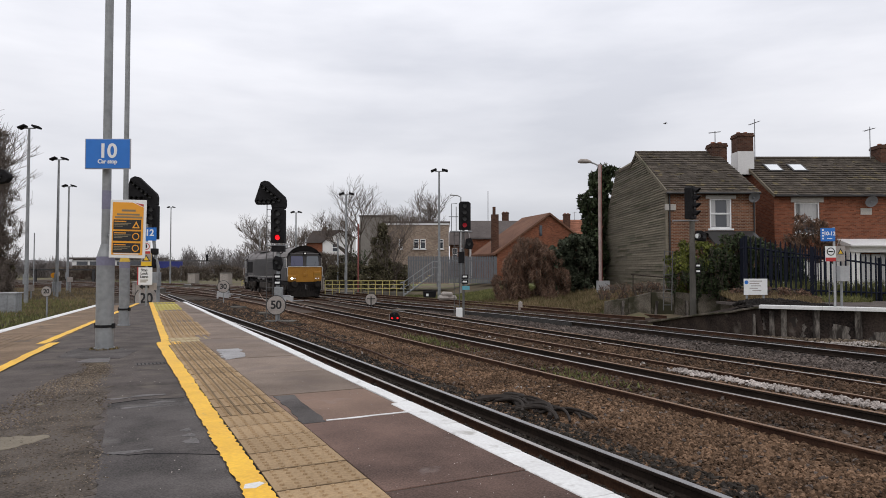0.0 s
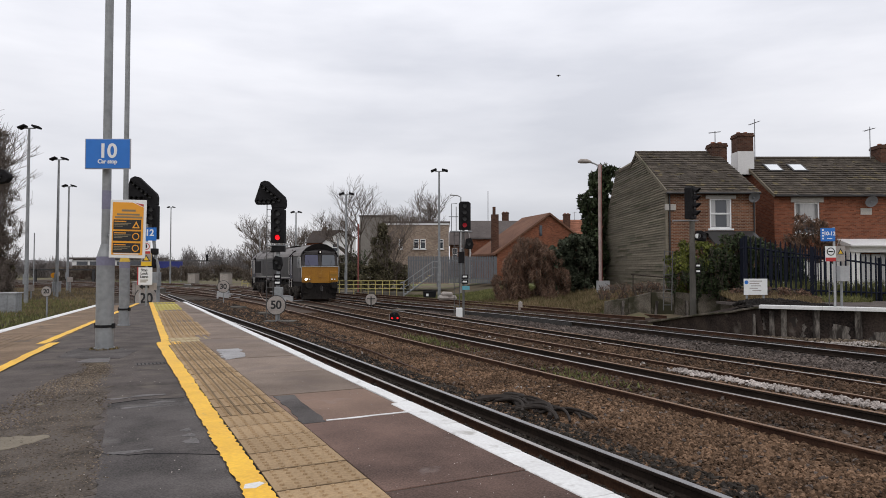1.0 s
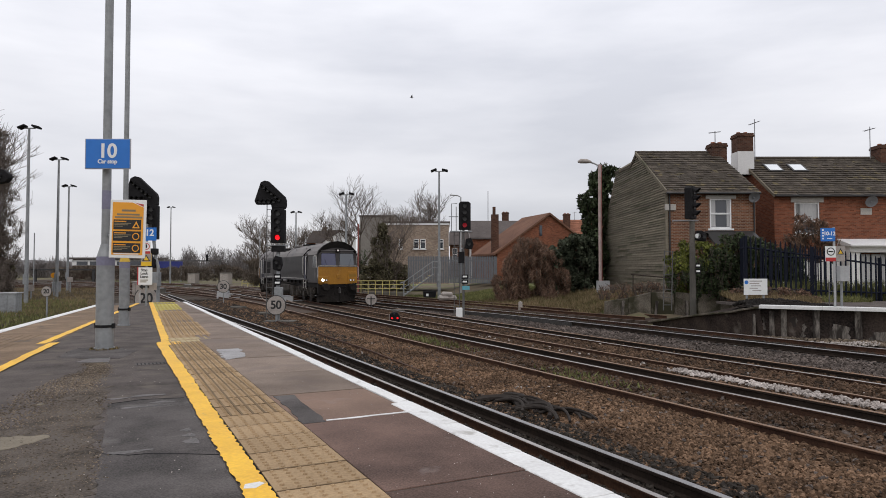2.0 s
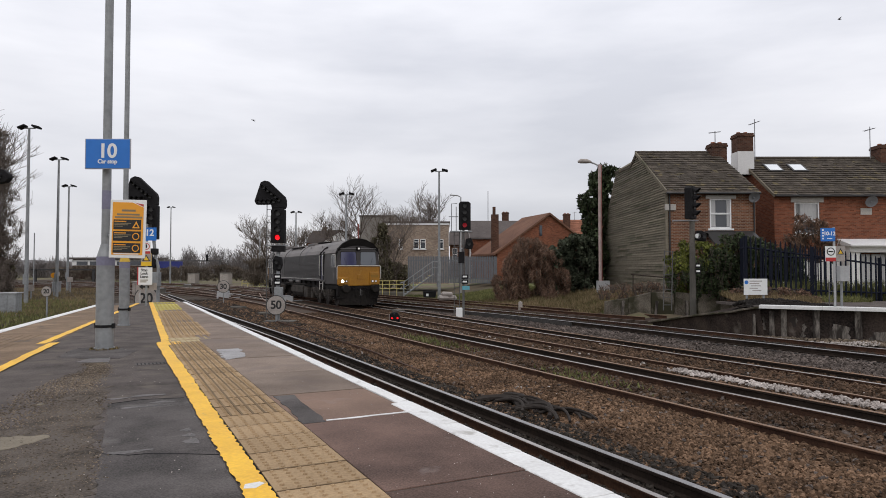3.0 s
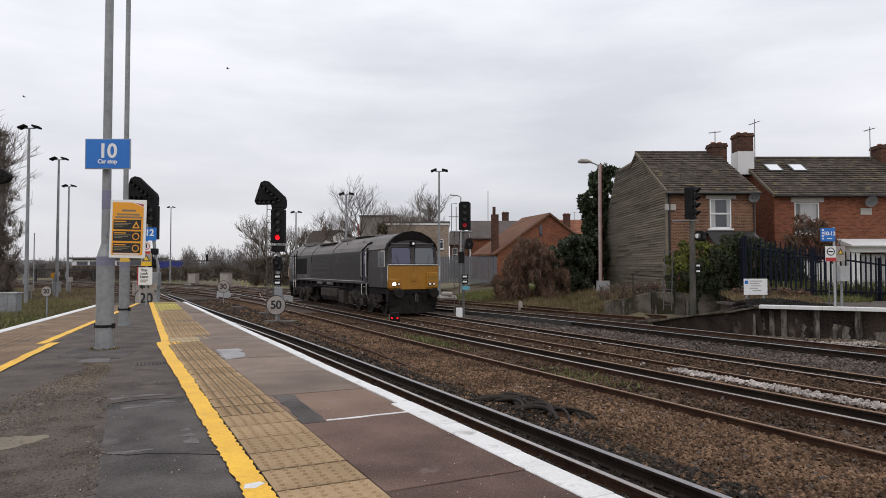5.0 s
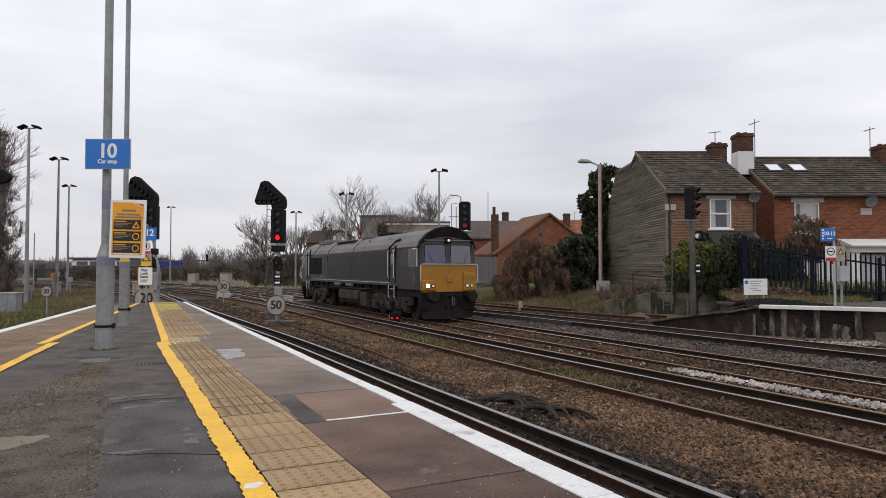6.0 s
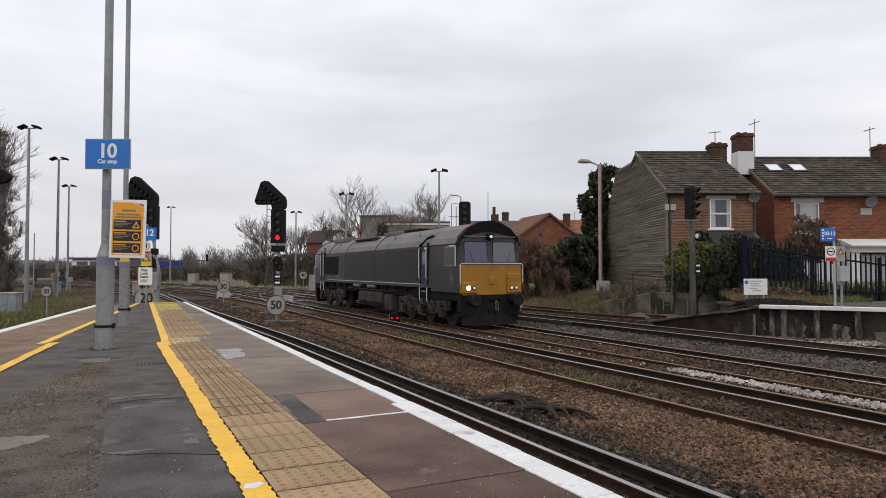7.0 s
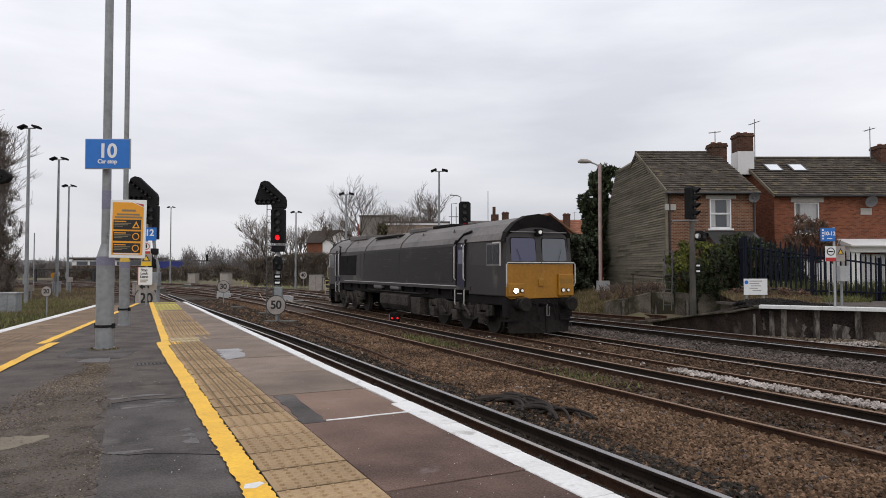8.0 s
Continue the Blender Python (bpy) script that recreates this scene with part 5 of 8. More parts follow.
def terrace():
    h = thing("house", "orange-red brick terrace with a tiled roof and white ground floor", "house", street(0, 0))
    s0, s1, d0 = 17.86, 34.0, 36.0
    wl = Shape()
    for a, b, c, e in ((s0, 18.95, 0.3, 6.2), (20.3, s1, 0.3, 6.2), (18.95, 20.3, 0.3, 4.0), (18.95, 20.3, 5.75, 6.2)):
        wl.box(a, b, d0, d0 + 0.25, c, e)
    part("front_wall", wl, BRICK_RED, h, "orange-red brick front wall")
    # dark sheet behind the openings, in place of the rooms' shade
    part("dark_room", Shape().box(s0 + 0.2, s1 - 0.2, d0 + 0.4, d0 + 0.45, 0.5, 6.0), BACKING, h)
    part("side_wall", Shape().prism([(36.25, 0.3), (36.25, 6.2), (40.0, 8.7), (43.8, 6.2), (43.8, 0.3)], s0, s0 + 0.25, "x"), BRICK_RED, h, "dark red brick gable wall")
    tiles("roof", h, s0 - 0.12, s1, 35.72, 6.08, 40.0, 8.74, ROOF_TILE, 0.28, 0.32, seed=5)
    tiles("roof", h, s0 - 0.12, s1, 44.3, 6.08, 40.0, 8.74, ROOF_TILE, 0.6, 0.9, seed=6)
    part("ridge", Shape().tube([(s0 - 0.12, 40.0, 8.78), (s1, 40.0, 8.78)], 0.1, 8), ROOF_TILE, h)
    part("barge_board", Shape().prism([(35.7, 5.98), (40.0, 8.64), (40.0, 8.82), (35.7, 6.16)], s0 - 0.17, s0 - 0.12, "x"), BOARD, h, "weathered barge board")
    part("gutter", Shape().tube([(s0 - 0.1, 35.68, 6.05), (s1, 35.68, 6.05)], 0.06, 8), GUTTER, h, "black gutter")
    chimney(h, 17.1, 18.0, 38.6, 39.5, 7.6, 10.12, 8.95)
    aerial(h, 18.45, 39.4, 8.6, 2.4)
    chimney(h, 25.9, 26.9, 39.4, 40.4, 8.2, 9.6)
    aerial(h, 25.4, 39.6, 8.7, 1.9)
    up = Vector((0, 4.28, 2.66)).normalized()
    for s in (18.72, 20.12):
        q = 3.05
        base = Vector((s, 35.72, 6.08)) + up * q
        nrm = Vector((0, -up.z, up.y))
        fr = Shape()
        c = [base + Vector((x, 0, 0)) + up * y + nrm * 0.1 for x, y in ((0, 0), (0.9, 0), (0.9, 1.0), (0, 1.0))]
        fr.add(c + [p - nrm * 0.12 for p in c], [(0, 1, 2, 3), (0, 4, 5, 1), (1, 5, 6, 2), (2, 6, 7, 3), (3, 7, 4, 0)])
        rl = part("rooflight", fr, GUTTER, h, "dark-framed roof window")
        g = [base + Vector((x, 0, 0)) + up * y + nrm * 0.108 for x, y in ((0.1, 0.1), (0.8, 0.1), (0.8, 0.88), (0.1, 0.88))]
        part("pane", Shape().add(g + [p - nrm * 0.006 for p in g], [(0, 1, 2, 3), (0, 4, 5, 1), (1, 5, 6, 2), (2, 6, 7, 3), (3, 7, 4, 0)]), SKYLIGHT, rl)
    part("lintel", Shape().box(18.75, 20.5, 35.95, 36.03, 5.72, 5.98), STONE_LINTEL, h, "pale ornamented lintel")
    sash(h, 18.95, 20.3, 36.05, 4.0, 5.72, "white window with drawn net curtains", True, 0.42)
    part("lace_curtain", Shape().box(19.03, 20.22, 36.062, 36.072, 4.75, 5.64), CURTAIN, h, "drawn white lace curtain")
    part("plaque", Shape().box(22.5, 23.1, 35.96, 36.02, 5.05, 5.4), STONE_LINTEL, h, "pale stone plaque", bevel=0.01)
    dish(h, 22.85, 36.0, 5.72, 0.34)
    # white ground floor with bays and doors
    wb = part("ground_floor", Shape().box(21.3, s1, 35.0, 35.98, 3.0, 3.4).box(21.3, 21.9, 35.1, 35.98, 0.6, 3.0).box(23.5, 23.9, 35.1, 35.98, 0.6, 3.0).box(25.6, 26.2, 35.1, 35.98, 0.6, 3.0).box(21.9, 25.6, 35.2, 35.98, 0.6, 1.35), RENDER, h, "white painted ground-floor bays")
    part("porch_roof", Shape().prism([(34.7, 3.38), (35.98, 3.75), (35.98, 3.4), (34.7, 3.3)], 21.2, s1, "x"), RENDER, h)
    # pale grey panels stand in for the shaded insides of the arches
    for a, b in ((21.95, 22.65), (22.75, 23.45)):
        part("bay_window", Shape().box(a, b, 35.5, 35.56, 1.4, 2.9), CURTAIN, wb, "pale grey panel for the shaded inside of a white arch")
    part("door", Shape().box(24.1, 24.9, 35.5, 35.56, 0.6, 2.8), BRICK_RED, wb, "brown front door")
    part("white_wall", Shape().box(17.9, 21.3, 35.85, 35.98, 0.6, 2.6), RENDER, h, "white painted lower wall")
    return h


end_house()
terrace()

# ---- second platform, retaining wall and fence ----
NAVY = surf("navy_blue_fence_paint", (0.014, 0.017, 0.029), (0.007, 0.008, 0.014), 0.8, 2, 20, 0.05)
PAL_GREY = surf("galvanised_palisade", (0.15, 0.155, 0.165), (0.1, 0.103, 0.11), 0.6, 2, 20, 0.05)


LADDER_DARK = surf("rusty_dark_tube", (0.06, 0.045, 0.036), (0.03, 0.024, 0.02), 0.8, 3, 20, 0.0)
POST_PALE = surf("lime_streaked_concrete", (0.27, 0.24, 0.21), (0.05, 0.043, 0.037), 0.95, 2.5, 15, 0.4, 0.006, stain=(0.04, 0.034, 0.03), stain_at=0.52, stain_scale=2.2, stretch=(2.5, 2.5, 0.6))


def second_platform():
    pl = thing("second_platform", "opposite platform with a white edge and ramped end", "platform", street(0, 0), kind="structure")
    edge = [(10.55, 22.4), (13.6, 20.55), (20.0, 17.2), (30.0, 12.5)]
    back = 25.9
    sh = Shape()
    poly = edge + [(30.0, back), (10.55, back)]
    part("deck", Shape().prism([(s, d + 0.1) if d < 23 else (s, d) for s, d in poly], 0.79, 0.88, "z"), TARMAC, pl)
    # the ramp falls away behind its leaning edging slabs to the foot of the retaining wall
    slope = [(10.5, 22.4, 0.86), (10.22, 23.5, 0.68), (9.82, 25.0, 0.47), (9.5, 27.0, 0.2), (8.78, 28.5, -0.08)]
    inner = [(11.6, 25.9, 0.86), (12.0, 26.9, 0.66), (11.9, 28.2, 0.45), (11.2, 28.95, 0.2), (9.4, 28.95, -0.1)]
    rp = Shape()
    for (s, d, z), (u, v, w) in zip(slope, inner):
        rp.v += [(s + 0.06, d, z - 0.03), (u, v, w), (u, v, -0.5), (s + 0.3, d, -0.5)]
    for j in range(len(slope) - 1):
        rp.f += [(4 * j + k, 4 * j + (k + 1) % 4, 4 * j + 4 + (k + 1) % 4, 4 * j + 4 + k) for k in range(4)]
    rp.f += [(0, 1, 2, 3), tuple(4 * (len(slope) - 1) + k for k in (3, 2, 1, 0))]
    part("ramp", rp, DARK_WALL, pl, "crumbling ramp at the platform's end")
    rng = random.Random(12)
    for (a, b) in zip(slope, slope[1:]):
        va, vb = Vector(a), Vector(b)
        n = max(2, round((vb - va).length / 0.85))
        for k in range(n):
            e = rng.uniform(-0.015, 0.02)
            p, q = va.lerp(vb, (k + 0.012) / n) + Vector((0, 0, e)), va.lerp(vb, (k + 0.988) / n) + Vector((0, 0, e + rng.uniform(-0.02, 0.01)))
            part("ramp_edging", Shape().add([(v.x + dx, v.y, v.z + dz) for v in (p, q) for dx, dz in ((-0.08, -0.07), (0.26, -0.07), (0.26, 0.0), (-0.08, 0.0))], [(0, 1, 2, 3), (4, 7, 6, 5), (0, 4, 5, 1), (1, 5, 6, 2), (2, 6, 7, 3), (3, 7, 4, 0)]), MOSSY_CONCRETE, pl, bevel=0.015)
    for (sa, da), (sb, db) in zip(edge, edge[1:]):
        a, b = Vector((sa, da, 0)), Vector((sb, db, 0))
        d = (b - a).normalized()
        n = Vector((-d.y, d.x, 0))
        L = (b - a).length
        k = 0.0
        while k < L - 0.05:
            e = min(k + 0.92, L)
            p, q = a + d * (k + 0.004), a + d * (e - 0.004)
            c = [p - n * 0.06, q - n * 0.06, q + n * 0.38, p + n * 0.38]
            part("coping", Shape().add([(v.x, v.y, 0.8) for v in c] + [(v.x, v.y, 0.915) for v in c], [(0, 3, 2, 1), (4, 5, 6, 7), (0, 1, 5, 4), (1, 2, 6, 5), (2, 3, 7, 6), (3, 0, 4, 7)]), WHITE, pl, bevel=0.012)
            k = e
        p, q = a + n * 0.28, b + n * 0.28
        c = [p, q, q + n * 0.2, p + n * 0.2]
        part("wall", Shape().prism([(v.x, v.y) for v in c], -0.45, 0.8, "z"), DARK_WALL, pl, "stained dark platform wall")
        for k, w, top in ((-0.18, 0.05, 0.6), (0.36, 0.08, 0.72), (0.72, 0.09, 0.8), (1.66, 0.1, 0.8), (2.82, 0.1, 0.8), (4.1, 0.1, 0.8), (5.4, 0.1, 0.8), (6.6, 0.1, 0.8)):
            if k < L and (k > 0 or sa < 11):
                p = a + d * k + n * 0.2
                c = [p - d * w, p + d * w, p + d * w + n * 0.14, p - d * w + n * 0.14]
                part("support_post", Shape().prism([(v.x, v.y) for v in c], -0.45, top, "z"), POST_PALE, pl, "lime-streaked concrete post", bevel=0.02)
        for k, w, z0, z1 in ((0.12, 0.05, 0.1, 0.5), (1.0, 0.09, 0.2, 0.55), (1.28, 0.07, -0.1, 0.3), (2.3, 0.35, -0.35, 0.35), (3.4, 0.4, -0.4, 0.15), (4.8, 0.3, -0.4, 0.3)):
            if k < L:
                ring = ragged([(k - w, z0), (k + w, z0), (k + 0.6 * w, z1), (k - 0.5 * w, z1)], 0.05, 0.1)
                face = [a + d * u + n * 0.274 + Vector((0, 0, v)) for u, v in ring]
                m = len(face)
                part("lime_stain", Shape().add(face + [p + n * 0.02 for p in face], [tuple(range(m)), tuple(range(m, 2 * m))[::-1]] + [(i, (i + 1) % m, m + (i + 1) % m, m + i) for i in range(m)]), POST_PALE, pl, "pale lime bloom on the wall")
    return pl


second_platform()
stones("crumbled_earth", "heap of dark earth behind the platform edge", OILY_DIRT, 5200, lambda r, n: (lambda q, w: (lambda s, d: (s * math.cos(TURN) + d * math.sin(TURN), d * math.cos(TURN) - s * math.sin(TURN), 0.82 + (0.1 + 0.17 * np.sin(np.pi * np.clip(0.15 + q, 0, 1))) * np.maximum(0, 1 - w * w / 0.5) * r.random(n) ** 0.4))(10.45 + 2.6 * q, 23.5 - 0.75 * q + w))(r.random(n), r.uniform(-0.7, 0.7, n)), 0.04, 77)
stones("crumbled_earth", "pale stone rubble at the foot of the platform wall", STONE_CHIP, 900, lambda r, n: (lambda q, w: (lambda s, d: (s * math.cos(TURN) + d * math.sin(TURN), d * math.cos(TURN) - s * math.sin(TURN), -0.12 - 0.3 * np.abs(w)))(10.0 + 5.5 * q, 22.55 - 3.1 * q + w))(r.random(n), r.normal(0, 0.12, n)), 0.05, 78)


def retaining_wall():
    w = thing("retaining_wall", "low cracked concrete retaining wall with leaning posts", "wall", street(0, 0), kind="structure")
    tops = [0.64, 0.8, 1.07, 1.07, 1.0, 0.96, 0.94]
    for k in range(6):
        a, b = 7.4 + 1.055 * k, 8.455 + 1.055 * k
        part("wall_panel", Shape().prism([(a + 0.008, -0.4), (b - 0.008, -0.4), (b - 0.008, tops[k + 1] - 0.01), (a + 0.008, tops[k] + 0.01)], 30.6 + 0.03 * (k % 2), 30.82, "y"), MOSSY_CONCRETE, w, bevel=0.03)
    part("wall_panel", Shape().prism([(13.05, -0.3), (13.95, -0.3), (13.95, 0.62), (13.7, 0.92), (13.05, 0.96)], 30.2, 30.4, "y"), MOSSY_CONCRETE, w, "tilted end panel of the wall", bevel=0.03)
    for s, lean in ((8.15, 0.06), (9.65, 0.12), (11.1, -0.03)):
        part("post", Shape().box(-0.05, 0.05, -0.06, 0.06, -0.5, 0.68, pose(s, 30.48, 0, 0, math.degrees(lean), 0)), POST_PALE, w, "leaning stub of a concrete post", bevel=0.01)
    part("cable_rail", Shape().tube([(8.6, 30.65, 1.88), (11.6, 30.65, 1.6), (13.3, 30.65, 1.68)], 0.03, 6), LADDER_DARK, w, "thin dark rail above the wall")
    for s in (8.7, 10.4, 12.2):
        part("rail_stanchion", Shape().tube([(s, 30.7, 0.6), (s, 30.66, 1.9)], 0.025, 6), LADDER_DARK, w)
    return w


retaining_wall()


def palisade(name, label, a, b, top, base, material, pitch, fill=0.32):
    """Pointed steel pales on two rails with posts from a to b (s, d); top and base give heights at the ends."""
    f = thing(name, label, "fence", street(0, 0))
    va, vb = Vector((*a, 0)), Vector((*b, 0))
    L = (vb - va).length
    d = (vb - va) / L
    ang = math.atan2(d.y, d.x)
    n = int(L / pitch)
    at = lambda q: (top[0] + (top[1] - top[0]) * q, base[0] + (base[1] - base[0]) * q)
    w = pitch * fill
    for k in range(n + 1):
        q = k / n
        t, z0 = at(q)
        p = va + d * L * q
        h = t - z0
        pale = Shape().prism([(-w / 2, 0.05), (w / 2, 0.05), (w / 2, h - 0.12), (0.0, h), (-w / 2, h - 0.12)], -0.012, 0.012, "y")
        part("pale", pale, material, f, m=Matrix.Translation((p.x, p.y, z0)) @ Matrix.Rotation(ang, 4, "Z"))
    for frac in (0.2, 0.82):
        (t0, b0), (t1, b1) = at(0), at(1)
        p, q = va + Vector((0, 0, b0 + (t0 - b0) * frac)), vb + Vector((0, 0, b1 + (t1 - b1) * frac))
        off = Vector((-d.y, d.x, 0)) * 0.04
        part("fence_rail", Shape().tube([p + off, q + off], 0.035, 4), material, f)
    k = 0.0
    while k <= L:
        t, z0 = at(k / L)
        p = va + d * k
        part("fence_post", Shape().box(-0.05, 0.05, 0.02, 0.12, -0.3, t - z0 - 0.05, Matrix.Translation((p.x, p.y, z0)) @ Matrix.Rotation(ang, 4, "Z")), material, f)
        k += 2.6
    return f


palisade("palisade_fence", "navy blue steel palisade fence on the platform", (11.9, 26.3), (22.5, 26.0), (3.45, 1.75), (0.85, 0.8), NAVY, 0.19)
palisade("palisade_fence", "navy blue steel palisade fence beside the ivy", (12.0, 26.4), (13.6, 30.6), (3.45, 3.5), (0.85, 0.8), NAVY, 0.16)
palisade("palisade_fence", "navy blue steel palisade gate set back from the platform", (13.2, 27.6), (15.6, 27.4), (3.05, 2.95), (0.85, 0.8), NAVY, 0.12)
palisade("palisade_fence", "weathered grey steel palisade fence above the bank", (-3.1, 60.2), (4.7, 59.2), (3.35, 3.3), (0.9, 0.8), PAL_GREY, 0.15, fill=0.8)

# ---- signals, lamps and signs ----


def hood(parent, x, z, r, y, material):
    """A signal lens with its long hood, facing -y."""
    ln = part("lens", Shape().tube([(x, y, z), (x, y + 0.03, z)], r, 14), material, parent)
    sh = Shape()
    n = 10
    for q in (0.0, 0.24):
        for k in range(n + 1):
            a = math.radians(-25 + 230 * k / n)
            rr = r * (1.18 - 0.1 * (q > 0))
            sh.v.append((x + rr * math.cos(a), y + 0.02 - q * (0.55 + 0.45 * math.sin(a)), z + rr * math.sin(a)))
    sh.f = [(k, k + 1, n + 2 + k, n + 1 + k) for k in range(n)]
    part("hood", sh, BLACK, ln)


def head(sg, x, z0, z1, w, lit=None, name="signal_head"):
    """A four-lens black colour-light head between heights z0 and z1."""
    h = part(name, Shape().prism([(x - w / 2, z0), (x + w / 2, z0), (x + w / 2, z1 - 0.08), (x + w / 2 - 0.1, z1), (x - w / 2 + 0.1, z1), (x - w / 2, z1 - 0.08)], -0.02, 0.26, "y"), BLACK, sg, "black four-lens signal head", bevel=0.02)
    step = (z1 - z0 - 0.1) / 4
    for k in range(4):
        hood(h, x, z0 + 0.06 + step * (k + 0.5), min(0.105, step * 0.36), -0.05, RED_ON if lit == k else RED_DIM if lit == -1 and k == 0 else LENS)
    return h


def feather(sg, x0, z0, flip=False):
    """A slanting row of route lights on a black board above the head."""
    pts = [(-1.28, 0.28), (-1.02, 1.08), (-0.85, 1.16), (-0.68, 1.12), (0.03, 0.45), (0.08, 0.3), (0.08, 0.0), (-0.55, 0.0), (-0.56, 0.13), (-1.2, 0.12)]
    b = part("route_indicator", Shape().prism([(x0 + x, z0 + z) for x, z in pts], -0.02, 0.2, "y"), BLACK, sg, "black slanting route indicator board", bevel=0.02)
    for k in range(5):
        hood(b, x0 - 0.88 + 0.165 * k, z0 + 0.86 - 0.135 * k, 0.07, -0.05, LENS)
    for k in range(4):
        hood(b, x0 - 1.06 + 0.2 * k, z0 + 0.24, 0.07, -0.05, LENS)
    return b


LADDER = surf("dull_ladder_steel", (0.14, 0.135, 0.13), (0.09, 0.086, 0.083), 0.7, 3, 20, 0.0)


def ladder(parent, x, y, z0, z1, w=0.3, tilt=0.0):
    ld = part("ladder", Shape().tube([(x, y, z0), (x + tilt, y, z1)], 0.02, 5).tube([(x + w, y, z0), (x + w + tilt, y, z1)], 0.02, 5), LADDER, parent, "grey steel ladder")
    z = z0 + 0.2
    while z < z1:
        q = (z - z0) / (z1 - z0) * tilt
        part("rung", Shape().tube([(x + q, y, z), (x + w + q, y, z)], 0.012, 4), LADDER, ld)
        z += 0.28


def bars(parent, x0, z_top, rows, material, y, h=0.018, gap=0.03):
    """Illegible print as plain bars: rows of (start, end)."""
    for k, (a, b) in enumerate(rows):
        part("print_bar", Shape().box(x0 + a, x0 + b, y - 0.003, y, z_top - k * gap - h, z_top - k * gap), material, parent)


def middle_signal():
    sg = thing("signal", "tall black railway signal showing red, with route indicator", "railway signal", street(-7.07, 28.6))
    part("post", Shape().tube([(0, 0.12, -0.25), (0, 0.12, 3.2)], 0.08, 10), GALV, sg, "grey steel post")
    head(sg, 0.0, 3.24, 4.72, 0.6, 0)
    feather(sg, 0.27, 4.76)
    part("neck", Shape().box(-0.27, 0.3, 0.0, 0.2, 4.7, 4.8), BLACK, sg)
    part("route_box", Shape().box(-0.26, 0.3, -0.06, 0.2, 2.86, 3.12), BLACK, sg, "black stencil route box", bevel=0.02)
    sub = part("subsidiary_signal", Shape().prism([(-0.2, 2.1), (0.1, 2.02), (0.2, 2.3), (0.16, 2.62), (-0.1, 2.7), (-0.22, 2.5)], -0.02, 0.2, "y"), BLACK, sg, "black subsidiary signal", bevel=0.03)
    hood(sub, -0.05, 2.42, 0.08, -0.05, LENS)
    hood(sub, 0.08, 2.2, 0.08, -0.05, LENS)
    for z in (1.42, 1.68):
        p = part("number_plate", Shape().box(-0.13, 0.15, -0.02, 0.02, z, z + 0.22), BLACK, sg, "black identity plate")
        bars(p, -0.1, z + 0.16, [(0, 0.2)], WHITE_SIGN, -0.02, 0.08)
    part("junction_box", Shape().box(-0.12, 0.22, -0.1, 0.15, 0.85, 1.35), GALV, sg, bevel=0.02)
    ladder(sg, -0.52, 0.2, 0.0, 4.9, 0.28)
    part("platform_bracket", Shape().box(-0.55, 0.3, 0.1, 0.6, 3.12, 3.16), GALV, sg)
    part("base", Shape().box(-0.55, 0.75, -0.35, 0.5, -0.35, -0.08), CONCRETE, sg, "concrete footing", bevel=0.02)


def disc(name, label, m, r, text, z, post_to=-0.3):
    """A round white speed sign with a black rim and figures, on a short post."""
    d = thing(name, label, "speed sign", m)
    n = 32
    ring = [(r * math.cos(2 * math.pi * k / n), z + r * math.sin(2 * math.pi * k / n)) for k in range(n)]
    part("rim", Shape().prism(ring, 0.0, 0.03, "y"), BLACK_INK, d)
    part("face", Shape().prism([(x * 0.93, z + (w - z) * 0.93) for x, w in ring], -0.006, 0.0, "y"), SIGN_OLD, d, "pale face with black figures")
    if text:
        words("figures", text, r * 1.15, BLACK_INK, d, pose(0, -0.008, z, 90, 0, 0), 0.002)
    part("post", Shape().tube([(0, 0.06, post_to), (0, 0.06, z)], 0.04, 8), GALV, d)
    return d


SIGN_OLD = surf("aged_white_sign_face", (0.4, 0.355, 0.32), (0.26, 0.23, 0.205), 0.6, 4, 20, 0.0)
middle_signal()
disc("speed_sign", "round white speed sign reading 50 beside the rails", street(-7.02, 28.2), 0.42, "50", 0.6)
disc("speed_sign", "round weathered speed sign reading 30 among the far tracks", street(-14.75, 45), 0.42, "30", 0.95)
disc("speed_sign", "small round speed sign reading 20 in the grass", street(-17.75, 30), 0.24, "20", 1.12)
disc("speed_sign", "round speed sign reading 40 by the relay cabinets", street(-14.6, 70), 0.42, "40", 1.5)
disc("speed_sign", "large round speed sign reading 20 below the platform end", street(-12.22, 27.6), 0.5, "20", 0.9)
TM = disc("track_marker", "grey back of a round sign between the tracks", street(-4.29, 40), 0.36, "", 0.32)
part("brace", Shape().box(-0.25, 0.25, -0.03, -0.008, 0.34, 0.38).box(-0.03, 0.03, -0.04, -0.01, -0.3, 0.5), BLACK, TM, "dark bracket bars")


CYAN = surf("pale_cyan_plate", (0.12, 0.38, 0.45), (0.1, 0.32, 0.38), 0.5, 2, 12, 0.0)


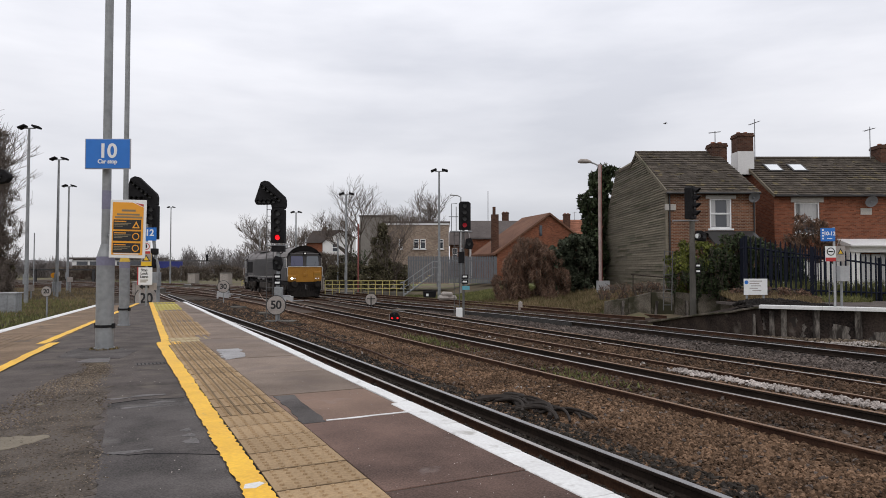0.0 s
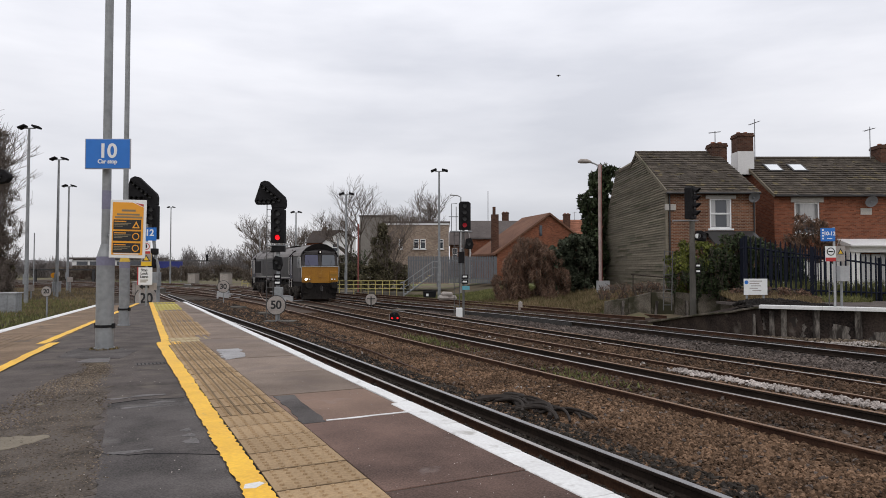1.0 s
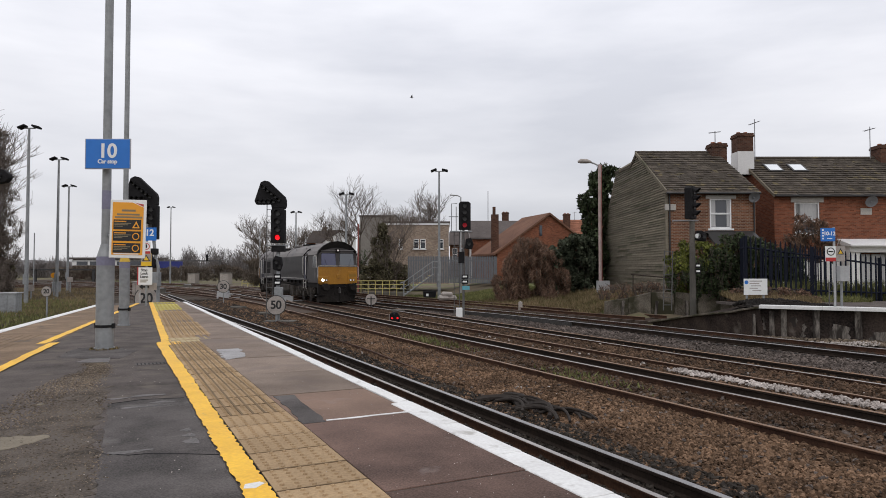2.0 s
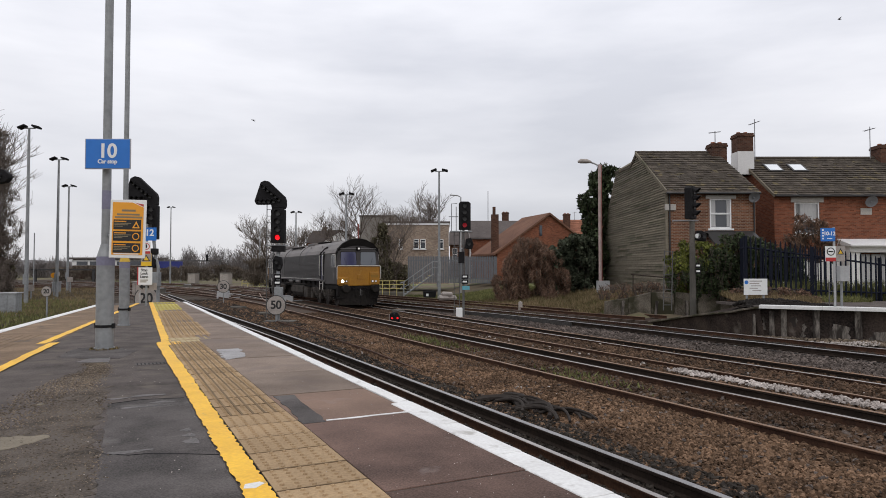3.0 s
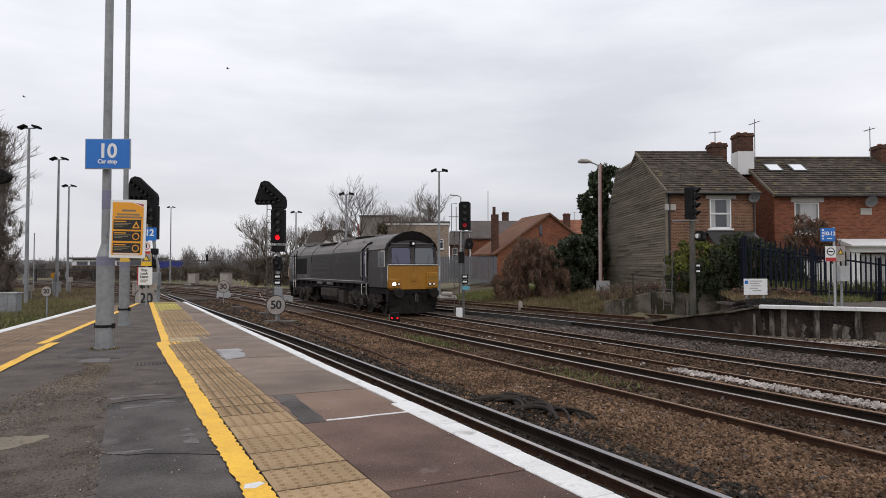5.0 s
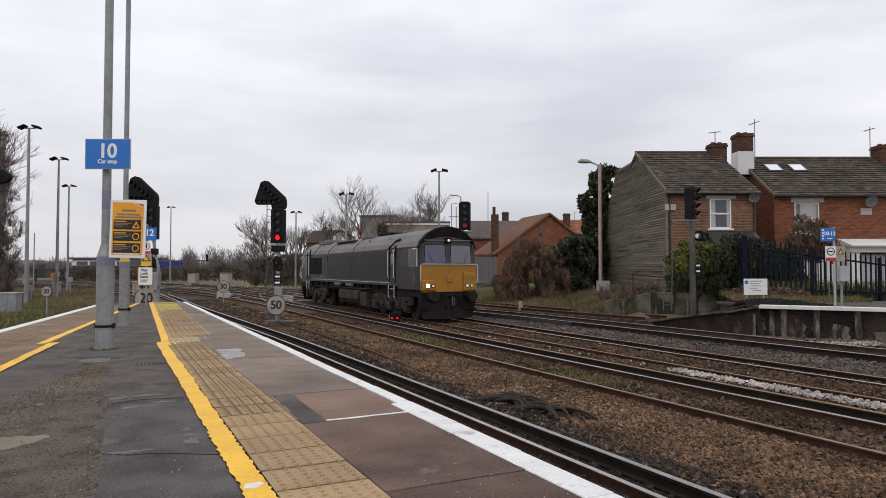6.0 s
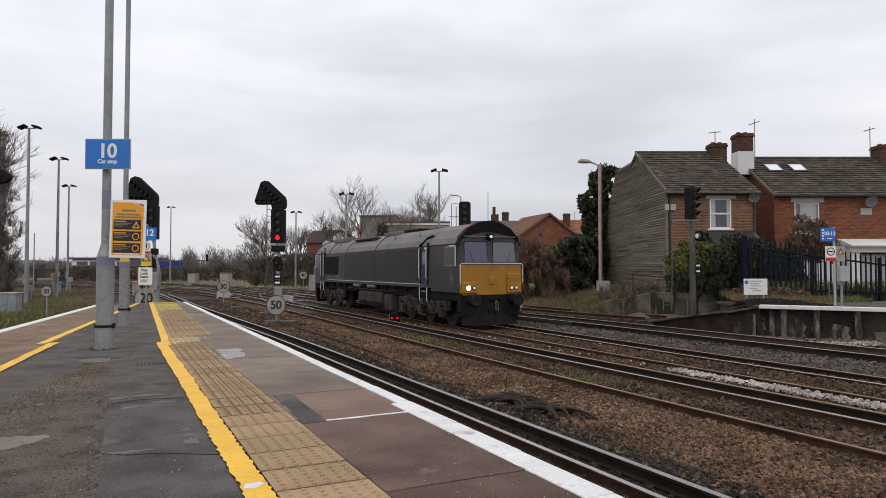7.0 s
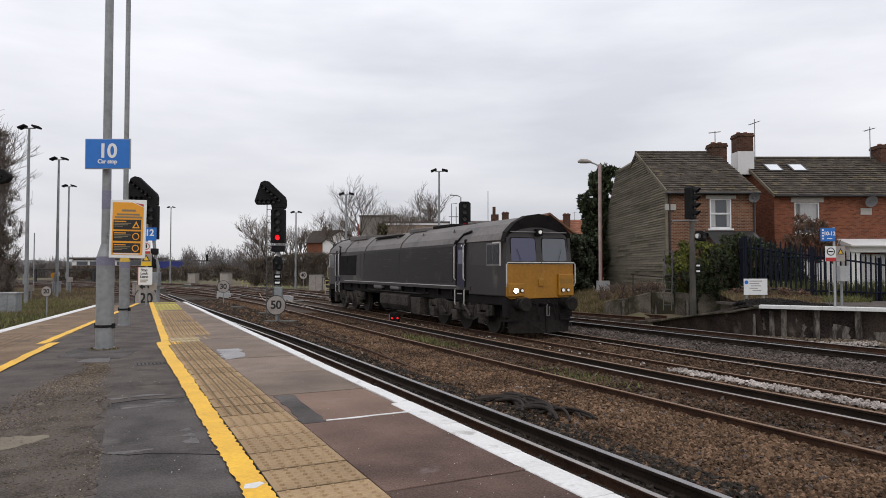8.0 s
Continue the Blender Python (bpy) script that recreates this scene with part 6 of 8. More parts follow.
def mid_right_signal():
    sg = thing("signal", "black four-lens signal on a thin post with a ladder cage", "railway signal", street(1.03, 31.6))
    part("post", Shape().tube([(-0.06, 0.1, -0.25), (-0.06, 0.1, 4.0)], 0.055, 10), LADDER, sg, "dull steel post")
    head(sg, 0.0, 3.98, 5.32, 0.56, -1)
    part("standing_plate", Shape().box(-0.7, 0.35, 0.0, 0.5, 3.88, 3.93), GALV, sg)
    cage = part("ladder_cage", Shape().tube([(-0.62, 0.3, 3.9), (-0.62, 0.3, 5.25), (-0.35, 0.3, 5.25)], 0.02, 5).tube([(-0.4, 0.3, 3.9), (-0.4, 0.3, 5.1)], 0.02, 5).tube([(-0.75, 0.3, 4.62), (-0.3, 0.3, 4.62)], 0.02, 5), GALV, sg, "grey steel safety cage")
    ladder(sg, -0.5, 0.25, -0.1, 3.9, 0.25)
    sub = part("subsidiary_signal", Shape().prism([(0.0, 3.1), (0.35, 3.05), (0.42, 3.3), (0.3, 3.6), (0.05, 3.55)], -0.05, 0.15, "y"), BLACK, sg, "small black subsidiary signal", bevel=0.02)
    hood(sub, 0.2, 3.32, 0.09, -0.08, LENS)
    part("junction_box", Shape().box(-0.3, -0.02, 0.0, 0.2, 2.4, 2.95), BLACK, sg, bevel=0.02)
    for z in (1.42, 1.66):
        p = part("number_plate", Shape().box(-0.15, 0.15, -0.02, 0.02, z, z + 0.2), BLACK, sg)
        bars(p, -0.1, z + 0.15, [(0, 0.2)], WHITE_SIGN, -0.02, 0.08)
    part("blue_plate", Shape().box(-0.12, 0.22, -0.02, 0.01, 1.14, 1.32), CYAN, sg, "small pale blue plate")
    part("base_cabinet", Shape().box(-0.42, -0.12, -0.3, 0.0, -0.2, 0.3), WHITE_SIGN, sg, "small white box", bevel=0.02)


def right_signal():
    sg = thing("signal", "black signal turned away on a grey concrete post", "railway signal", street(9.92, 26.5) @ Matrix.Translation((0, 0, -0.218)) @ Matrix.Scale(1.104, 4))
    part("post", Shape().tube([(0, 0.1, -0.1), (0, 0.1, 3.9)], [0.12, 0.09], 10), CONCRETE, sg, "grey concrete post")
    h = part("signal_head", Shape().prism([(-0.24, 3.92), (0.24, 3.92), (0.24, 5.02), (0.14, 5.1), (-0.14, 5.1), (-0.24, 5.02)], -0.02, 0.24, "y"), BLACK, sg, "black four-lens signal head seen from the side", bevel=0.02, m=pose(0.02, 0, 0, 0, 0, 48))
    for k in range(4):
        hood(h, 0.0, 4.1 + 0.27 * k, 0.1, -0.05, LENS)
    part("standing_plate", Shape().box(-0.65, 0.2, 0.0, 0.3, 3.84, 3.88), GALV, sg)
    sub = part("subsidiary_signal", Shape().prism([(0.1, 3.15), (0.42, 3.1), (0.46, 3.35), (0.3, 3.5), (0.12, 3.5)], -0.1, 0.15, "y"), BLACK, sg, "small black subsidiary signal", bevel=0.03)
    hood(sub, 0.36, 3.3, 0.09, -0.12, LENS)
    part("sub_face", Shape().tube([(0.14, -0.1, 3.3), (0.14, 0.0, 3.3)], 0.09, 12), WHITE_SIGN, sub, "pale round face")
    for z in (1.95, 2.15):
        p = part("number_plate", Shape().box(0.06, 0.24, -0.05, -0.02, z, z + 0.16), BLACK, sg)
        bars(p, 0.08, z + 0.12, [(0, 0.13)], WHITE_SIGN, -0.05, 0.06)
    ladder(sg, -0.9, 0.6, 0.6, 2.8, 0.3, 0.06)


def platform_end_signal():
    sg = thing("signal", "black signal with route indicator behind the platform poles", "railway signal", street(-11.85, 27.0))
    part("post", Shape().tube([(0.32, 0.12, -0.3), (0.32, 0.12, 2.2), (0.2, 0.12, 2.6), (0.1, 0.12, 3.5)], 0.065, 10), GALV, sg)
    head(sg, 0.05, 3.32, 4.75, 0.5)
    feather(sg, 0.22, 4.72)
    part("route_box", Shape().box(-0.2, 0.3, -0.06, 0.2, 2.7, 2.95), BLACK, sg, bevel=0.02)
    part("junction_box", Shape().box(0.1, 0.42, -0.1, 0.2, 1.42, 2.0), GALV, sg, "grey steel box", bevel=0.02)
    sub = part("subsidiary_signal", Shape().prism([(-0.1, 2.2), (0.2, 2.15), (0.25, 2.5), (0.05, 2.62)], -0.02, 0.2, "y"), BLACK, sg, bevel=0.03)
    side = thing("signal", "black signal head at the platform's far edge", "railway signal", street(-14.72, 22.0))
    part("post", Shape().tube([(-0.55, 0.1, -0.2), (-0.55, 0.1, 4.7)], 0.08, 10), GALV, side)
    b = part("route_indicator", Shape().prism([(-1.0, 4.75), (0.28, 4.98), (0.42, 5.12), (0.4, 5.25), (0.2, 5.4), (-0.6, 5.5), (-1.0, 5.4)], -0.02, 0.2, "y"), BLACK, side, "black route indicator board", bevel=0.03)
    hood(b, 0.1, 5.18, 0.08, -0.05, LENS)


mid_right_signal()
right_signal()
platform_end_signal()


def ground_signal():
    g = thing("ground_signal", "small black ground signal showing two red lights", "railway signal", pose(10.63, 26.2, -0.02, 0, 0, -26) @ Matrix.Scale(0.8, 4))
    b = part("case", Shape().prism([(-0.27, -0.15), (0.27, -0.15), (0.27, 0.2), (0.14, 0.4), (-0.16, 0.4), (-0.27, 0.26)], -0.02, 0.2, "y"), BLACK, g, bevel=0.03)
    for x in (-0.13, 0.15):
        hood(b, x, 0.1, 0.05, -0.04, RED_ON)
    hood(b, -0.02, 0.29, 0.05, -0.04, LENS)
    part("side_plate", Shape().box(-0.3, -0.275, -0.05, 0.16, 0.0, 0.28), SIGN_OLD, g, "white painted side plate")
    part("base", Shape().box(-0.35, 0.35, -0.1, 0.35, -0.28, -0.15), CONCRETE, g)


ground_signal()


def platform_lamp(m, r, label, split=2.28):
    """A tall tubular lamp post with a wide sleeved foot; its top is above the view."""
    p = thing("lamp_post", label, "lamp post", m)
    b = part("sleeve", Shape().tube([(0, 0, TOP), (0, 0, TOP + 0.03), (0, 0, TOP + 0.031), (0, 0, split)], [r + 0.02, r + 0.02, r, r], 24), GALV, p, "wide grey steel foot", smooth=True)
    part("purple_band", Shape().tube([(0, 0, split - 0.12), (0, 0, split + 0.012)], r + 0.003, 24), PURPLE_BAND, p, "faded purple band", smooth=True)
    part("cone", Shape().tube([(0, 0, split + 0.0125), (0, 0, split + 0.2)], [r * 0.98, r * 0.55], 24), GALV, p, smooth=True)
    part("column", Shape().tube([(0, 0, split + 0.18), (0, 0, 9.5)], [r * 0.52, r * 0.44], 20), GALV, p, "slim grey column", smooth=True)
    part("column_band", Shape().tube([(0, 0, split + 0.72), (0, 0, split + 1.0)], r * 0.525, 20), PURPLE_BAND, p, smooth=True)
    st = part("strap", Shape().tube([(0, 0, 1.24), (0, 0, 1.28)], r + 0.01, 24), BLACK, p, "black band clamp")
    for k in (-1, 1):
        part("clamp_lug", Shape().box(k * r - 0.02, k * r + 0.025, -0.035, 0.035, 1.225, 1.3), BLACK, st, bevel=0.01)
    part("lantern", Shape().box(-0.15, 0.15, -0.7, 0.1, 9.45, 9.58), PALE_STEEL, p, bevel=0.03)
    return p


platform_lamp(street(-5.04, 10.0), 0.124, "grey tubular lamp post with blue car-stop sign")
P2 = platform_lamp(street(-6.75, 14.2), 0.103, "grey tubular lamp post near the platform end", 2.25)
part("yellow_cap", Shape().tube([(0, 0, 2.264), (0, 0, 2.45)], [0.104, 0.055], 24), surf("dull_yellow_tape", (0.6, 0.38, 0.03), (0.45, 0.28, 0.03), 0.6), P2, "dull yellow taped collar")



def car_stop():
    s = thing("car_stop_sign", "blue sign reading 10 Car stop fixed to the lamp post", "sign", street(-4.945, 9.82))
    part("plate", Shape().box(-0.325, 0.325, 0, 0.02, 3.59, 4.02), BLUE_SIGN, s, bevel=0.004)
    part("edge", Shape().box(-0.335, 0.335, 0.005, 0.025, 3.58, 4.03), PALE_STEEL, s)
    words("number", "10", 0.29, WHITE_SIGN, s, pose(0.0, -0.002, 3.84, 90, 0, 0), 0.003)
    words("caption", "Car stop", 0.085, WHITE_SIGN, s, pose(0.0, -0.002, 3.69, 90, 0, 0), 0.002)
    part("bracket", Shape().tube([(-0.09, 0.18, 3.72), (-0.09, 0.18, 3.76)], 0.11, 12).tube([(-0.09, 0.18, 3.92), (-0.09, 0.18, 3.96)], 0.11, 12), PALE_STEEL, s)


def warning_board():
    s = thing("warning_board", "orange and black safety notice in a white frame", "sign", street(-4.705, 9.85, 0, 2) @ pose(0, 0, 0, 0, 1.2, 0))
    part("frame", Shape().box(-0.262, 0.262, 0, 0.02, 2.27, 3.13), WHITE_SIGN, s, bevel=0.006)
    f = part("face", Shape().prism([(-0.225, 2.315), (0.225, 2.315), (0.225, 3.02), (0.06, 3.09), (-0.225, 3.09)], -0.004, 0, "y"), ORANGE_SIGN, s)
    bars(f, -0.09, 2.985, [(0, 0.2)], GREY_INK, -0.004, 0.03, 0.05)
    bars(f, -0.16, 2.925, [(0, 0.33), (-0.03, 0.37)], GREY_INK, -0.004, 0.026, 0.042)
    part("corner_mark", Shape().prism([(0.1, 3.085), (0.222, 3.03), (0.222, 3.065)], -0.003, -0.001, "y"), RED_INK, s)
    for k, z in enumerate((2.69, 2.52, 2.345)):
        p = part("panel", Shape().box(-0.205, 0.195, -0.007, -0.004, z, z + 0.145), BLACK_INK, s, "black notice panel")
        bars(p, -0.19, z + 0.125, [(0, 0.17)], ORANGE_SIGN, -0.007, 0.014)
        bars(p, -0.19, z + 0.095, [(0, 0.24), (0, 0.2), (0, 0.12)], GREY_INK, -0.007, 0.01, 0.022)
        if k == 0:
            part("triangle", Shape().prism([(0.07, z + 0.02), (0.18, z + 0.02), (0.125, z + 0.125)], -0.0095, -0.007, "y"), ORANGE_SIGN, p)
            part("triangle_inner", Shape().prism([(0.095, z + 0.035), (0.155, z + 0.035), (0.125, z + 0.09)], -0.011, -0.0095, "y"), BLACK_INK, p)
        else:
            part("ring", Shape().tube([(0.125, -0.0095, z + 0.07), (0.125, -0.007, z + 0.07)], 0.052, 20), ORANGE_SIGN, p)
            part("ring_inner", Shape().tube([(0.125, -0.011, z + 0.07), (0.125, -0.0095, z + 0.07)], 0.038, 20), BLACK_INK, p)
    bars(s, -0.19, 2.337, [(0, 0.36)], WHITE_SIGN, -0.004, 0.014)
    part("bracket", Shape().tube([(-0.32, 0.1, 2.6), (0.1, 0.04, 2.6)], 0.02, 6), GALV, s)


def end_signs():
    p = thing("sign_post", "post of warning signs at the platform end", "sign", street(-9.75, 22.0))
    part("post", Shape().tube([(0, 0.03, TOP - 0.05), (0, 0.03, 3.6)], 0.035, 8), GALV, p)
    b = part("blue_sign", Shape().box(-0.25, 0.32, -0.01, 0.01, 3.05, 3.48), BLUE_SIGN, p, "blue sign reading 12")
    words("number", "12", 0.3, WHITE_SIGN, b, pose(0.1, -0.012, 3.3, 90, 0, 0), 0.002)
    n = part("no_entry_sign", Shape().box(-0.13, 0.13, -0.01, 0.01, 2.62, 3.02), WHITE_SIGN, p, "white prohibition sign with red foot")
    part("ring", Shape().tube([(0, -0.014, 2.86), (0, -0.01, 2.86)], 0.11, 20), RED_INK, n)
    part("ring_inner", Shape().tube([(0, -0.017, 2.86), (0, -0.014, 2.86)], 0.085, 20), WHITE_SIGN, n)
    part("walker_bar", Shape().box(-0.02, 0.03, -0.02, -0.017, 2.8, 2.93), BLACK_INK, n)
    part("red_foot", Shape().box(-0.13, 0.13, -0.014, -0.01, 2.62, 2.7), RED_INK, n)
    w = part("yellow_sign", Shape().box(-0.17, 0.17, -0.01, 0.01, 2.22, 2.62), YELLOW_SIGN, p, "yellow warning sign")
    part("white_half", Shape().box(-0.17, 0.17, -0.013, -0.01, 2.36, 2.615), SIGN_OLD, w)
    part("triangle", Shape().prism([(-0.13, 2.38), (0.13, 2.38), (0, 2.59)], -0.016, -0.013, "y"), BLACK_INK, w)
    part("triangle_face", Shape().prism([(-0.085, 2.4), (0.085, 2.4), (0, 2.54)], -0.018, -0.016, "y"), YELLOW_SIGN, w)
    l = part("notice", Shape().box(-0.26, 0.22, -0.06, -0.04, 1.6, 2.17), WHITE_SIGN, p, "white notice reading Stop Look Listen")
    for k, t in enumerate(("Stop", "Look", "Listen")):
        words("line", t, 0.12, BLACK_INK, l, pose(-0.04, -0.062, 2.08 - 0.11 * k, 90, 0, 0), 0.002)
    bars(l, -0.16, 1.77, [(0, 0.25), (0, 0.2)], GREY_INK, -0.06, 0.03, 0.06)
    part("red_edge", Shape().box(-0.26, -0.23, -0.064, -0.06, 1.6, 2.17), RED_INK, l)
    a = part("arrow_sign", Shape().box(-0.35, 0.3, 0.1, 0.12, 1.42, 1.66), SIGN_OLD, p, "white sign with a black arrow")
    part("arrow", Shape().prism([(-0.28, 1.53), (-0.15, 1.62), (-0.15, 1.56), (0.05, 1.56), (0.05, 1.5), (-0.15, 1.5), (-0.15, 1.44)], 0.095, 0.1, "y"), BLACK_INK, a)
    # hooped barrier at the platform end
    r = thing("end_barrier", "pale hooped tubular barrier at the platform end", "barrier", street(-11.0, 23.4))
    for k in (-0.28, 0.42):
        part("hoop", Shape().tube([(k, 0, 0.4), (k, 0, 1.25), (k + 0.05, 0, 1.5), (k + 0.13, 0, 1.55), (k + 0.2, 0, 1.4), (k + 0.26, 0, 0.5)], 0.03, 8), PALE_STEEL, r)


YELLOW_SIGN = surf("yellow_sign_face", (0.75, 0.47, 0.02), (0.66, 0.41, 0.02), 0.4, 1, 12, 0.0)
car_stop()
warning_board()
end_signs()


def right_platform_signs():
    p = thing("sign_post", "blue 10-12 car sign and warning plates on a post", "sign", street(12.45, 21.3))
    part("post", Shape().tube([(0.02, 0.03, 0.85), (0.02, 0.03, 3.45)], 0.035, 8), PALE_STEEL, p)
    b = part("blue_sign", Shape().box(-0.42, 0.04, -0.01, 0.01, 3.0, 3.42), BLUE_SIGN, p, "blue sign reading 10-12")
    words("number", "10-12", 0.17, WHITE_SIGN, b, pose(-0.14, -0.012, 3.24, 90, 0, 0), 0.002)
    bars(b, -0.22, 3.1, [(0, 0.16)], WHITE_SIGN, -0.01, 0.03)
    bars(b, -0.38, 3.38, [(0, 0.06), (0, 0.06), (0, 0.06), (0, 0.06)], WHITE_SIGN, -0.01, 0.05, 0.09)
    n = part("no_entry_sign", Shape().box(-0.28, 0.05, -0.01, 0.01, 2.36, 2.84), WHITE_SIGN, p, "prohibition plate with a red foot")
    part("ring", Shape().tube([(-0.11, -0.014, 2.67), (-0.11, -0.01, 2.67)], 0.13, 20), BLACK_INK, n)
    part("ring_inner", Shape().tube([(-0.11, -0.017, 2.67), (-0.11, -0.014, 2.67)], 0.1, 20), WHITE_SIGN, n)
    part("walker_bar", Shape().box(-0.19, -0.03, -0.02, -0.017, 2.65, 2.69, ), BLACK_INK, n)
    part("red_foot", Shape().box(-0.28, 0.05, -0.014, -0.01, 2.36, 2.48), RED_INK, n)
    w = part("warning_plate", Shape().box(0.06, 0.34, -0.01, 0.01, 2.36, 2.84), SIGN_OLD, p, "pale warning plate with a black triangle")
    part("triangle", Shape().prism([(0.09, 2.58), (0.31, 2.58), (0.2, 2.78)], -0.013, -0.01, "y"), BLACK_INK, w)
    part("triangle_face", Shape().prism([(0.135, 2.605), (0.265, 2.605), (0.2, 2.72)], -0.015, -0.013, "y"), YELLOW_SIGN, w)
    c = thing("equipment_box", "grey steel box on a post at the fence", "equipment box", street(12.95, 21.9))
    part("case", Shape().box(-0.02, 0.3, -0.1, 0.12, 1.72, 2.22), PALE_STEEL, c, bevel=0.015)
    part("post", Shape().tube([(0.1, 0.05, 0.85), (0.1, 0.05, 1.75)], 0.04, 8), GALV, c)
    ladder(c, -0.3, 0.05, 0.9, 1.7, 0.22)
    s = thing("notice_board", "white notice board standing on the platform ramp", "sign", street(11.2, 24.0))
    part("board", Shape().box(-0.42, 0.42, 0, 0.03, 1.19, 1.77), WHITE_SIGN, s, "white board with a blue mark and faded lines", bevel=0.005)
    part("mark", Shape().tube([(-0.33, -0.004, 1.64), (-0.33, 0, 1.64)], 0.07, 16), BLUE_SIGN, s)
    bars(s, -0.22, 1.7, [(0, 0.45), (0, 0.35), (0.05, 0.4), (0, 0.3), (0.1, 0.42)], SIGN_OLD, 0.0, 0.03, 0.085)
    for x in (-0.3, 0.3):
        part("leg", Shape().box(x - 0.03, x + 0.03, 0.03, 0.08, 0.6, 1.7), GALV, s)


right_platform_signs()
RED_POLE = surf("faded_red_pole_paint", (0.26, 0.075, 0.06), (0.19, 0.055, 0.045), 0.6, 3, 20, 0.0)
PINK = surf("chalky_white_pole_paint", (0.46, 0.35, 0.33), (0.34, 0.24, 0.22), 0.6, 3, 20, 0.0)


def street_lamp():
    p = thing("street_lamp", "street lamp on a faded red and white pole with cabinet", "street lamp", street(9.4, 40.0))
    part("pole", Shape().tube([(0, 0, 0.2), (0, 0, 8.4)], 0.1, 10), PINK, p, "chalky white pole")
    part("red_side", Shape().box(0.03, 0.11, -0.06, 0.06, 1.4, 8.35), RED_POLE, p, "red painted flank")
    part("arm", Shape().tube([(0, 0, 8.3), (-0.3, 0, 8.45), (-0.6, 0, 8.55)], 0.05, 8), PALE_STEEL, p)
    part("arm", Shape().tube([(0, 0, 8.3), (0.35, 0, 8.45), (0.5, 0, 8.44)], 0.03, 8), PALE_STEEL, p)
    part("lantern", Shape().tube([(-1.3, 0, 8.56), (-1.15, 0, 8.6), (-0.8, 0, 8.6), (-0.5, 0, 8.55)], [0.06, 0.14, 0.14, 0.07], 10), SIGN_OLD, p, "pale rounded lantern", smooth=True)
    part("cabinet", Shape().box(-0.25, 0.5, -0.3, 0.05, 0.3, 1.43), PALE_STEEL, p, "grey control cabinet", bevel=0.02)


street_lamp()


def yard_lamp(m, h, heads, label):
    p = thing("yard_lamp", label, "lamp post", m, "yard lamps")
    part("column", Shape().tube([(0, 0, -0.4), (0, 0, h)], [0.13, 0.07], 10), GALV, p, "slim grey column")
    part("crossbar", Shape().tube([(-0.3, 0, h), (0.4, 0, h)], 0.04, 6), GALV, p)
    for x, t in heads:
        part("floodlight", Shape().box(-0.24, 0.24, -0.2, 0.2, -0.06, 0.06, pose(x, 0, h + 0.08, -8, t, 0)), BLACK, p, "dark floodlight", bevel=0.03)
    part("cable_box", Shape().box(-0.12, 0.12, -0.17, -0.08, 1.2, 1.8), GALV, p)


TWO = ((-0.42, -22), (0.45, 14))
for s, d, h in ((-25.5, 41, 10.8), (-29.4, 51, 10.5), (-37.0, 66, 10.3), (-17.6, 80, 8.9), (-8.4, 58, 8.6), (-0.3, 52, 9.75), (-44.8, 110, 12.3)):
    yard_lamp(street(s, d), h, TWO, "tall grey yard lamp with twin floodlights")
for s, d, h in ((-26.0, 95, 7.5), (-22.6, 95, 6.6), (-55.0, 90, 7.0), (-9.9, 63, 5.0)):
    p = thing("pole", "thin grey pole in the railway yard", "pole", street(s, d))
    part("column", Shape().tube([(0, 0, -0.3), (0, 0, h)], 0.07, 8), GALV, p)
p = thing("pole", "rusty red pole beside the walkway", "pole", street(-7.6, 60))
part("column", Shape().tube([(0, 0, -0.3), (0, 0, 6.2)], 0.07, 8), RED_POLE, p)
p = thing("street_lamp", "distant bent street lamp behind the signal", "street lamp", street(1.6, 60))
part("column", Shape().tube([(0, 0, 0), (0, 0, 8.6), (-0.3, 0, 8.75), (-1.0, 0, 8.8)], 0.06, 8), PALE_STEEL, p)

# ---- trees, shrubs and grass ----
BARK = surf("grey_brown_bark", (0.14, 0.115, 0.095), (0.075, 0.062, 0.052), 0.95, 3, 20, 0.4, 0.01)
TWIG = surf("fine_brown_twigs", (0.19, 0.155, 0.13), (0.11, 0.09, 0.077), 0.95, 2, 10, 0.0)
IVY = surf("dark_ivy_leaf", (0.062, 0.08, 0.038), (0.028, 0.037, 0.018), 0.7, 0.5, 4, 0.0, vary=0.5, island=True)
EVERGREEN = surf("grey_green_evergreen_leaf", (0.095, 0.108, 0.07), (0.045, 0.054, 0.035), 0.75, 0.5, 4, 0.0, vary=0.5, island=True)
IVY_LIGHT = surf("yellow_green_leaf", (0.19, 0.2, 0.045), (0.07, 0.088, 0.022), 0.7, 0.5, 4, 0.0, vary=0.5, island=True)
BROWN_LEAF = surf("dead_brown_scrub", (0.23, 0.142, 0.1), (0.11, 0.07, 0.05), 0.95, 0.4, 4, 0.0, vary=0.5, island=True)
GREEN_SCRUB = surf("dull_green_scrub", (0.14, 0.125, 0.075), (0.07, 0.062, 0.04), 0.9, 0.4, 4, 0.0, vary=0.5, island=True)
SCRUB_TWIG = surf("bare_scrub_twig", (0.17, 0.138, 0.108), (0.09, 0.073, 0.058), 0.95, 0.3, 4, 0.0, vary=0.4, island=True)
BLADE = surf("straw_and_green_blades", (0.27, 0.2, 0.115), (0.08, 0.07, 0.03), 0.95, 0.3, 4, 0.0, vary=0.4, island=True)
BLADE_GREEN = surf("green_grass_blades", (0.19, 0.19, 0.075), (0.1, 0.105, 0.042), 0.95, 0.3, 4, 0.0, vary=0.4, island=True)


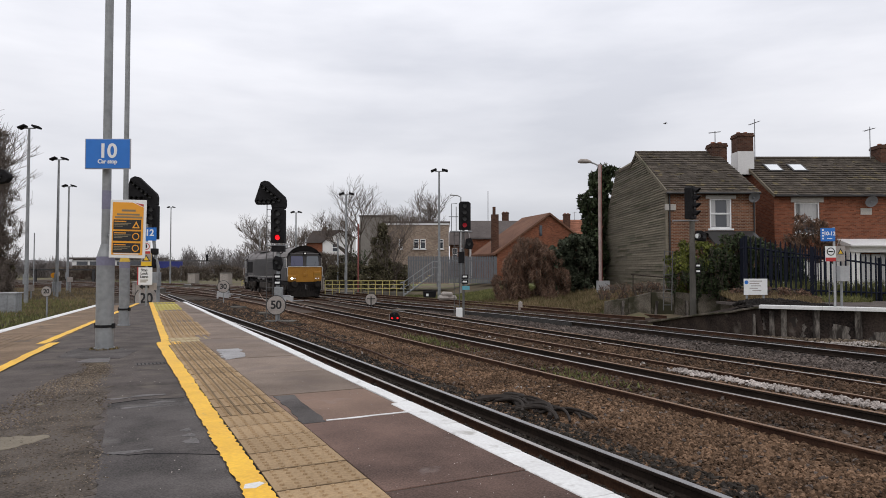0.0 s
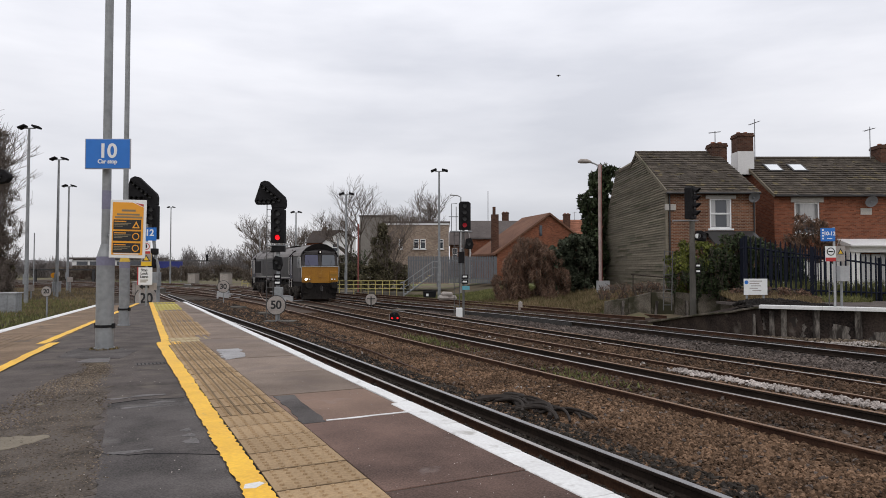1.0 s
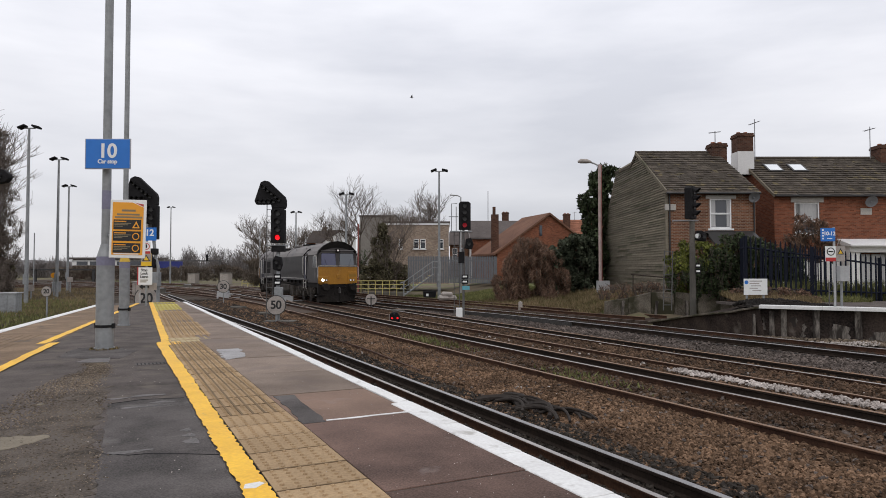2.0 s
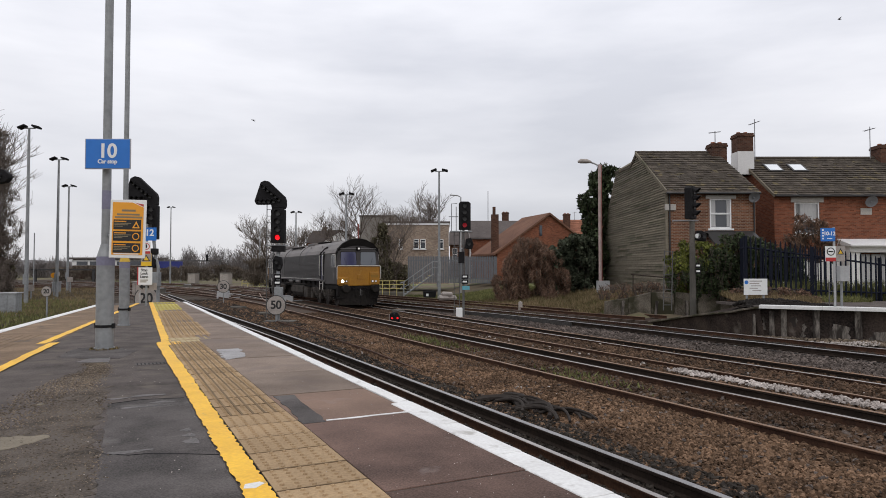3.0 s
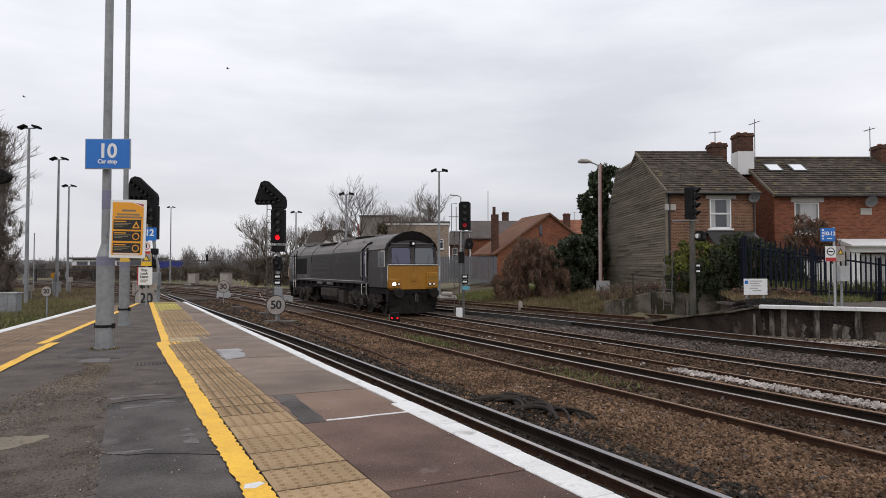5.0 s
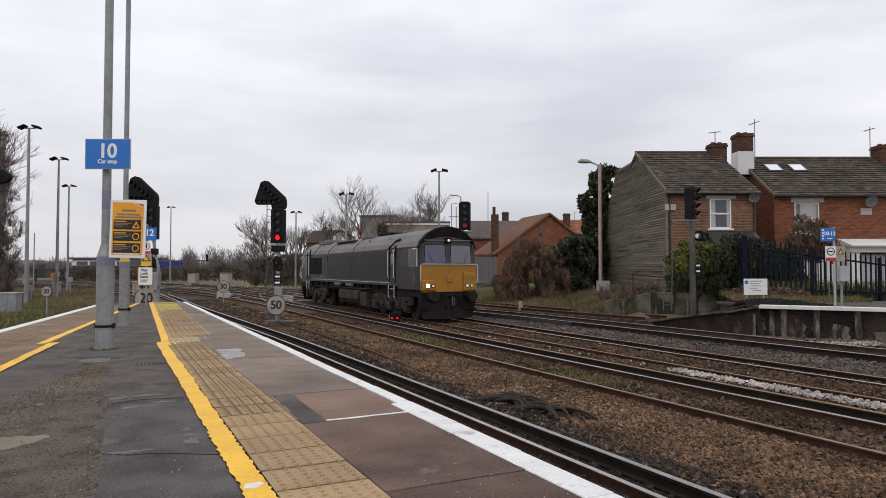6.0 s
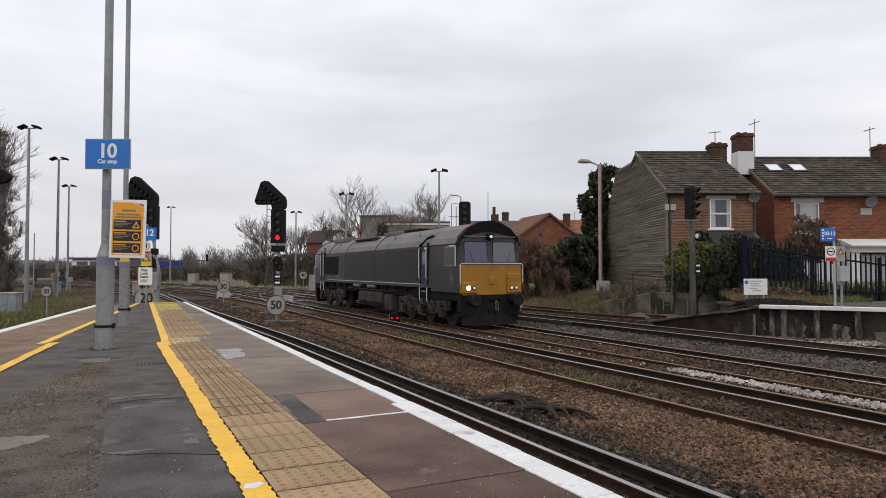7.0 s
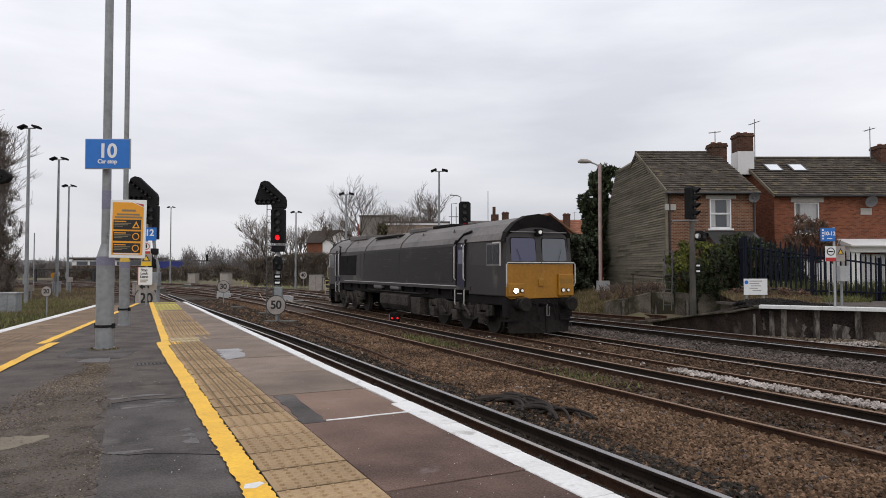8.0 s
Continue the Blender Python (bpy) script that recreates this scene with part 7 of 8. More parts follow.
def bare_tree(label, m, height, seed, spread=0.6, levels=5, trunk=0.2, ivy=0, low=0.33, twig=0.017):
    """A leafless tree: tapered trunk, limbs that fork again and again, fine twigs at the ends, ivy on the trunk if asked."""
    rng = random.Random(seed)
    t = thing("tree", label, "tree", m)
    wood, fine, spots = Shape(), Shape(), []

    def grow(p, d, length, r, level):
        pts, q = [p], p
        for k in range(3):
            d = (d + Vector((rng.uniform(-1, 1), rng.uniform(-1, 1), rng.uniform(-0.3, 0.7))) * 0.11).normalized()
            q = q + d * length / 3
            pts.append(q)
        (fine if level >= 3 else wood).tube(pts, [r, r * 0.85, r * 0.7, r * 0.55], 6 if level == 0 else 4 if level < 3 else 3)
        if level < 2:
            spots.extend(pts)
        if level >= levels:
            return
        for k in range(4 if level < 4 else 3):
            side = Vector((rng.gauss(0, 1), rng.gauss(0, 1), rng.uniform(-0.1, 0.5))).normalized()
            nd = (d * (1 - spread * 0.45) + side * spread + Vector((0, 0, 0.12))).normalized()
            nd.z = max(nd.z, -0.05)
            grow(pts[rng.choice((1, 2, 3, 3, 3))], nd, length * rng.uniform(0.6, 0.85), max(r * 0.55, twig), level + 1)
    grow(Vector((0, 0, -0.3)), Vector((0, 0, 1)), height * low * 1.38, trunk, 0)
    part("trunk", wood, BARK, t, "forked grey-brown trunk and limbs", smooth=True)
    part("crown", fine, TWIG, t, "fine bare twigs")
    if ivy:
        part("ivy", leaf_cloud([(p.x, p.y, p.z, 0.7, 0.7, 0.9) for p in spots if p.z < height * 0.4], ivy, 0.1, seed), IVY, t, "dark ivy on the trunk")
    return t


def leaf_cloud(blobs, count, size, seed, shell=0.55, thin=0.55, rise=0.0):
    """Many small bent leaves in uneven clumps; blobs: x, y, z and three radii."""
    rng = np.random.default_rng(seed)
    b = np.array(blobs)
    vol = (b[:, 3] * b[:, 4] * b[:, 5]) ** 0.67
    pick = rng.choice(len(b), count, p=vol / vol.sum())
    d = rng.normal(0, 1, (count, 3))
    d /= np.linalg.norm(d, axis=1)[:, None]
    r = (shell + (1 - shell) * rng.uniform(0, 1, count) ** 0.6) * (1 + 0.22 * np.sin(d[:, 0] * 7 + pick) * np.cos(d[:, 2] * 6 + d[:, 1] * 5))
    c = b[pick, :3] + d * r[:, None] * b[pick, 3:]
    u = rng.normal(0, 1, (count, 3)) + np.array([0, 0, rise])
    u /= np.linalg.norm(u, axis=1)[:, None]
    w = np.cross(u, rng.normal(0, 1, (count, 3)))
    w /= np.linalg.norm(w, axis=1)[:, None] + 1e-9
    s = size * rng.uniform(0.6, 1.4, (count, 1))
    n = np.cross(u, w)
    quad = np.stack([c - u * s, c - w * s * thin + n * s * 0.15, c + u * s, c + w * s * thin + n * s * 0.15], 1)
    sh = Shape()
    sh.v = quad.reshape(-1, 3).tolist()
    sh.f = [(4 * i, 4 * i + 1, 4 * i + 2, 4 * i + 3) for i in range(count)]
    return sh


def shrub(name, label, blobs, count, size, material, seed, stems=True, thin=0.55, rise=0.0):
    t = thing(name, label, "shrub", street(0, 0))
    tagged(part("foliage", leaf_cloud(blobs, count, size, seed, 0.55, thin, rise), material, t, "many small leaves in uneven clumps"), kind="stuff")
    if stems:
        rng = random.Random(seed)
        sh = Shape()
        for x, y, z, a, b, c in blobs:
            for k in range(7):
                q = Vector((x + rng.uniform(-a, a) * 1.15, y + rng.uniform(-b, b), z + c * rng.uniform(0.3, 1.25)))
                p = Vector((x + rng.uniform(-a, a) * 0.3, y, max(0.0, z - c)))
                sh.tube([p, (p + q) / 2 + Vector((rng.uniform(-0.1, 0.1), 0, 0.1)), q], [0.03, 0.02, 0.008], 3)
        tagged(part("brushwood", sh, BARK, t, "thin bare stems"), kind="stuff")
    return t


def clumps(s0, s1, d, z0, tops, depth, seed, n=9):
    """Uneven clump list along a bank from s0 to s1; tops: heights at even steps."""
    rng = random.Random(seed)
    out = []
    for k in range(n):
        q = k / (n - 1)
        i = q * (len(tops) - 1)
        top = tops[int(i)] + (tops[min(int(i) + 1, len(tops) - 1)] - tops[int(i)]) * (i - int(i))
        s = s0 + (s1 - s0) * q
        z = z0
        while z < top:
            c = min(rng.uniform(0.5, 0.9), max(0.3, top - z))
            out.append((s + rng.uniform(-0.3, 0.3), d + rng.uniform(-depth, depth), z + c * 0.5, rng.uniform(0.6, 1.0) * (s1 - s0) / n, depth, c * 0.7))
            z += c * 0.8
    return out


# beside the weatherboarded house
shrub("ivy_tree", "tall dark ivy-covered tree behind the weatherboards", clumps(9.6, 11.4, 45.5, 0.4, [7.2, 8.9, 8.9], 0.9, 11, 6), 13000, 0.13, IVY, 11)
shrub("evergreen_shrub", "dark evergreen shrub beside the house", clumps(6.5, 9.6, 44.0, 0.6, [2.4, 3.7, 4.2, 4.0], 1.0, 12, 9), 12000, 0.12, EVERGREEN, 12)
shrub("bramble_scrub", "leafless brown bramble scrub on the bank", clumps(3.5, 7.5, 42.5, 0.2, [1.4, 2.9, 3.8, 3.9, 3.3, 2.0], 0.9, 13, 13), 21000, 0.2, BROWN_LEAF, 13, True, 0.06, 1.2)
shrub("hedge", "overgrown yellow-green garden hedge before the house", clumps(10.7, 13.0, 31.0, 1.0, [2.6, 3.3, 3.2, 2.9], 0.4, 14, 8), 9000, 0.065, IVY_LIGHT, 14)
shrub("ivy_bush", "dark ivy tumbling over the garden fence", clumps(10.8, 14.3, 30.6, 0.9, [1.8, 2.2, 2.9, 3.6, 3.2], 0.35, 15, 11), 11000, 0.06, IVY, 15)
shrub("evergreen_hedge", "dark clipped evergreen hedge behind the palisade fence", clumps(13.9, 16.3, 30.2, 0.8, [3.3, 3.1, 2.8, 2.2], 0.4, 19, 12), 12000, 0.07, IVY, 19)
shrub("ornamental_bush", "bare reddish-brown bush in the front garden", clumps(17.4, 19.4, 33.5, 2.6, [3.6, 4.6, 4.5, 3.6], 0.4, 16, 5), 2600, 0.12, BROWN_LEAF, 16, True, 0.2, 0.6)
shrub("dead_weeds", "tangled dead brown weeds above the retaining wall", clumps(7.3, 10.6, 31.4, 0.75, [0.95, 1.2, 1.35, 1.2], 0.3, 18, 9), 3800, 0.06, BROWN_LEAF, 18, True, 0.1, 0.4)
shrub("dead_weeds", "dead brown weeds at the fence foot", clumps(11.0, 14.0, 25.4, 0.75, [1.0, 1.25, 1.1, 0.95], 0.35, 17, 9), 3500, 0.05, BROWN_LEAF, 17)
# across the yard
bare_tree("large bare tree with ivy on its trunk", street(-8.3, 68), 9.8, 21, 0.58, 6, 0.26, 900, 0.26, 0.011)
bare_tree("thin bare tree beside the fence", street(-4.3, 63), 6.3, 28, 0.5, 5, 0.1, 0, 0.3, 0.012)
bare_tree("bare tree behind the flats", street(-5.0, 92), 10.0, 22, 0.55, 6, 0.24, 0, 0.3, 0.02)
shrub("ivy_tree", "ivy-clad broken tree beside the flats", clumps(-6.6, -5.2, 64, 0.8, [5.0, 6.9, 5.2], 0.6, 23, 4), 4200, 0.13, GREEN_SCRUB, 23)
shrub("undergrowth", "dark undergrowth along the yard fence", clumps(-10.9, -3.4, 63.5, 0.4, [2.2, 2.5, 2.3, 3.0, 2.0], 0.7, 24, 16), 7500, 0.11, GREEN_SCRUB, 24)
shrub("undergrowth", "rough brown scrub behind the relay cabinets", clumps(-24.0, -11.0, 84, 0.2, [3.0, 3.8, 4.0, 3.4], 1.0, 25, 16), 15000, 0.4, SCRUB_TWIG, 25, True, 0.06, 1.5)
shrub("undergrowth", "low brown scrub at the far side of the junction", clumps(-52.0, -36.0, 122, 0.2, [1.6, 2.6, 2.2, 2.8, 2.0], 1.0, 26, 16), 6000, 0.35, SCRUB_TWIG, 26, True, 0.1, 1.2)
shrub("undergrowth", "dark brown scrub below the depot", clumps(-78.0, -50.0, 135, 0.0, [2.2, 2.6, 2.0, 2.4, 1.8], 1.2, 62, 26), 9000, 0.4, SCRUB_TWIG, 62, True, 0.1, 1.2)
for k, (s, d, h) in enumerate(((-31.0, 112, 7.4), (-28.4, 110, 8.4), (-25.4, 114, 7.6), (-23.0, 112, 7.0))):
    bare_tree("bare tree in a row behind the junction", street(s, d), h, 30 + k, 0.58, 5, 0.24, 0, 0.33, 0.02)
bare_tree("tall bare tree with brown ivy at the yard edge", street(-35.8, 46), 13.6, 41, 0.6, 6, 0.28, 5200, 0.3, 0.016)
bare_tree("bare tree at the yard edge", street(-38.0, 50), 13.5, 42, 0.6, 6, 0.25, 4200, 0.3, 0.016)
shrub("thicket", "tall bare twiggy thicket at the yard edge", clumps(-33.4, -29.9, 46, 0.3, [13.2, 13.0, 12.0, 8.5], 0.8, 44, 8), 21000, 0.3, TWIG, 44, True, 0.045, 0.8)
shrub("thicket", "dark ivy in the foot of the thicket", clumps(-33.6, -30.6, 46.5, 0.3, [7.5, 7.0, 4.5], 0.6, 45, 6), 6000, 0.13, GREEN_SCRUB, 45)


def far_woods():
    """The hazy belt of bare woods along the horizon."""
    rng = random.Random(8)
    blobs = []
    for k in range(150):
        s = -190 + 260 * k / 149 + rng.uniform(-2, 2)
        top = 5.0 + 1.4 * max(0, min(1, (s + 95) / 10, (-30 - s) / 10)) + 1.8 * noise.noise((s * 0.05, 0, 3)) + (2.6 if -77 < s < -56 else 0) * abs(math.sin(s * 0.35))
        blobs.append((s, 200 + rng.uniform(-6, 6), top * 0.4, 2.6, 3.0, top * 0.6))
    ob = part("distant_woods", leaf_cloud(blobs, 90000, 0.8, 8, 0.0, 0.06, 3.0), FAR_WOOD, m=street(0, 0))
    return tagged(ob, "hazy belt of distant leafless woods", "woods", kind="stuff")


# the haze of distance is mixed into this greyed wood colour
FAR_WOOD = surf("hazy_distant_wood", (0.2, 0.178, 0.17), (0.12, 0.107, 0.101), 0.95, 0.05, 1, 0.0, vary=0.3, island=True)
far_woods()


def grass(name, label, material, count, area, h, seed):
    """Thin upright blades over an area."""
    rng = np.random.default_rng(seed)
    x, y, z = area(rng, count)
    a = rng.uniform(0, np.pi, count)
    hh = h * rng.uniform(0.4, 1.3, count)
    w = 0.012 + 0.02 * rng.uniform(0, 1, count) * (h > 0.25) + 0.008
    lean = rng.normal(0, 0.35, (count, 2)) * hh[:, None]
    v = np.stack([np.stack([x - np.cos(a) * w, y - np.sin(a) * w, z], -1), np.stack([x + np.cos(a) * w, y + np.sin(a) * w, z], -1), np.stack([x + lean[:, 0], y + lean[:, 1], z + hh], -1)], 1)
    me = bpy.data.meshes.new(name)
    me.from_pydata(v.reshape(-1, 3).tolist(), [], np.arange(3 * count).reshape(-1, 3).tolist())
    me.materials.append(material)
    return tagged(new(name, me), label, "grass", kind="stuff")


def in_street(s0, s1, d0, d1, z, slope=0.0):
    def area(rng, n):
        s, d = rng.uniform(s0, s1, n), rng.uniform(d0, d1, n)
        return s * math.cos(TURN) + d * math.sin(TURN), d * math.cos(TURN) - s * math.sin(TURN), z + slope * (d - d0)
    return area


def on_bank(s0, s1, d0, d1):
    """A stretch of ground in the frame of the streets, at the height of the ground."""
    def area(rng, n):
        s, d = rng.uniform(s0, s1, n), rng.uniform(d0, d1, n)
        x, y = s * math.cos(TURN) + d * math.sin(TURN), d * math.cos(TURN) - s * math.sin(TURN)
        return x, y, np.array([ground_z(a, b) - 0.03 for a, b in zip(x, y)])
    return area


def by_edge(near, far, d0, d1):
    """The wedge of yard left of the junction, from near to far in slope off the view's line."""
    def area(rng, n):
        d = rng.uniform(d0, d1, n)
        s = -d * rng.uniform(near, far, n)
        return s * math.cos(TURN) + d * math.sin(TURN), d * math.cos(TURN) - s * math.sin(TURN), np.zeros(n)
    return area


grass("rough_grass", "rough straw-coloured grass on the bank", BLADE, 30000, on_bank(0.5, 10.5, 31.6, 44), 0.26, 51)
grass("rough_grass", "dull green tufts on the bank", BLADE_GREEN, 9000, on_bank(0.5, 10.5, 31, 44), 0.2, 61)
grass("green_grass", "green grass on the bank below the fence", BLADE_GREEN, 26000, on_bank(-3.2, 7.0, 44, 60), 0.28, 52)
grass("weeds", "dark rank weeds behind the palisade fence", BLADE_GREEN, 6000, in_street(12.6, 22.5, 26.5, 27.6, 0.8), 0.75, 58)
grass("rough_grass", "rough grass beside the platform's far edge", BLADE_GREEN, 9000, by_edge(0.53, 0.75, 22, 46), 0.16, 53)
grass("rough_grass", "straw grass further along the yard edge", BLADE, 14000, by_edge(0.5, 0.72, 30, 75), 0.17, 54)
grass("weeds", "small green weeds between the tracks", BLADE_GREEN, 160, lambda r, n: (r.normal(8.55, 0.22, n), r.normal(10.9, 0.7, n), np.full(n, -0.1)), 0.1, 55)
grass("weeds", "small green weeds beside a rail", BLADE_GREEN, 260, lambda r, n: (r.normal(8.7, 0.2, n), r.normal(18.5, 1.2, n), np.full(n, -0.1)), 0.12, 56)
grass("dead_weeds", "dead weeds along the retaining wall foot", BLADE, 3200, on_bank(6.5, 9.2, 29.9, 31.0), 0.16, 57)
grass("moss_tuft", "dry moss tufts round the lamp post foot", BLADE, 220, lambda r, n: (lambda a, q: (-0.107 + q * np.cos(a), 11.207 + q * np.sin(a), np.full(n, TOP)))(r.uniform(0, 6.28, n), 0.14 + 0.07 * r.uniform(0, 1, n) ** 2), 0.03, 58)
grass("dead_weeds", "dead weeds on the earth behind the platform ramp", BLADE, 4200, in_street(10.7, 13.6, 23.9, 26.0, 0.86, 0.12), 0.2, 59)
grass("weeds", "rank green weeds at the fence foot", BLADE_GREEN, 2200, in_street(11.2, 16.0, 24.9, 26.1, 0.86, 0.05), 0.2, 60)


def distant_hill():
    sh = Shape()
    n = 90
    for k in range(n + 1):
        s = -520 + 900 * k / n
        top = 9.0 + 3.5 * noise.noise((s * 0.012, 1, 7)) + 0.8 * noise.noise((s * 0.09, 2, 7))
        for d, z in ((560, -1), (570, top * 0.75), (600, top), (700, top * 0.6), (720, -1)):
            sh.v.append((s, d, z))
    sh.f = [(5 * k + j, 5 * k + 5 + j, 5 * k + 6 + j, 5 * k + 1 + j) for k in range(n) for j in range(4)]
    return tagged(part("distant_hill", sh, HILL, m=street(0, 0), smooth=True), "low hazy wooded ridge on the horizon", "hill", kind="structure")


# ridge colour greyed to paint in the haze before it
HILL = surf("hazy_wooded_ridge", (0.2, 0.19, 0.19), (0.13, 0.125, 0.125), 0.95, 0.03, 0.4, 0.0)
distant_hill()

# ---- buildings across the yard ----
BUFF = bricks_mat("buff_brown_brick", (0.4, 0.31, 0.23), (0.28, 0.21, 0.155), (0.34, 0.3, 0.26))
FLAT_GREY = surf("grey_cladding", (0.29, 0.27, 0.24), (0.2, 0.185, 0.165), 0.8, 0.4, 5, 0.1)
SLATE = surf("dark_slate_roof", (0.135, 0.115, 0.107), (0.088, 0.075, 0.07), 0.8, 0.6, 6, 0.2, 0.01)
YELLOW_RAIL = surf("pale_yellow_handrail", (0.5, 0.42, 0.14), (0.38, 0.32, 0.12), 0.6, 2, 15, 0.0)
BLUE_HOARD = surf("deep_blue_hoarding", (0.02, 0.03, 0.2), (0.015, 0.022, 0.14), 0.6, 0.3, 4, 0.0)


ROOF_BROWN = surf("brown_tile_slope", (0.2, 0.105, 0.07), (0.12, 0.065, 0.045), 0.9, 0.6, 5, 0.3, 0.01)


def flats():
    h = thing("block_of_flats", "low flat-roofed buff brick block with white windows", "building", street(0, 0))
    part("wall", Shape().box(-6.6, 0.65, 75, 82, 0.5, 7.1), BUFF, h, "buff brick wall")
    part("roof_edge", Shape().box(-6.7, 0.75, 74.9, 82.1, 7.1, 7.3), UPVC, h, "pale roof edge")
    part("flat_roof", Shape().box(-6.75, 0.8, 74.85, 82.1, 7.3, 7.5), SLATE, h)
    part("upper_block", Shape().box(-9.6, -5.4, 77, 84, 0.5, 8.2), FLAT_GREY, h, "grey upper block")
    part("upper_roof", Shape().box(-9.7, -5.3, 76.9, 84.1, 8.2, 8.35), SLATE, h)
    for a, b in ((-4.95, -4.55), (-3.3, -2.7), (-2.55, -1.95), (-0.55, 0.05)):
        sash(h, a, b, 74.95, 4.4, 5.5, "white-framed window", False, 0.72)


def white_house():
    h = thing("house", "white rendered house with a dark slate roof", "house", street(0, 0))
    part("gable_wall", Shape().prism([(-19.8, 3.0), (-19.8, 6.6), (-16.8, 8.4), (-15.4, 7.5), (-15.4, 3.0)], 110, 118, "y"), RENDER, h, "white gable wall")
    part("roof", Shape().prism([(-22.6, 6.45), (-21.4, 8.45), (-16.8, 8.65), (-19.9, 6.5)], 109.8, 118, "y"), SLATE, h, "dark slate roof")
    part("verge", Shape().prism([(-20.0, 6.5), (-16.8, 8.45), (-15.2, 7.45), (-15.2, 7.6), (-16.8, 8.65), (-20.0, 6.7)], 109.7, 118, "y"), SLATE, h)
    part("brick_wall", Shape().box(-22.4, -19.8, 110.2, 118, 3.0, 6.5), BRICK_RED, h)
    sash(h, -18.2, -17.1, 109.95, 5.0, 6.4, "white-framed window", False)
    part("chimney", Shape().box(-20.2, -19.6, 112, 112.8, 8.2, 9.2), SOOTY, h)


def brick_houses():
    h = thing("house", "red brick gabled house with a long tiled slope", "house", street(11.1, 70, 0, 16) @ pose(-11.1, -70, 0))
    part("gable", Shape().prism([(5.3, 3.9), (11.1, 7.85), (13.9, 5.9), (13.9, 1.0), (5.3, 1.0)], 70, 77, "y"), BRICK_RED, h, "orange-red brick gable")
    part("roof", Shape().prism([(4.9, 3.75), (11.1, 8.05), (14.2, 5.85), (14.2, 5.65), (11.1, 7.82), (4.9, 3.55)], 69.7, 77.2, "y"), ROOF_BROWN, h, "red tiled roof")
    part("slit_window", Shape().box(10.0, 10.3, 69.94, 70.02, 5.6, 6.7), GLASS, h)
    g = thing("house", "slate-roofed house with white gable and tall chimney", "house", street(0, 0))
    part("wall", Shape().box(3.4, 9.5, 82, 88, 1.0, 6.2), BRICK_RED, g)
    part("white_gable", Shape().prism([(82, 1.0), (82, 6.2), (85, 8.2), (88, 6.2), (88, 1.0)], 3.3, 3.5, "x"), RENDER, g, "white painted gable")
    part("roof", Shape().prism([(81.7, 6.0), (85, 8.3), (88.3, 6.0), (88.3, 5.8), (85, 8.0), (81.7, 5.8)], 3.25, 10.0, "x"), SLATE, g, "dark slate roof")
    part("rooflight", Shape().add([(8.5, 82.6, 6.75), (9.3, 82.6, 6.75), (9.3, 83.4, 7.3), (8.5, 83.4, 7.3)], [(0, 1, 2, 3)]), SKYLIGHT, g)
    t = thing("chimney_stack", "tall dark brick chimney stack", "chimney", street(0, 0))
    part("shaft", Shape().box(5.0, 5.75, 69, 69.7, 1.0, 7.8).box(5.15, 5.45, 69.2, 69.5, 7.8, 8.6), SOOTY, t)
    c = thing("house", "distant tiled house with brick chimneys", "house", street(0, 0))
    part("wall", Shape().box(12.2, 24.0, 92, 99, 1.0, 7.0), BRICK_RED, c)
    part("wall", Shape().box(7.6, 9.8, 91, 92, 1.0, 8.3), BRICK, c)
    tiles("roof", c, 13.0, 24.0, 91.6, 6.6, 95.5, 9.2, ROOF_RED, 0.5, 0.6, "red pantiled roof", 9)
    for s in (8.3, 16.9):
        chimney(c, s, s + 0.9, 93.4, 94.2, 7.0, 10.0 if s > 9 else 10.2)
    part("mast", Shape().tube([(6.2, 92, 4), (6.2, 92, 12.9)], 0.05, 5), ALU, c)
    aerial(c, 18.5, 94, 9.0, 1.2)
    w = thing("house", "small dark house with white windows behind the fence", "house", street(0, 0))
    part("wall", Shape().box(0.9, 3.2, 84, 88, 1.0, 5.4), BRICK, w)
    part("roof", Shape().prism([(83.6, 5.2), (86, 6.9), (88.4, 5.2)], 0.8, 3.3, "x"), SLATE, w)
    for s in (1.2, 2.1):
        sash(w, s, s + 0.6, 83.95, 3.2, 4.8, "white-framed window", False)


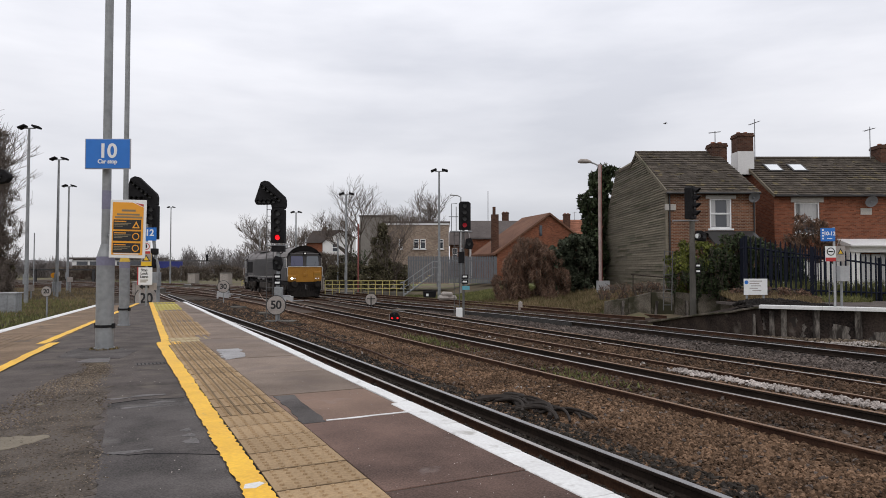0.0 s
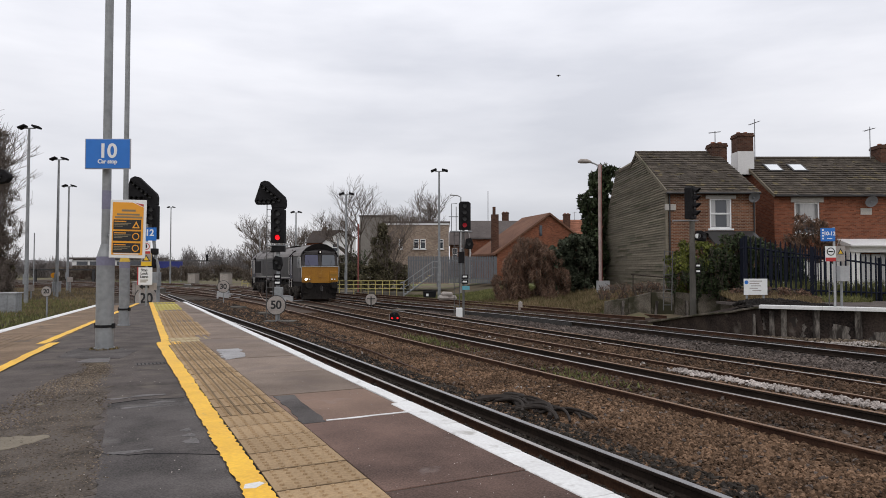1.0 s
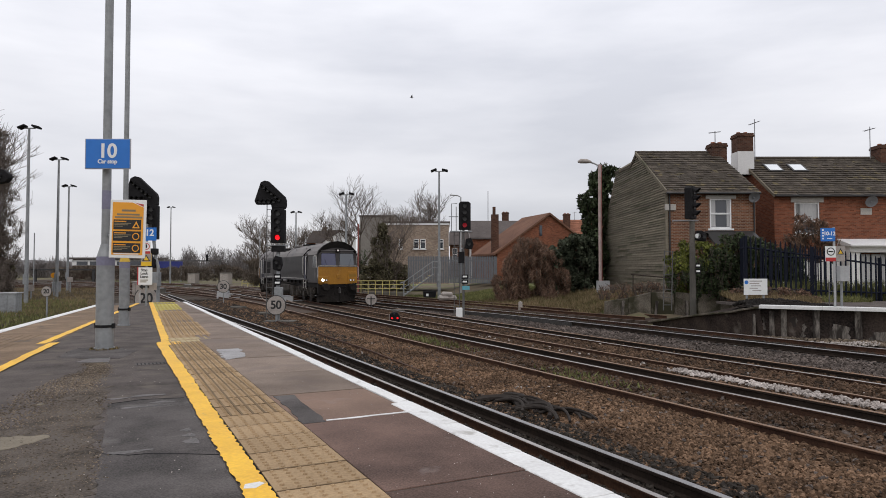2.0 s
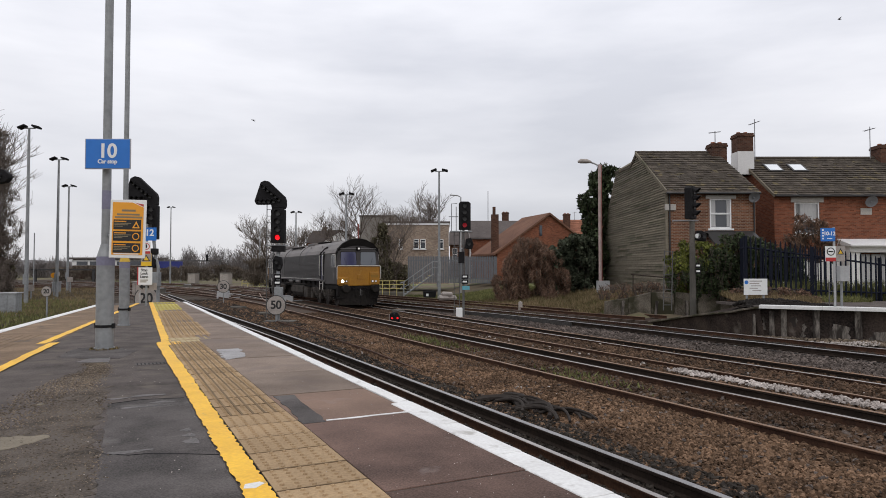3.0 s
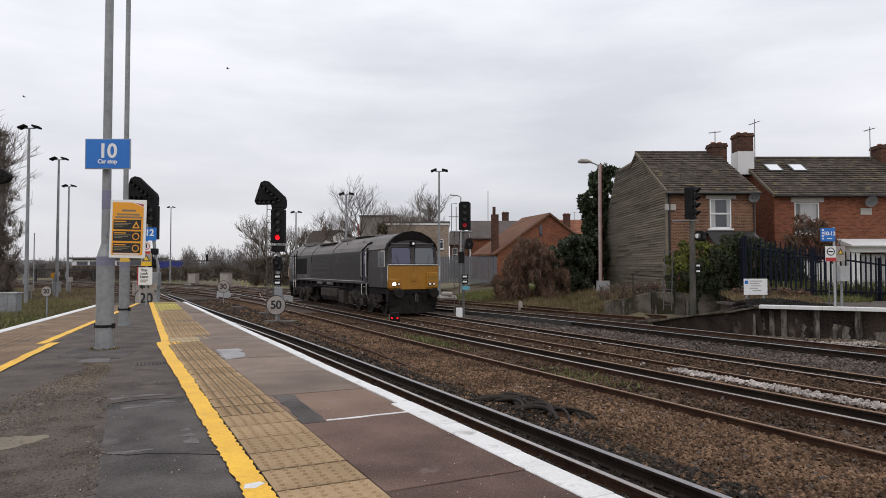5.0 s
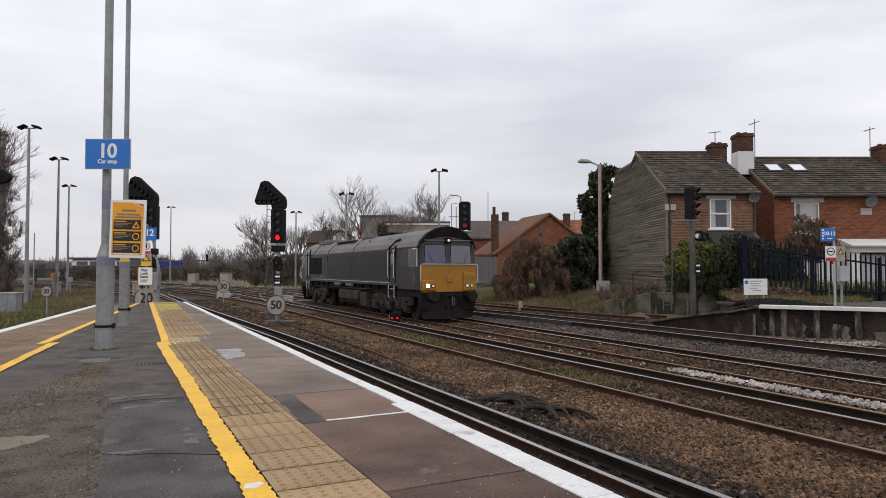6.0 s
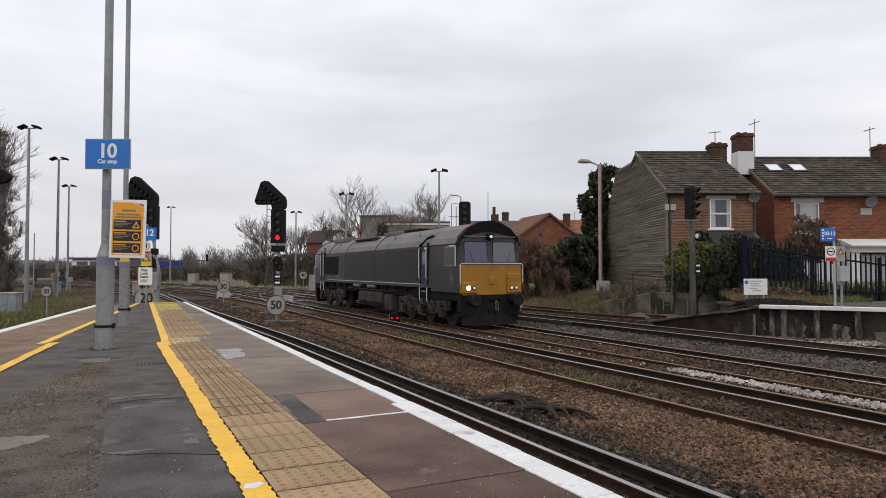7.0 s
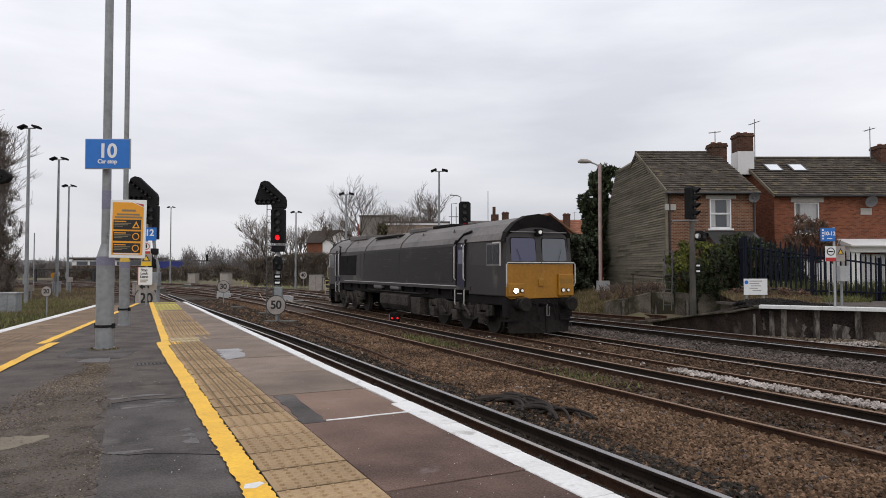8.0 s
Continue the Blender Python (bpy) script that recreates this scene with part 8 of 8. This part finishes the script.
def yard_buildings():
    b = thing("depot_building", "long low white-banded depot building", "building", street(0, 0))
    part("wall", Shape().box(-83, -66, 150, 158, 0, 4.4), SOOTY, b, "dark brick wall")
    part("white_band", Shape().box(-83.1, -66, 149.9, 150, 3.0, 4.3), RENDER, b)
    for k in range(5):
        part("window", Shape().box(-82 + 3.0 * k, -79.6 + 3.0 * k, 149.8, 149.88, 3.1, 3.9), GLASS, b)
    part("roof", Shape().box(-84, -65, 149.4, 158, 4.4, 4.8), SLATE, b)
    c = thing("hoarding", "deep blue hoarding beyond the junction", "hoarding", street(0, 0))
    part("panel", Shape().box(-55.2, -50.6, 130, 130.2, 2.4, 3.8), BLUE_HOARD, c)
    for s in (-55, -53, -51):
        part("leg", Shape().box(s, s + 0.15, 130.2, 130.35, -0.3, 3.7), GALV, c)
    g = thing("footbridge", "thin dark span across the far tracks", "bridge", street(0, 0))
    part("span", Shape().box(-77, -65, 125, 126, 1.95, 2.2), GUTTER, g)
    for s in (-76.5, -65.6):
        part("pier", Shape().box(s, s + 0.4, 125.2, 125.6, -0.4, 1.95), GUTTER, g)
    q = thing("signal_gantry", "thin grey signal gantry over the far tracks", "gantry", street(0, 0))
    part("beam", Shape().box(-60.0, -41.2, 124, 124.5, 3.6, 3.82), LADDER, q)
    for s in (-59.6, -41.6):
        part("mast", Shape().box(s, s + 0.3, 124.1, 124.4, -0.4, 3.6), LADDER, q)
    for s in (-54.2, -43.9):
        part("signal_head", Shape().box(s, s + 0.45, 123.8, 124.0, 3.7, 4.9), BLACK, q, bevel=0.05)
    for s, w, d, hh, mt, lb in ((-45.0, 1.3, 118, 1.3, SIGN_OLD, "pale cabin beyond the junction"), (-35.0, 1.3, 105, 1.5, SIGN_OLD, "pale cabin among the far tracks")):
        v = thing("cabin", lb, "cabin", street(s, d))
        part("shell", Shape().box(0, w, 0, 2.2, -0.3, hh), mt, v, bevel=0.06)
        part("roof", Shape().box(-0.05, w + 0.05, -0.05, 2.25, hh, hh + 0.1), FLAT_GREY, v)
    for s, d, w, hh, lb in ((-13.6, 68, 1.3, 1.5, "white relay cabinet beside the tracks"), (-12.2, 68, 0.9, 1.4, "white relay cabinet beside the tracks"), (-21.2, 32.0, 0.8, 0.95, "grey relay cabinet in the grass"),
                            (-36.2, 62.0, 0.6, 0.9, "grey relay cabinet in the grass"), (-26.9, 58, 0.6, 1.0, "pale relay cabinet by the lamps")):
        v = thing("relay_cabinet", lb, "cabinet", street(s, d), "relay cabinets")
        part("case", Shape().box(0, w, 0, 0.5, -0.3, hh), GALV if "grey" in lb else SIGN_OLD, v, bevel=0.02)
        part("lid", Shape().box(-0.04, w + 0.04, -0.05, 0.55, hh, hh + 0.06), PALE_STEEL, v, bevel=0.01)
        part("door_gap", Shape().box(w / 2 - 0.008, w / 2 + 0.008, -0.004, 0.0, 0.0, hh - 0.1), GUTTER, v)


def walkway():
    """Pale yellow handrails of the yard walkway, and the steps up the bank."""
    f = thing("walkway_railing", "pale yellow tubular railing of the yard walkway", "railing", street(0, 0))
    for z in (0.45, 0.8, 1.12):
        part("rail", Shape().tube([(-10.2, 58, z), (-3.2, 58, z)], 0.035, 6), YELLOW_RAIL, f)
    k = -10.2
    while k <= -3.1:
        part("post", Shape().tube([(k, 58, -0.3), (k, 58, 1.12)], 0.035, 6), YELLOW_RAIL, f)
        k += 0.62
    part("deck", Shape().box(-10.2, -3.2, 58.05, 59.2, -0.3, 0.12), CONCRETE, f)
    g = thing("walkway_railing", "distant pale yellow railing by the junction", "railing", street(0, 0))
    for z in (0.2, 0.55):
        part("rail", Shape().tube([(-27.6, 92, z), (-19.6, 92, z)], 0.05, 6), YELLOW_RAIL, g)
    for k in range(11):
        part("post", Shape().tube([(-27.6 + 0.8 * k, 92, -0.3), (-27.6 + 0.8 * k, 92, 0.55)], 0.05, 6), YELLOW_RAIL, g)
    s = thing("steps", "steel steps with grey handrails up the bank", "stairs", street(-3.3, 56))
    for k in range(9):
        part("tread", Shape().box(0.26 * k, 0.26 * k + 0.3, 0, 0.9, 0.02 + 0.19 * k, 0.08 + 0.19 * k), YELLOW_RAIL if k > 3 else GALV, s)
    for y in (0.0, 0.9):
        part("stringer", Shape().tube([(0, y, -0.1), (2.5, y, 1.7)], 0.06, 5), GALV, s)
        for up in (0.55, 1.05):
            part("handrail", Shape().tube([(-0.3, y, up - 0.1), (0, y, up), (2.4, y, 1.7 + up), (3.1, y, 1.7 + up)], 0.035, 6), GALV, s)
        for x in (0.0, 0.8, 1.6, 2.4, 3.1):
            part("handrail_post", Shape().tube([(x, y, min(x, 2.4) * 0.72 - 0.15), (x, y, 1.05 + min(x, 2.4) * 0.71)], 0.035, 6), GALV, s)
    b = thing("grit_box", "black plastic box at the foot of the bank", "box", street(-1.0, 50) @ Matrix.Scale(0.75, 4))
    part("body", Shape().prism([(-0.6, 0.0), (0.6, 0.0), (0.65, 0.55), (-0.65, 0.55)], 0, 0.7, "y"), BLACK, b, bevel=0.03)
    part("lid", Shape().box(-0.7, 0.7, -0.05, 0.75, 0.55, 0.65), BLACK, b, bevel=0.03)
    part("label_plate", Shape().box(-0.35, -0.1, -0.02, 0.02, 0.15, 0.4), WHITE_SIGN, b)
    w = thing("sandbag_heap", "heap of pale sandbags beside the lamp", "sandbags", street(0.05, 45.0, 0.08) @ Matrix.Scale(1.1, 4))
    for x, y, z, r in ((0, 0, 0.1, 0.3), (0.45, 0.1, 0.1, 0.32), (0.2, 0.0, 0.32, 0.28)):
        part("sandbag", Shape().tube([(x - 0.35, y, z), (x - 0.25, y, z + 0.02), (x + 0.25, y, z), (x + 0.35, y, z - 0.02)], [0.05, r * 0.55, r * 0.5, 0.05], 8), SIGN_OLD, w, smooth=True)


flats()
white_house()
brick_houses()
yard_buildings()
walkway()

# ---- small things on the tracks ----
RUBBER = surf("dusty_black_rubber", (0.05, 0.042, 0.036), (0.025, 0.02, 0.018), 0.8, 3, 18, 0.4, 0.01)


def track_clutter():
    r = thing("spare_rail", "old rusty rail lying on the ballast", "rail")
    part("length", Shape().sweep([(-0.035, -0.12), (0.035, -0.12), (0.025, 0.0), (-0.025, 0.0)], [(6.2, 28.5, -0.06), (6.25, 22, -0.055), (6.2, 17, -0.06), (6.05, 13.4, -0.1)]), RUST, r)
    h = thing("cable_heap", "heap of old dark cables and hoses on the ballast", "cables", pose(5.95, 9.0, -0.1))
    rng = random.Random(2)
    for k in range(18):
        x, y = rng.uniform(-0.25, 0.3), rng.uniform(-0.7, 0.7)
        a = rng.uniform(0.9, 1.9)
        pts = [(x + (q - 3) * 0.16 * math.cos(a + 0.12 * q) + rng.uniform(-0.02, 0.02), y + (q - 3) * 0.16 * math.sin(a + 0.12 * q), (0.015 + 0.045 * math.sin(q * 0.52) + 0.04 * (k > 9) * math.sin(q * 0.52))) for q in range(7)]
        part("cable", Shape().tube(pts, rng.choice((0.022, 0.03, 0.045)), 7), RUBBER, h, smooth=True)
    for x, y, lb in ((19.55, 30.35, "small pale marker post beside the far line"),):
        m = thing("marker_post", lb, "marker post", pose(x, y, 0, 0, 0, -26))
        part("body", Shape().prism([(-0.12, -0.3), (0.12, -0.3), (0.1, 0.35), (0.0, 0.42), (-0.1, 0.35)], -0.08, 0.08, "y"), SIGN_OLD, m, bevel=0.02)
    for x, y, w in ((7.0, 34, 0.9), (6.5, 40, 0.8), (13.9, 33.0, 1.2)):
        c = thing("concrete_trough", "pale concrete slab beside the rails", "slab", pose(x, y, -0.12, 0, 0, 12))
        part("lid", Shape().box(-w / 2, w / 2, -0.25, 0.25, -0.05, 0.1), CONCRETE, c, bevel=0.02)
track_clutter()
for pts, lb in (([(8.8, 34), (10.0, 46), (12.3, 60)], "crossover towards the far lines"),
                ([(3.1, 46), (1.4, 66), (-6, 92), (-20, 118)], "curving line in the junction"), ([(8.9, 44), (7.0, 62), (1, 86), (-12, 112)], "curving line in the junction"),
                ([(12.7, 50), (10.5, 70), (4, 92), (-8, 118)], "curving line in the junction"), ([(14.9, 40), (12.9, 58), (9.0, 76), (2, 98)], "crossover from the far line"), ([(17.6, 62), (14.5, 84), (7, 108), (-6, 130)], "curving line in the junction"),
                ([(-3, 22), (-4.6, 34), (-8, 48), (-16, 66), (-34, 90)], "line beyond the platform's far edge")):
    track(lb, pts, 0, (RUST_TOP, RUST_TOP), (0, 80))
track("rusty disused siding below the bank", [(21.1, 22.0), (20.8, 23.8), (20.4, 27.5), (20.2, 32.4), (19.8, 38), (18.6, 50), (17.4, 64)], 0, (RUST_TOP, RUST_TOP), (0, 80), z=0.08)

for s, d, z in ((-27.0, 64, 0.2), (-21.5, 66, 0.2), (-24.5, 74, 0.2), (-19.0, 58, 0.15), (-30.5, 80, 0.2), (-11.0, 47, 0.12), (-17.0, 52, 0.12)):
    pm = thing("point_machine", "dull grey point machine beside the rails", "point machine", street(s, d, -0.2, 20 + s), "point machines")
    part("case", Shape().box(-0.5, 0.5, -0.2, 0.2, 0, 0.3 + z), CONCRETE if d > 60 else PALE_STEEL, pm, bevel=0.03)
    part("lid", Shape().box(-0.3, 0.3, -0.22, 0.22, 0.3 + z, 0.36 + z), PALE_STEEL, pm, bevel=0.02)
    part("rod", Shape().tube([(0.5, 0, 0.12), (1.6, 0.1, 0.12)], 0.03, 6), GALV, pm)
for s, d, h in ((-34.5, 62, 1.4), (-37.5, 58, 1.1), (-33.0, 70, 1.6), (-41.0, 66, 1.8), (-29.5, 48, 1.0), (-46.0, 80, 1.8)):
    yb = thing("yard_post", "pale equipment post in the grassy yard", "post", street(s, d))
    part("post", Shape().tube([(0, 0, -0.4), (0, 0, h)], 0.05, 6), GALV, yb)
    part("plate", Shape().box(-0.25, 0.25, -0.06, -0.03, h - 0.45, h), SIGN_OLD, yb, bevel=0.01)
lamp = thing("warning_lamp", "orange warning lamp on a post in the yard", "lamp", street(-30.2, 52))
part("post", Shape().tube([(0, 0, -0.4), (0, 0, 1.5)], 0.05, 6), GALV, lamp)
part("lens", Shape().tube([(0, -0.1, 1.65), (0, 0.1, 1.65)], 0.2, 14), ORANGE_SIGN, lamp, "orange lamp lens")

# ---- platform details ----


SAND = surf("sandy_tarmac_patch", (0.24, 0.205, 0.155), (0.15, 0.13, 0.1), 0.9, 4, 60, 0.5, 0.005)


def drain_and_marks():
    g = thing("drain_grating", "iron drain grating set in the platform", "drain", pose(0.46, 9.2, TOP))
    part("frame", Shape().box(-0.2, 0.16, -0.1, 0.1, 0, 0.004), TARMAC_NEW, g)
    for k in range(8):
        part("slot", Shape().box(-0.185 + 0.044 * k, -0.168 + 0.044 * k, -0.08, 0.08, 0.002, 0.0055), BLACK, g)
    rng = random.Random(12)
    for x, y, a, b, mt in ((0.3, 6.9, 0.16, 0.05, SCUFF), (0.05, 6.85, 0.1, 0.035, SCUFF), (0.22, 6.35, 0.2, 0.035, SCUFF), (0.5, 5.3, 0.035, 0.05, SCUFF), (0.5, 5.12, 0.045, 0.05, SCUFF), (0.5, 4.93, 0.055, 0.08, SCUFF), 
                           (-0.56, 6.85, 0.035, 0.04, SAND), (-0.6, 5.45, 0.2, 0.2, SAND), (0.1, 4.82, 0.14, 0.04, SCUFF), (0.4, 6.5, 0.12, 0.05, SCUFF)):
        ring = []
        for k in range(28):
            q = rng.uniform(0.75, 1.12) * (1 + 0.2 * math.sin(3 * k * math.pi / 14 + x * 9))
            ring.append((x + a * q * math.cos(k * math.pi / 14), y + b * q * math.sin(k * math.pi / 14)))
        part("worn_patch", Shape().prism(ring, TOP + 0.001, TOP + 0.0055, "z"), mt, PLATFORM, "scuffed pale patch")
    part("white_fleck", Shape().prism([(0.64, 3.72), (0.7, 3.7), (0.76, 3.76), (0.74, 3.8), (0.66, 3.79)], TOP + 0.0126, TOP + 0.0145, "z"), WHITE, PLATFORM, "splash of white paint on the yellow line")
    for pts in ([(-0.05, 4.85), (0.1, 4.74), (0.2, 4.73), (0.42, 4.62), (0.62, 4.5)], [(0.0, 6.62), (0.25, 6.7), (0.6, 6.62)]):
        part("crack", Shape().sweep([(-0.006, 0.0), (0.006, 0.0), (0.004, 0.0062), (-0.004, 0.0062)], [(x, y, TOP) for x, y in pts]), BLACK, PLATFORM, "dark crack in the tarmac")


drain_and_marks()

# ---- birds ----
FEATHER = surf("grey_gull_plumage", (0.12, 0.115, 0.115), (0.07, 0.068, 0.07), 0.8, 4, 20, 0.0)


def bird(label):
    """A gull: body, tail, head and two wings; flies along its own +x."""
    b = thing("bird", label, "bird", group="gulls")
    part("body", Shape().tube([(-0.24, 0, 0), (-0.12, 0, 0.0), (0.05, 0, 0.01), (0.17, 0, 0.03), (0.24, 0, 0.04)], [0.02, 0.06, 0.075, 0.05, 0.03], 8), FEATHER, b, smooth=True)
    part("head", Shape().tube([(0.2, 0, 0.04), (0.27, 0, 0.05), (0.32, 0, 0.04)], [0.035, 0.04, 0.008], 8), FEATHER, b, smooth=True)
    part("tail", Shape().prism([(-0.2, -0.03), (-0.2, 0.03), (-0.36, 0.07), (-0.36, -0.07)], -0.005, 0.008, "z"), FEATHER, b)
    wings = []
    for k in (-1, 1):
        w = part("wing", Shape().add([(0.1, 0, 0.02), (-0.1, 0, 0.02), (-0.06, k * 0.3, 0.05), (0.14, k * 0.28, 0.06), (-0.16, k * 0.62, 0.02), (0.1, 0, 0.0), (-0.1, 0, 0.0), (-0.06, k * 0.3, 0.035), (0.14, k * 0.28, 0.04), (-0.16, k * 0.62, 0.012)],
                                     [(0, 3, 2, 1), (3, 4, 2), (5, 6, 7, 8), (8, 7, 9), (0, 5, 8, 3), (3, 8, 9, 4), (4, 9, 7, 2), (2, 7, 6, 1)]), FEATHER, b)
        wings.append((w, k))
    return b, wings


GULL_A, WINGS_A = bird("dark gull flying high over the houses and yard")
GULL_B, WINGS_B = bird("larger dark gull crossing the sky quickly")

# ---- what moves ----
def motions():
    rows, steps = [], [round(0.2 * k, 1) for k in range(41)]
    for t in steps:
        y = loco_y(t)
        a = math.degrees(math.atan2(line_x(y + 16.4) - line_x(y + 4.1), 12.3))
        rows.append((t, pose(line_x(y + 4.1) - 4.1 * math.tan(math.radians(a)), y, LOCO_Z, 0, 0, -a)))
    walk(LOCO, rows)
    spin = [0.0]
    for t in steps[1:]:
        spin.append(spin[-1] + math.degrees((loco_y(t - 0.2) - loco_y(t)) / 0.533))
    for ax, y in WHEELSETS:
        fine = []
        for i, t in enumerate(steps):
            fine.append((t, pose(0, y, 0.533, spin[i], 0, 0)))
            if i < len(steps) - 1:
                fine.append((t + 0.1, pose(0, y, 0.533, (spin[i] + spin[i + 1]) / 2, 0, 0)))
        walk(ax, fine)
    high = ((0.0, 33.4, 24.0), (1.0, 17.4, 31.3), (1.5, 7.0, 30.0), (3.5, -39.0, 24.0), (4.5, -55.4, 26.4), (6.0, -78.0, 31.0), (8.0, -106.0, 36.0))
    near = ((0.0, 211.0, 40.0), (2.8, 72.7, 42.3), (3.0, 62.9, 41.7), (3.5, 38.3, 39.8), (4.0, 13.7, 37.8), (4.5, -9.9, 35.8), (4.7, -19.5, 35.0), (5.8, -73.0, 31.0), (8.0, -180.0, 24.0))
    for gull, wings, rows, depth, beat in ((GULL_A, WINGS_A, high, 100.0, 2.6), (GULL_B, WINGS_B, near, 105.0, 2.1)):
        walk(gull, [(t, street(s, depth, z, 180)) for t, s, z in rows])
        for w, k in wings:
            walk(w, [(0.1 * i, pose(0, 0, 0, k * (12 + 28 * math.sin(2 * math.pi * beat * 0.1 * i)), 0, 0)) for i in range(81)])


motions()
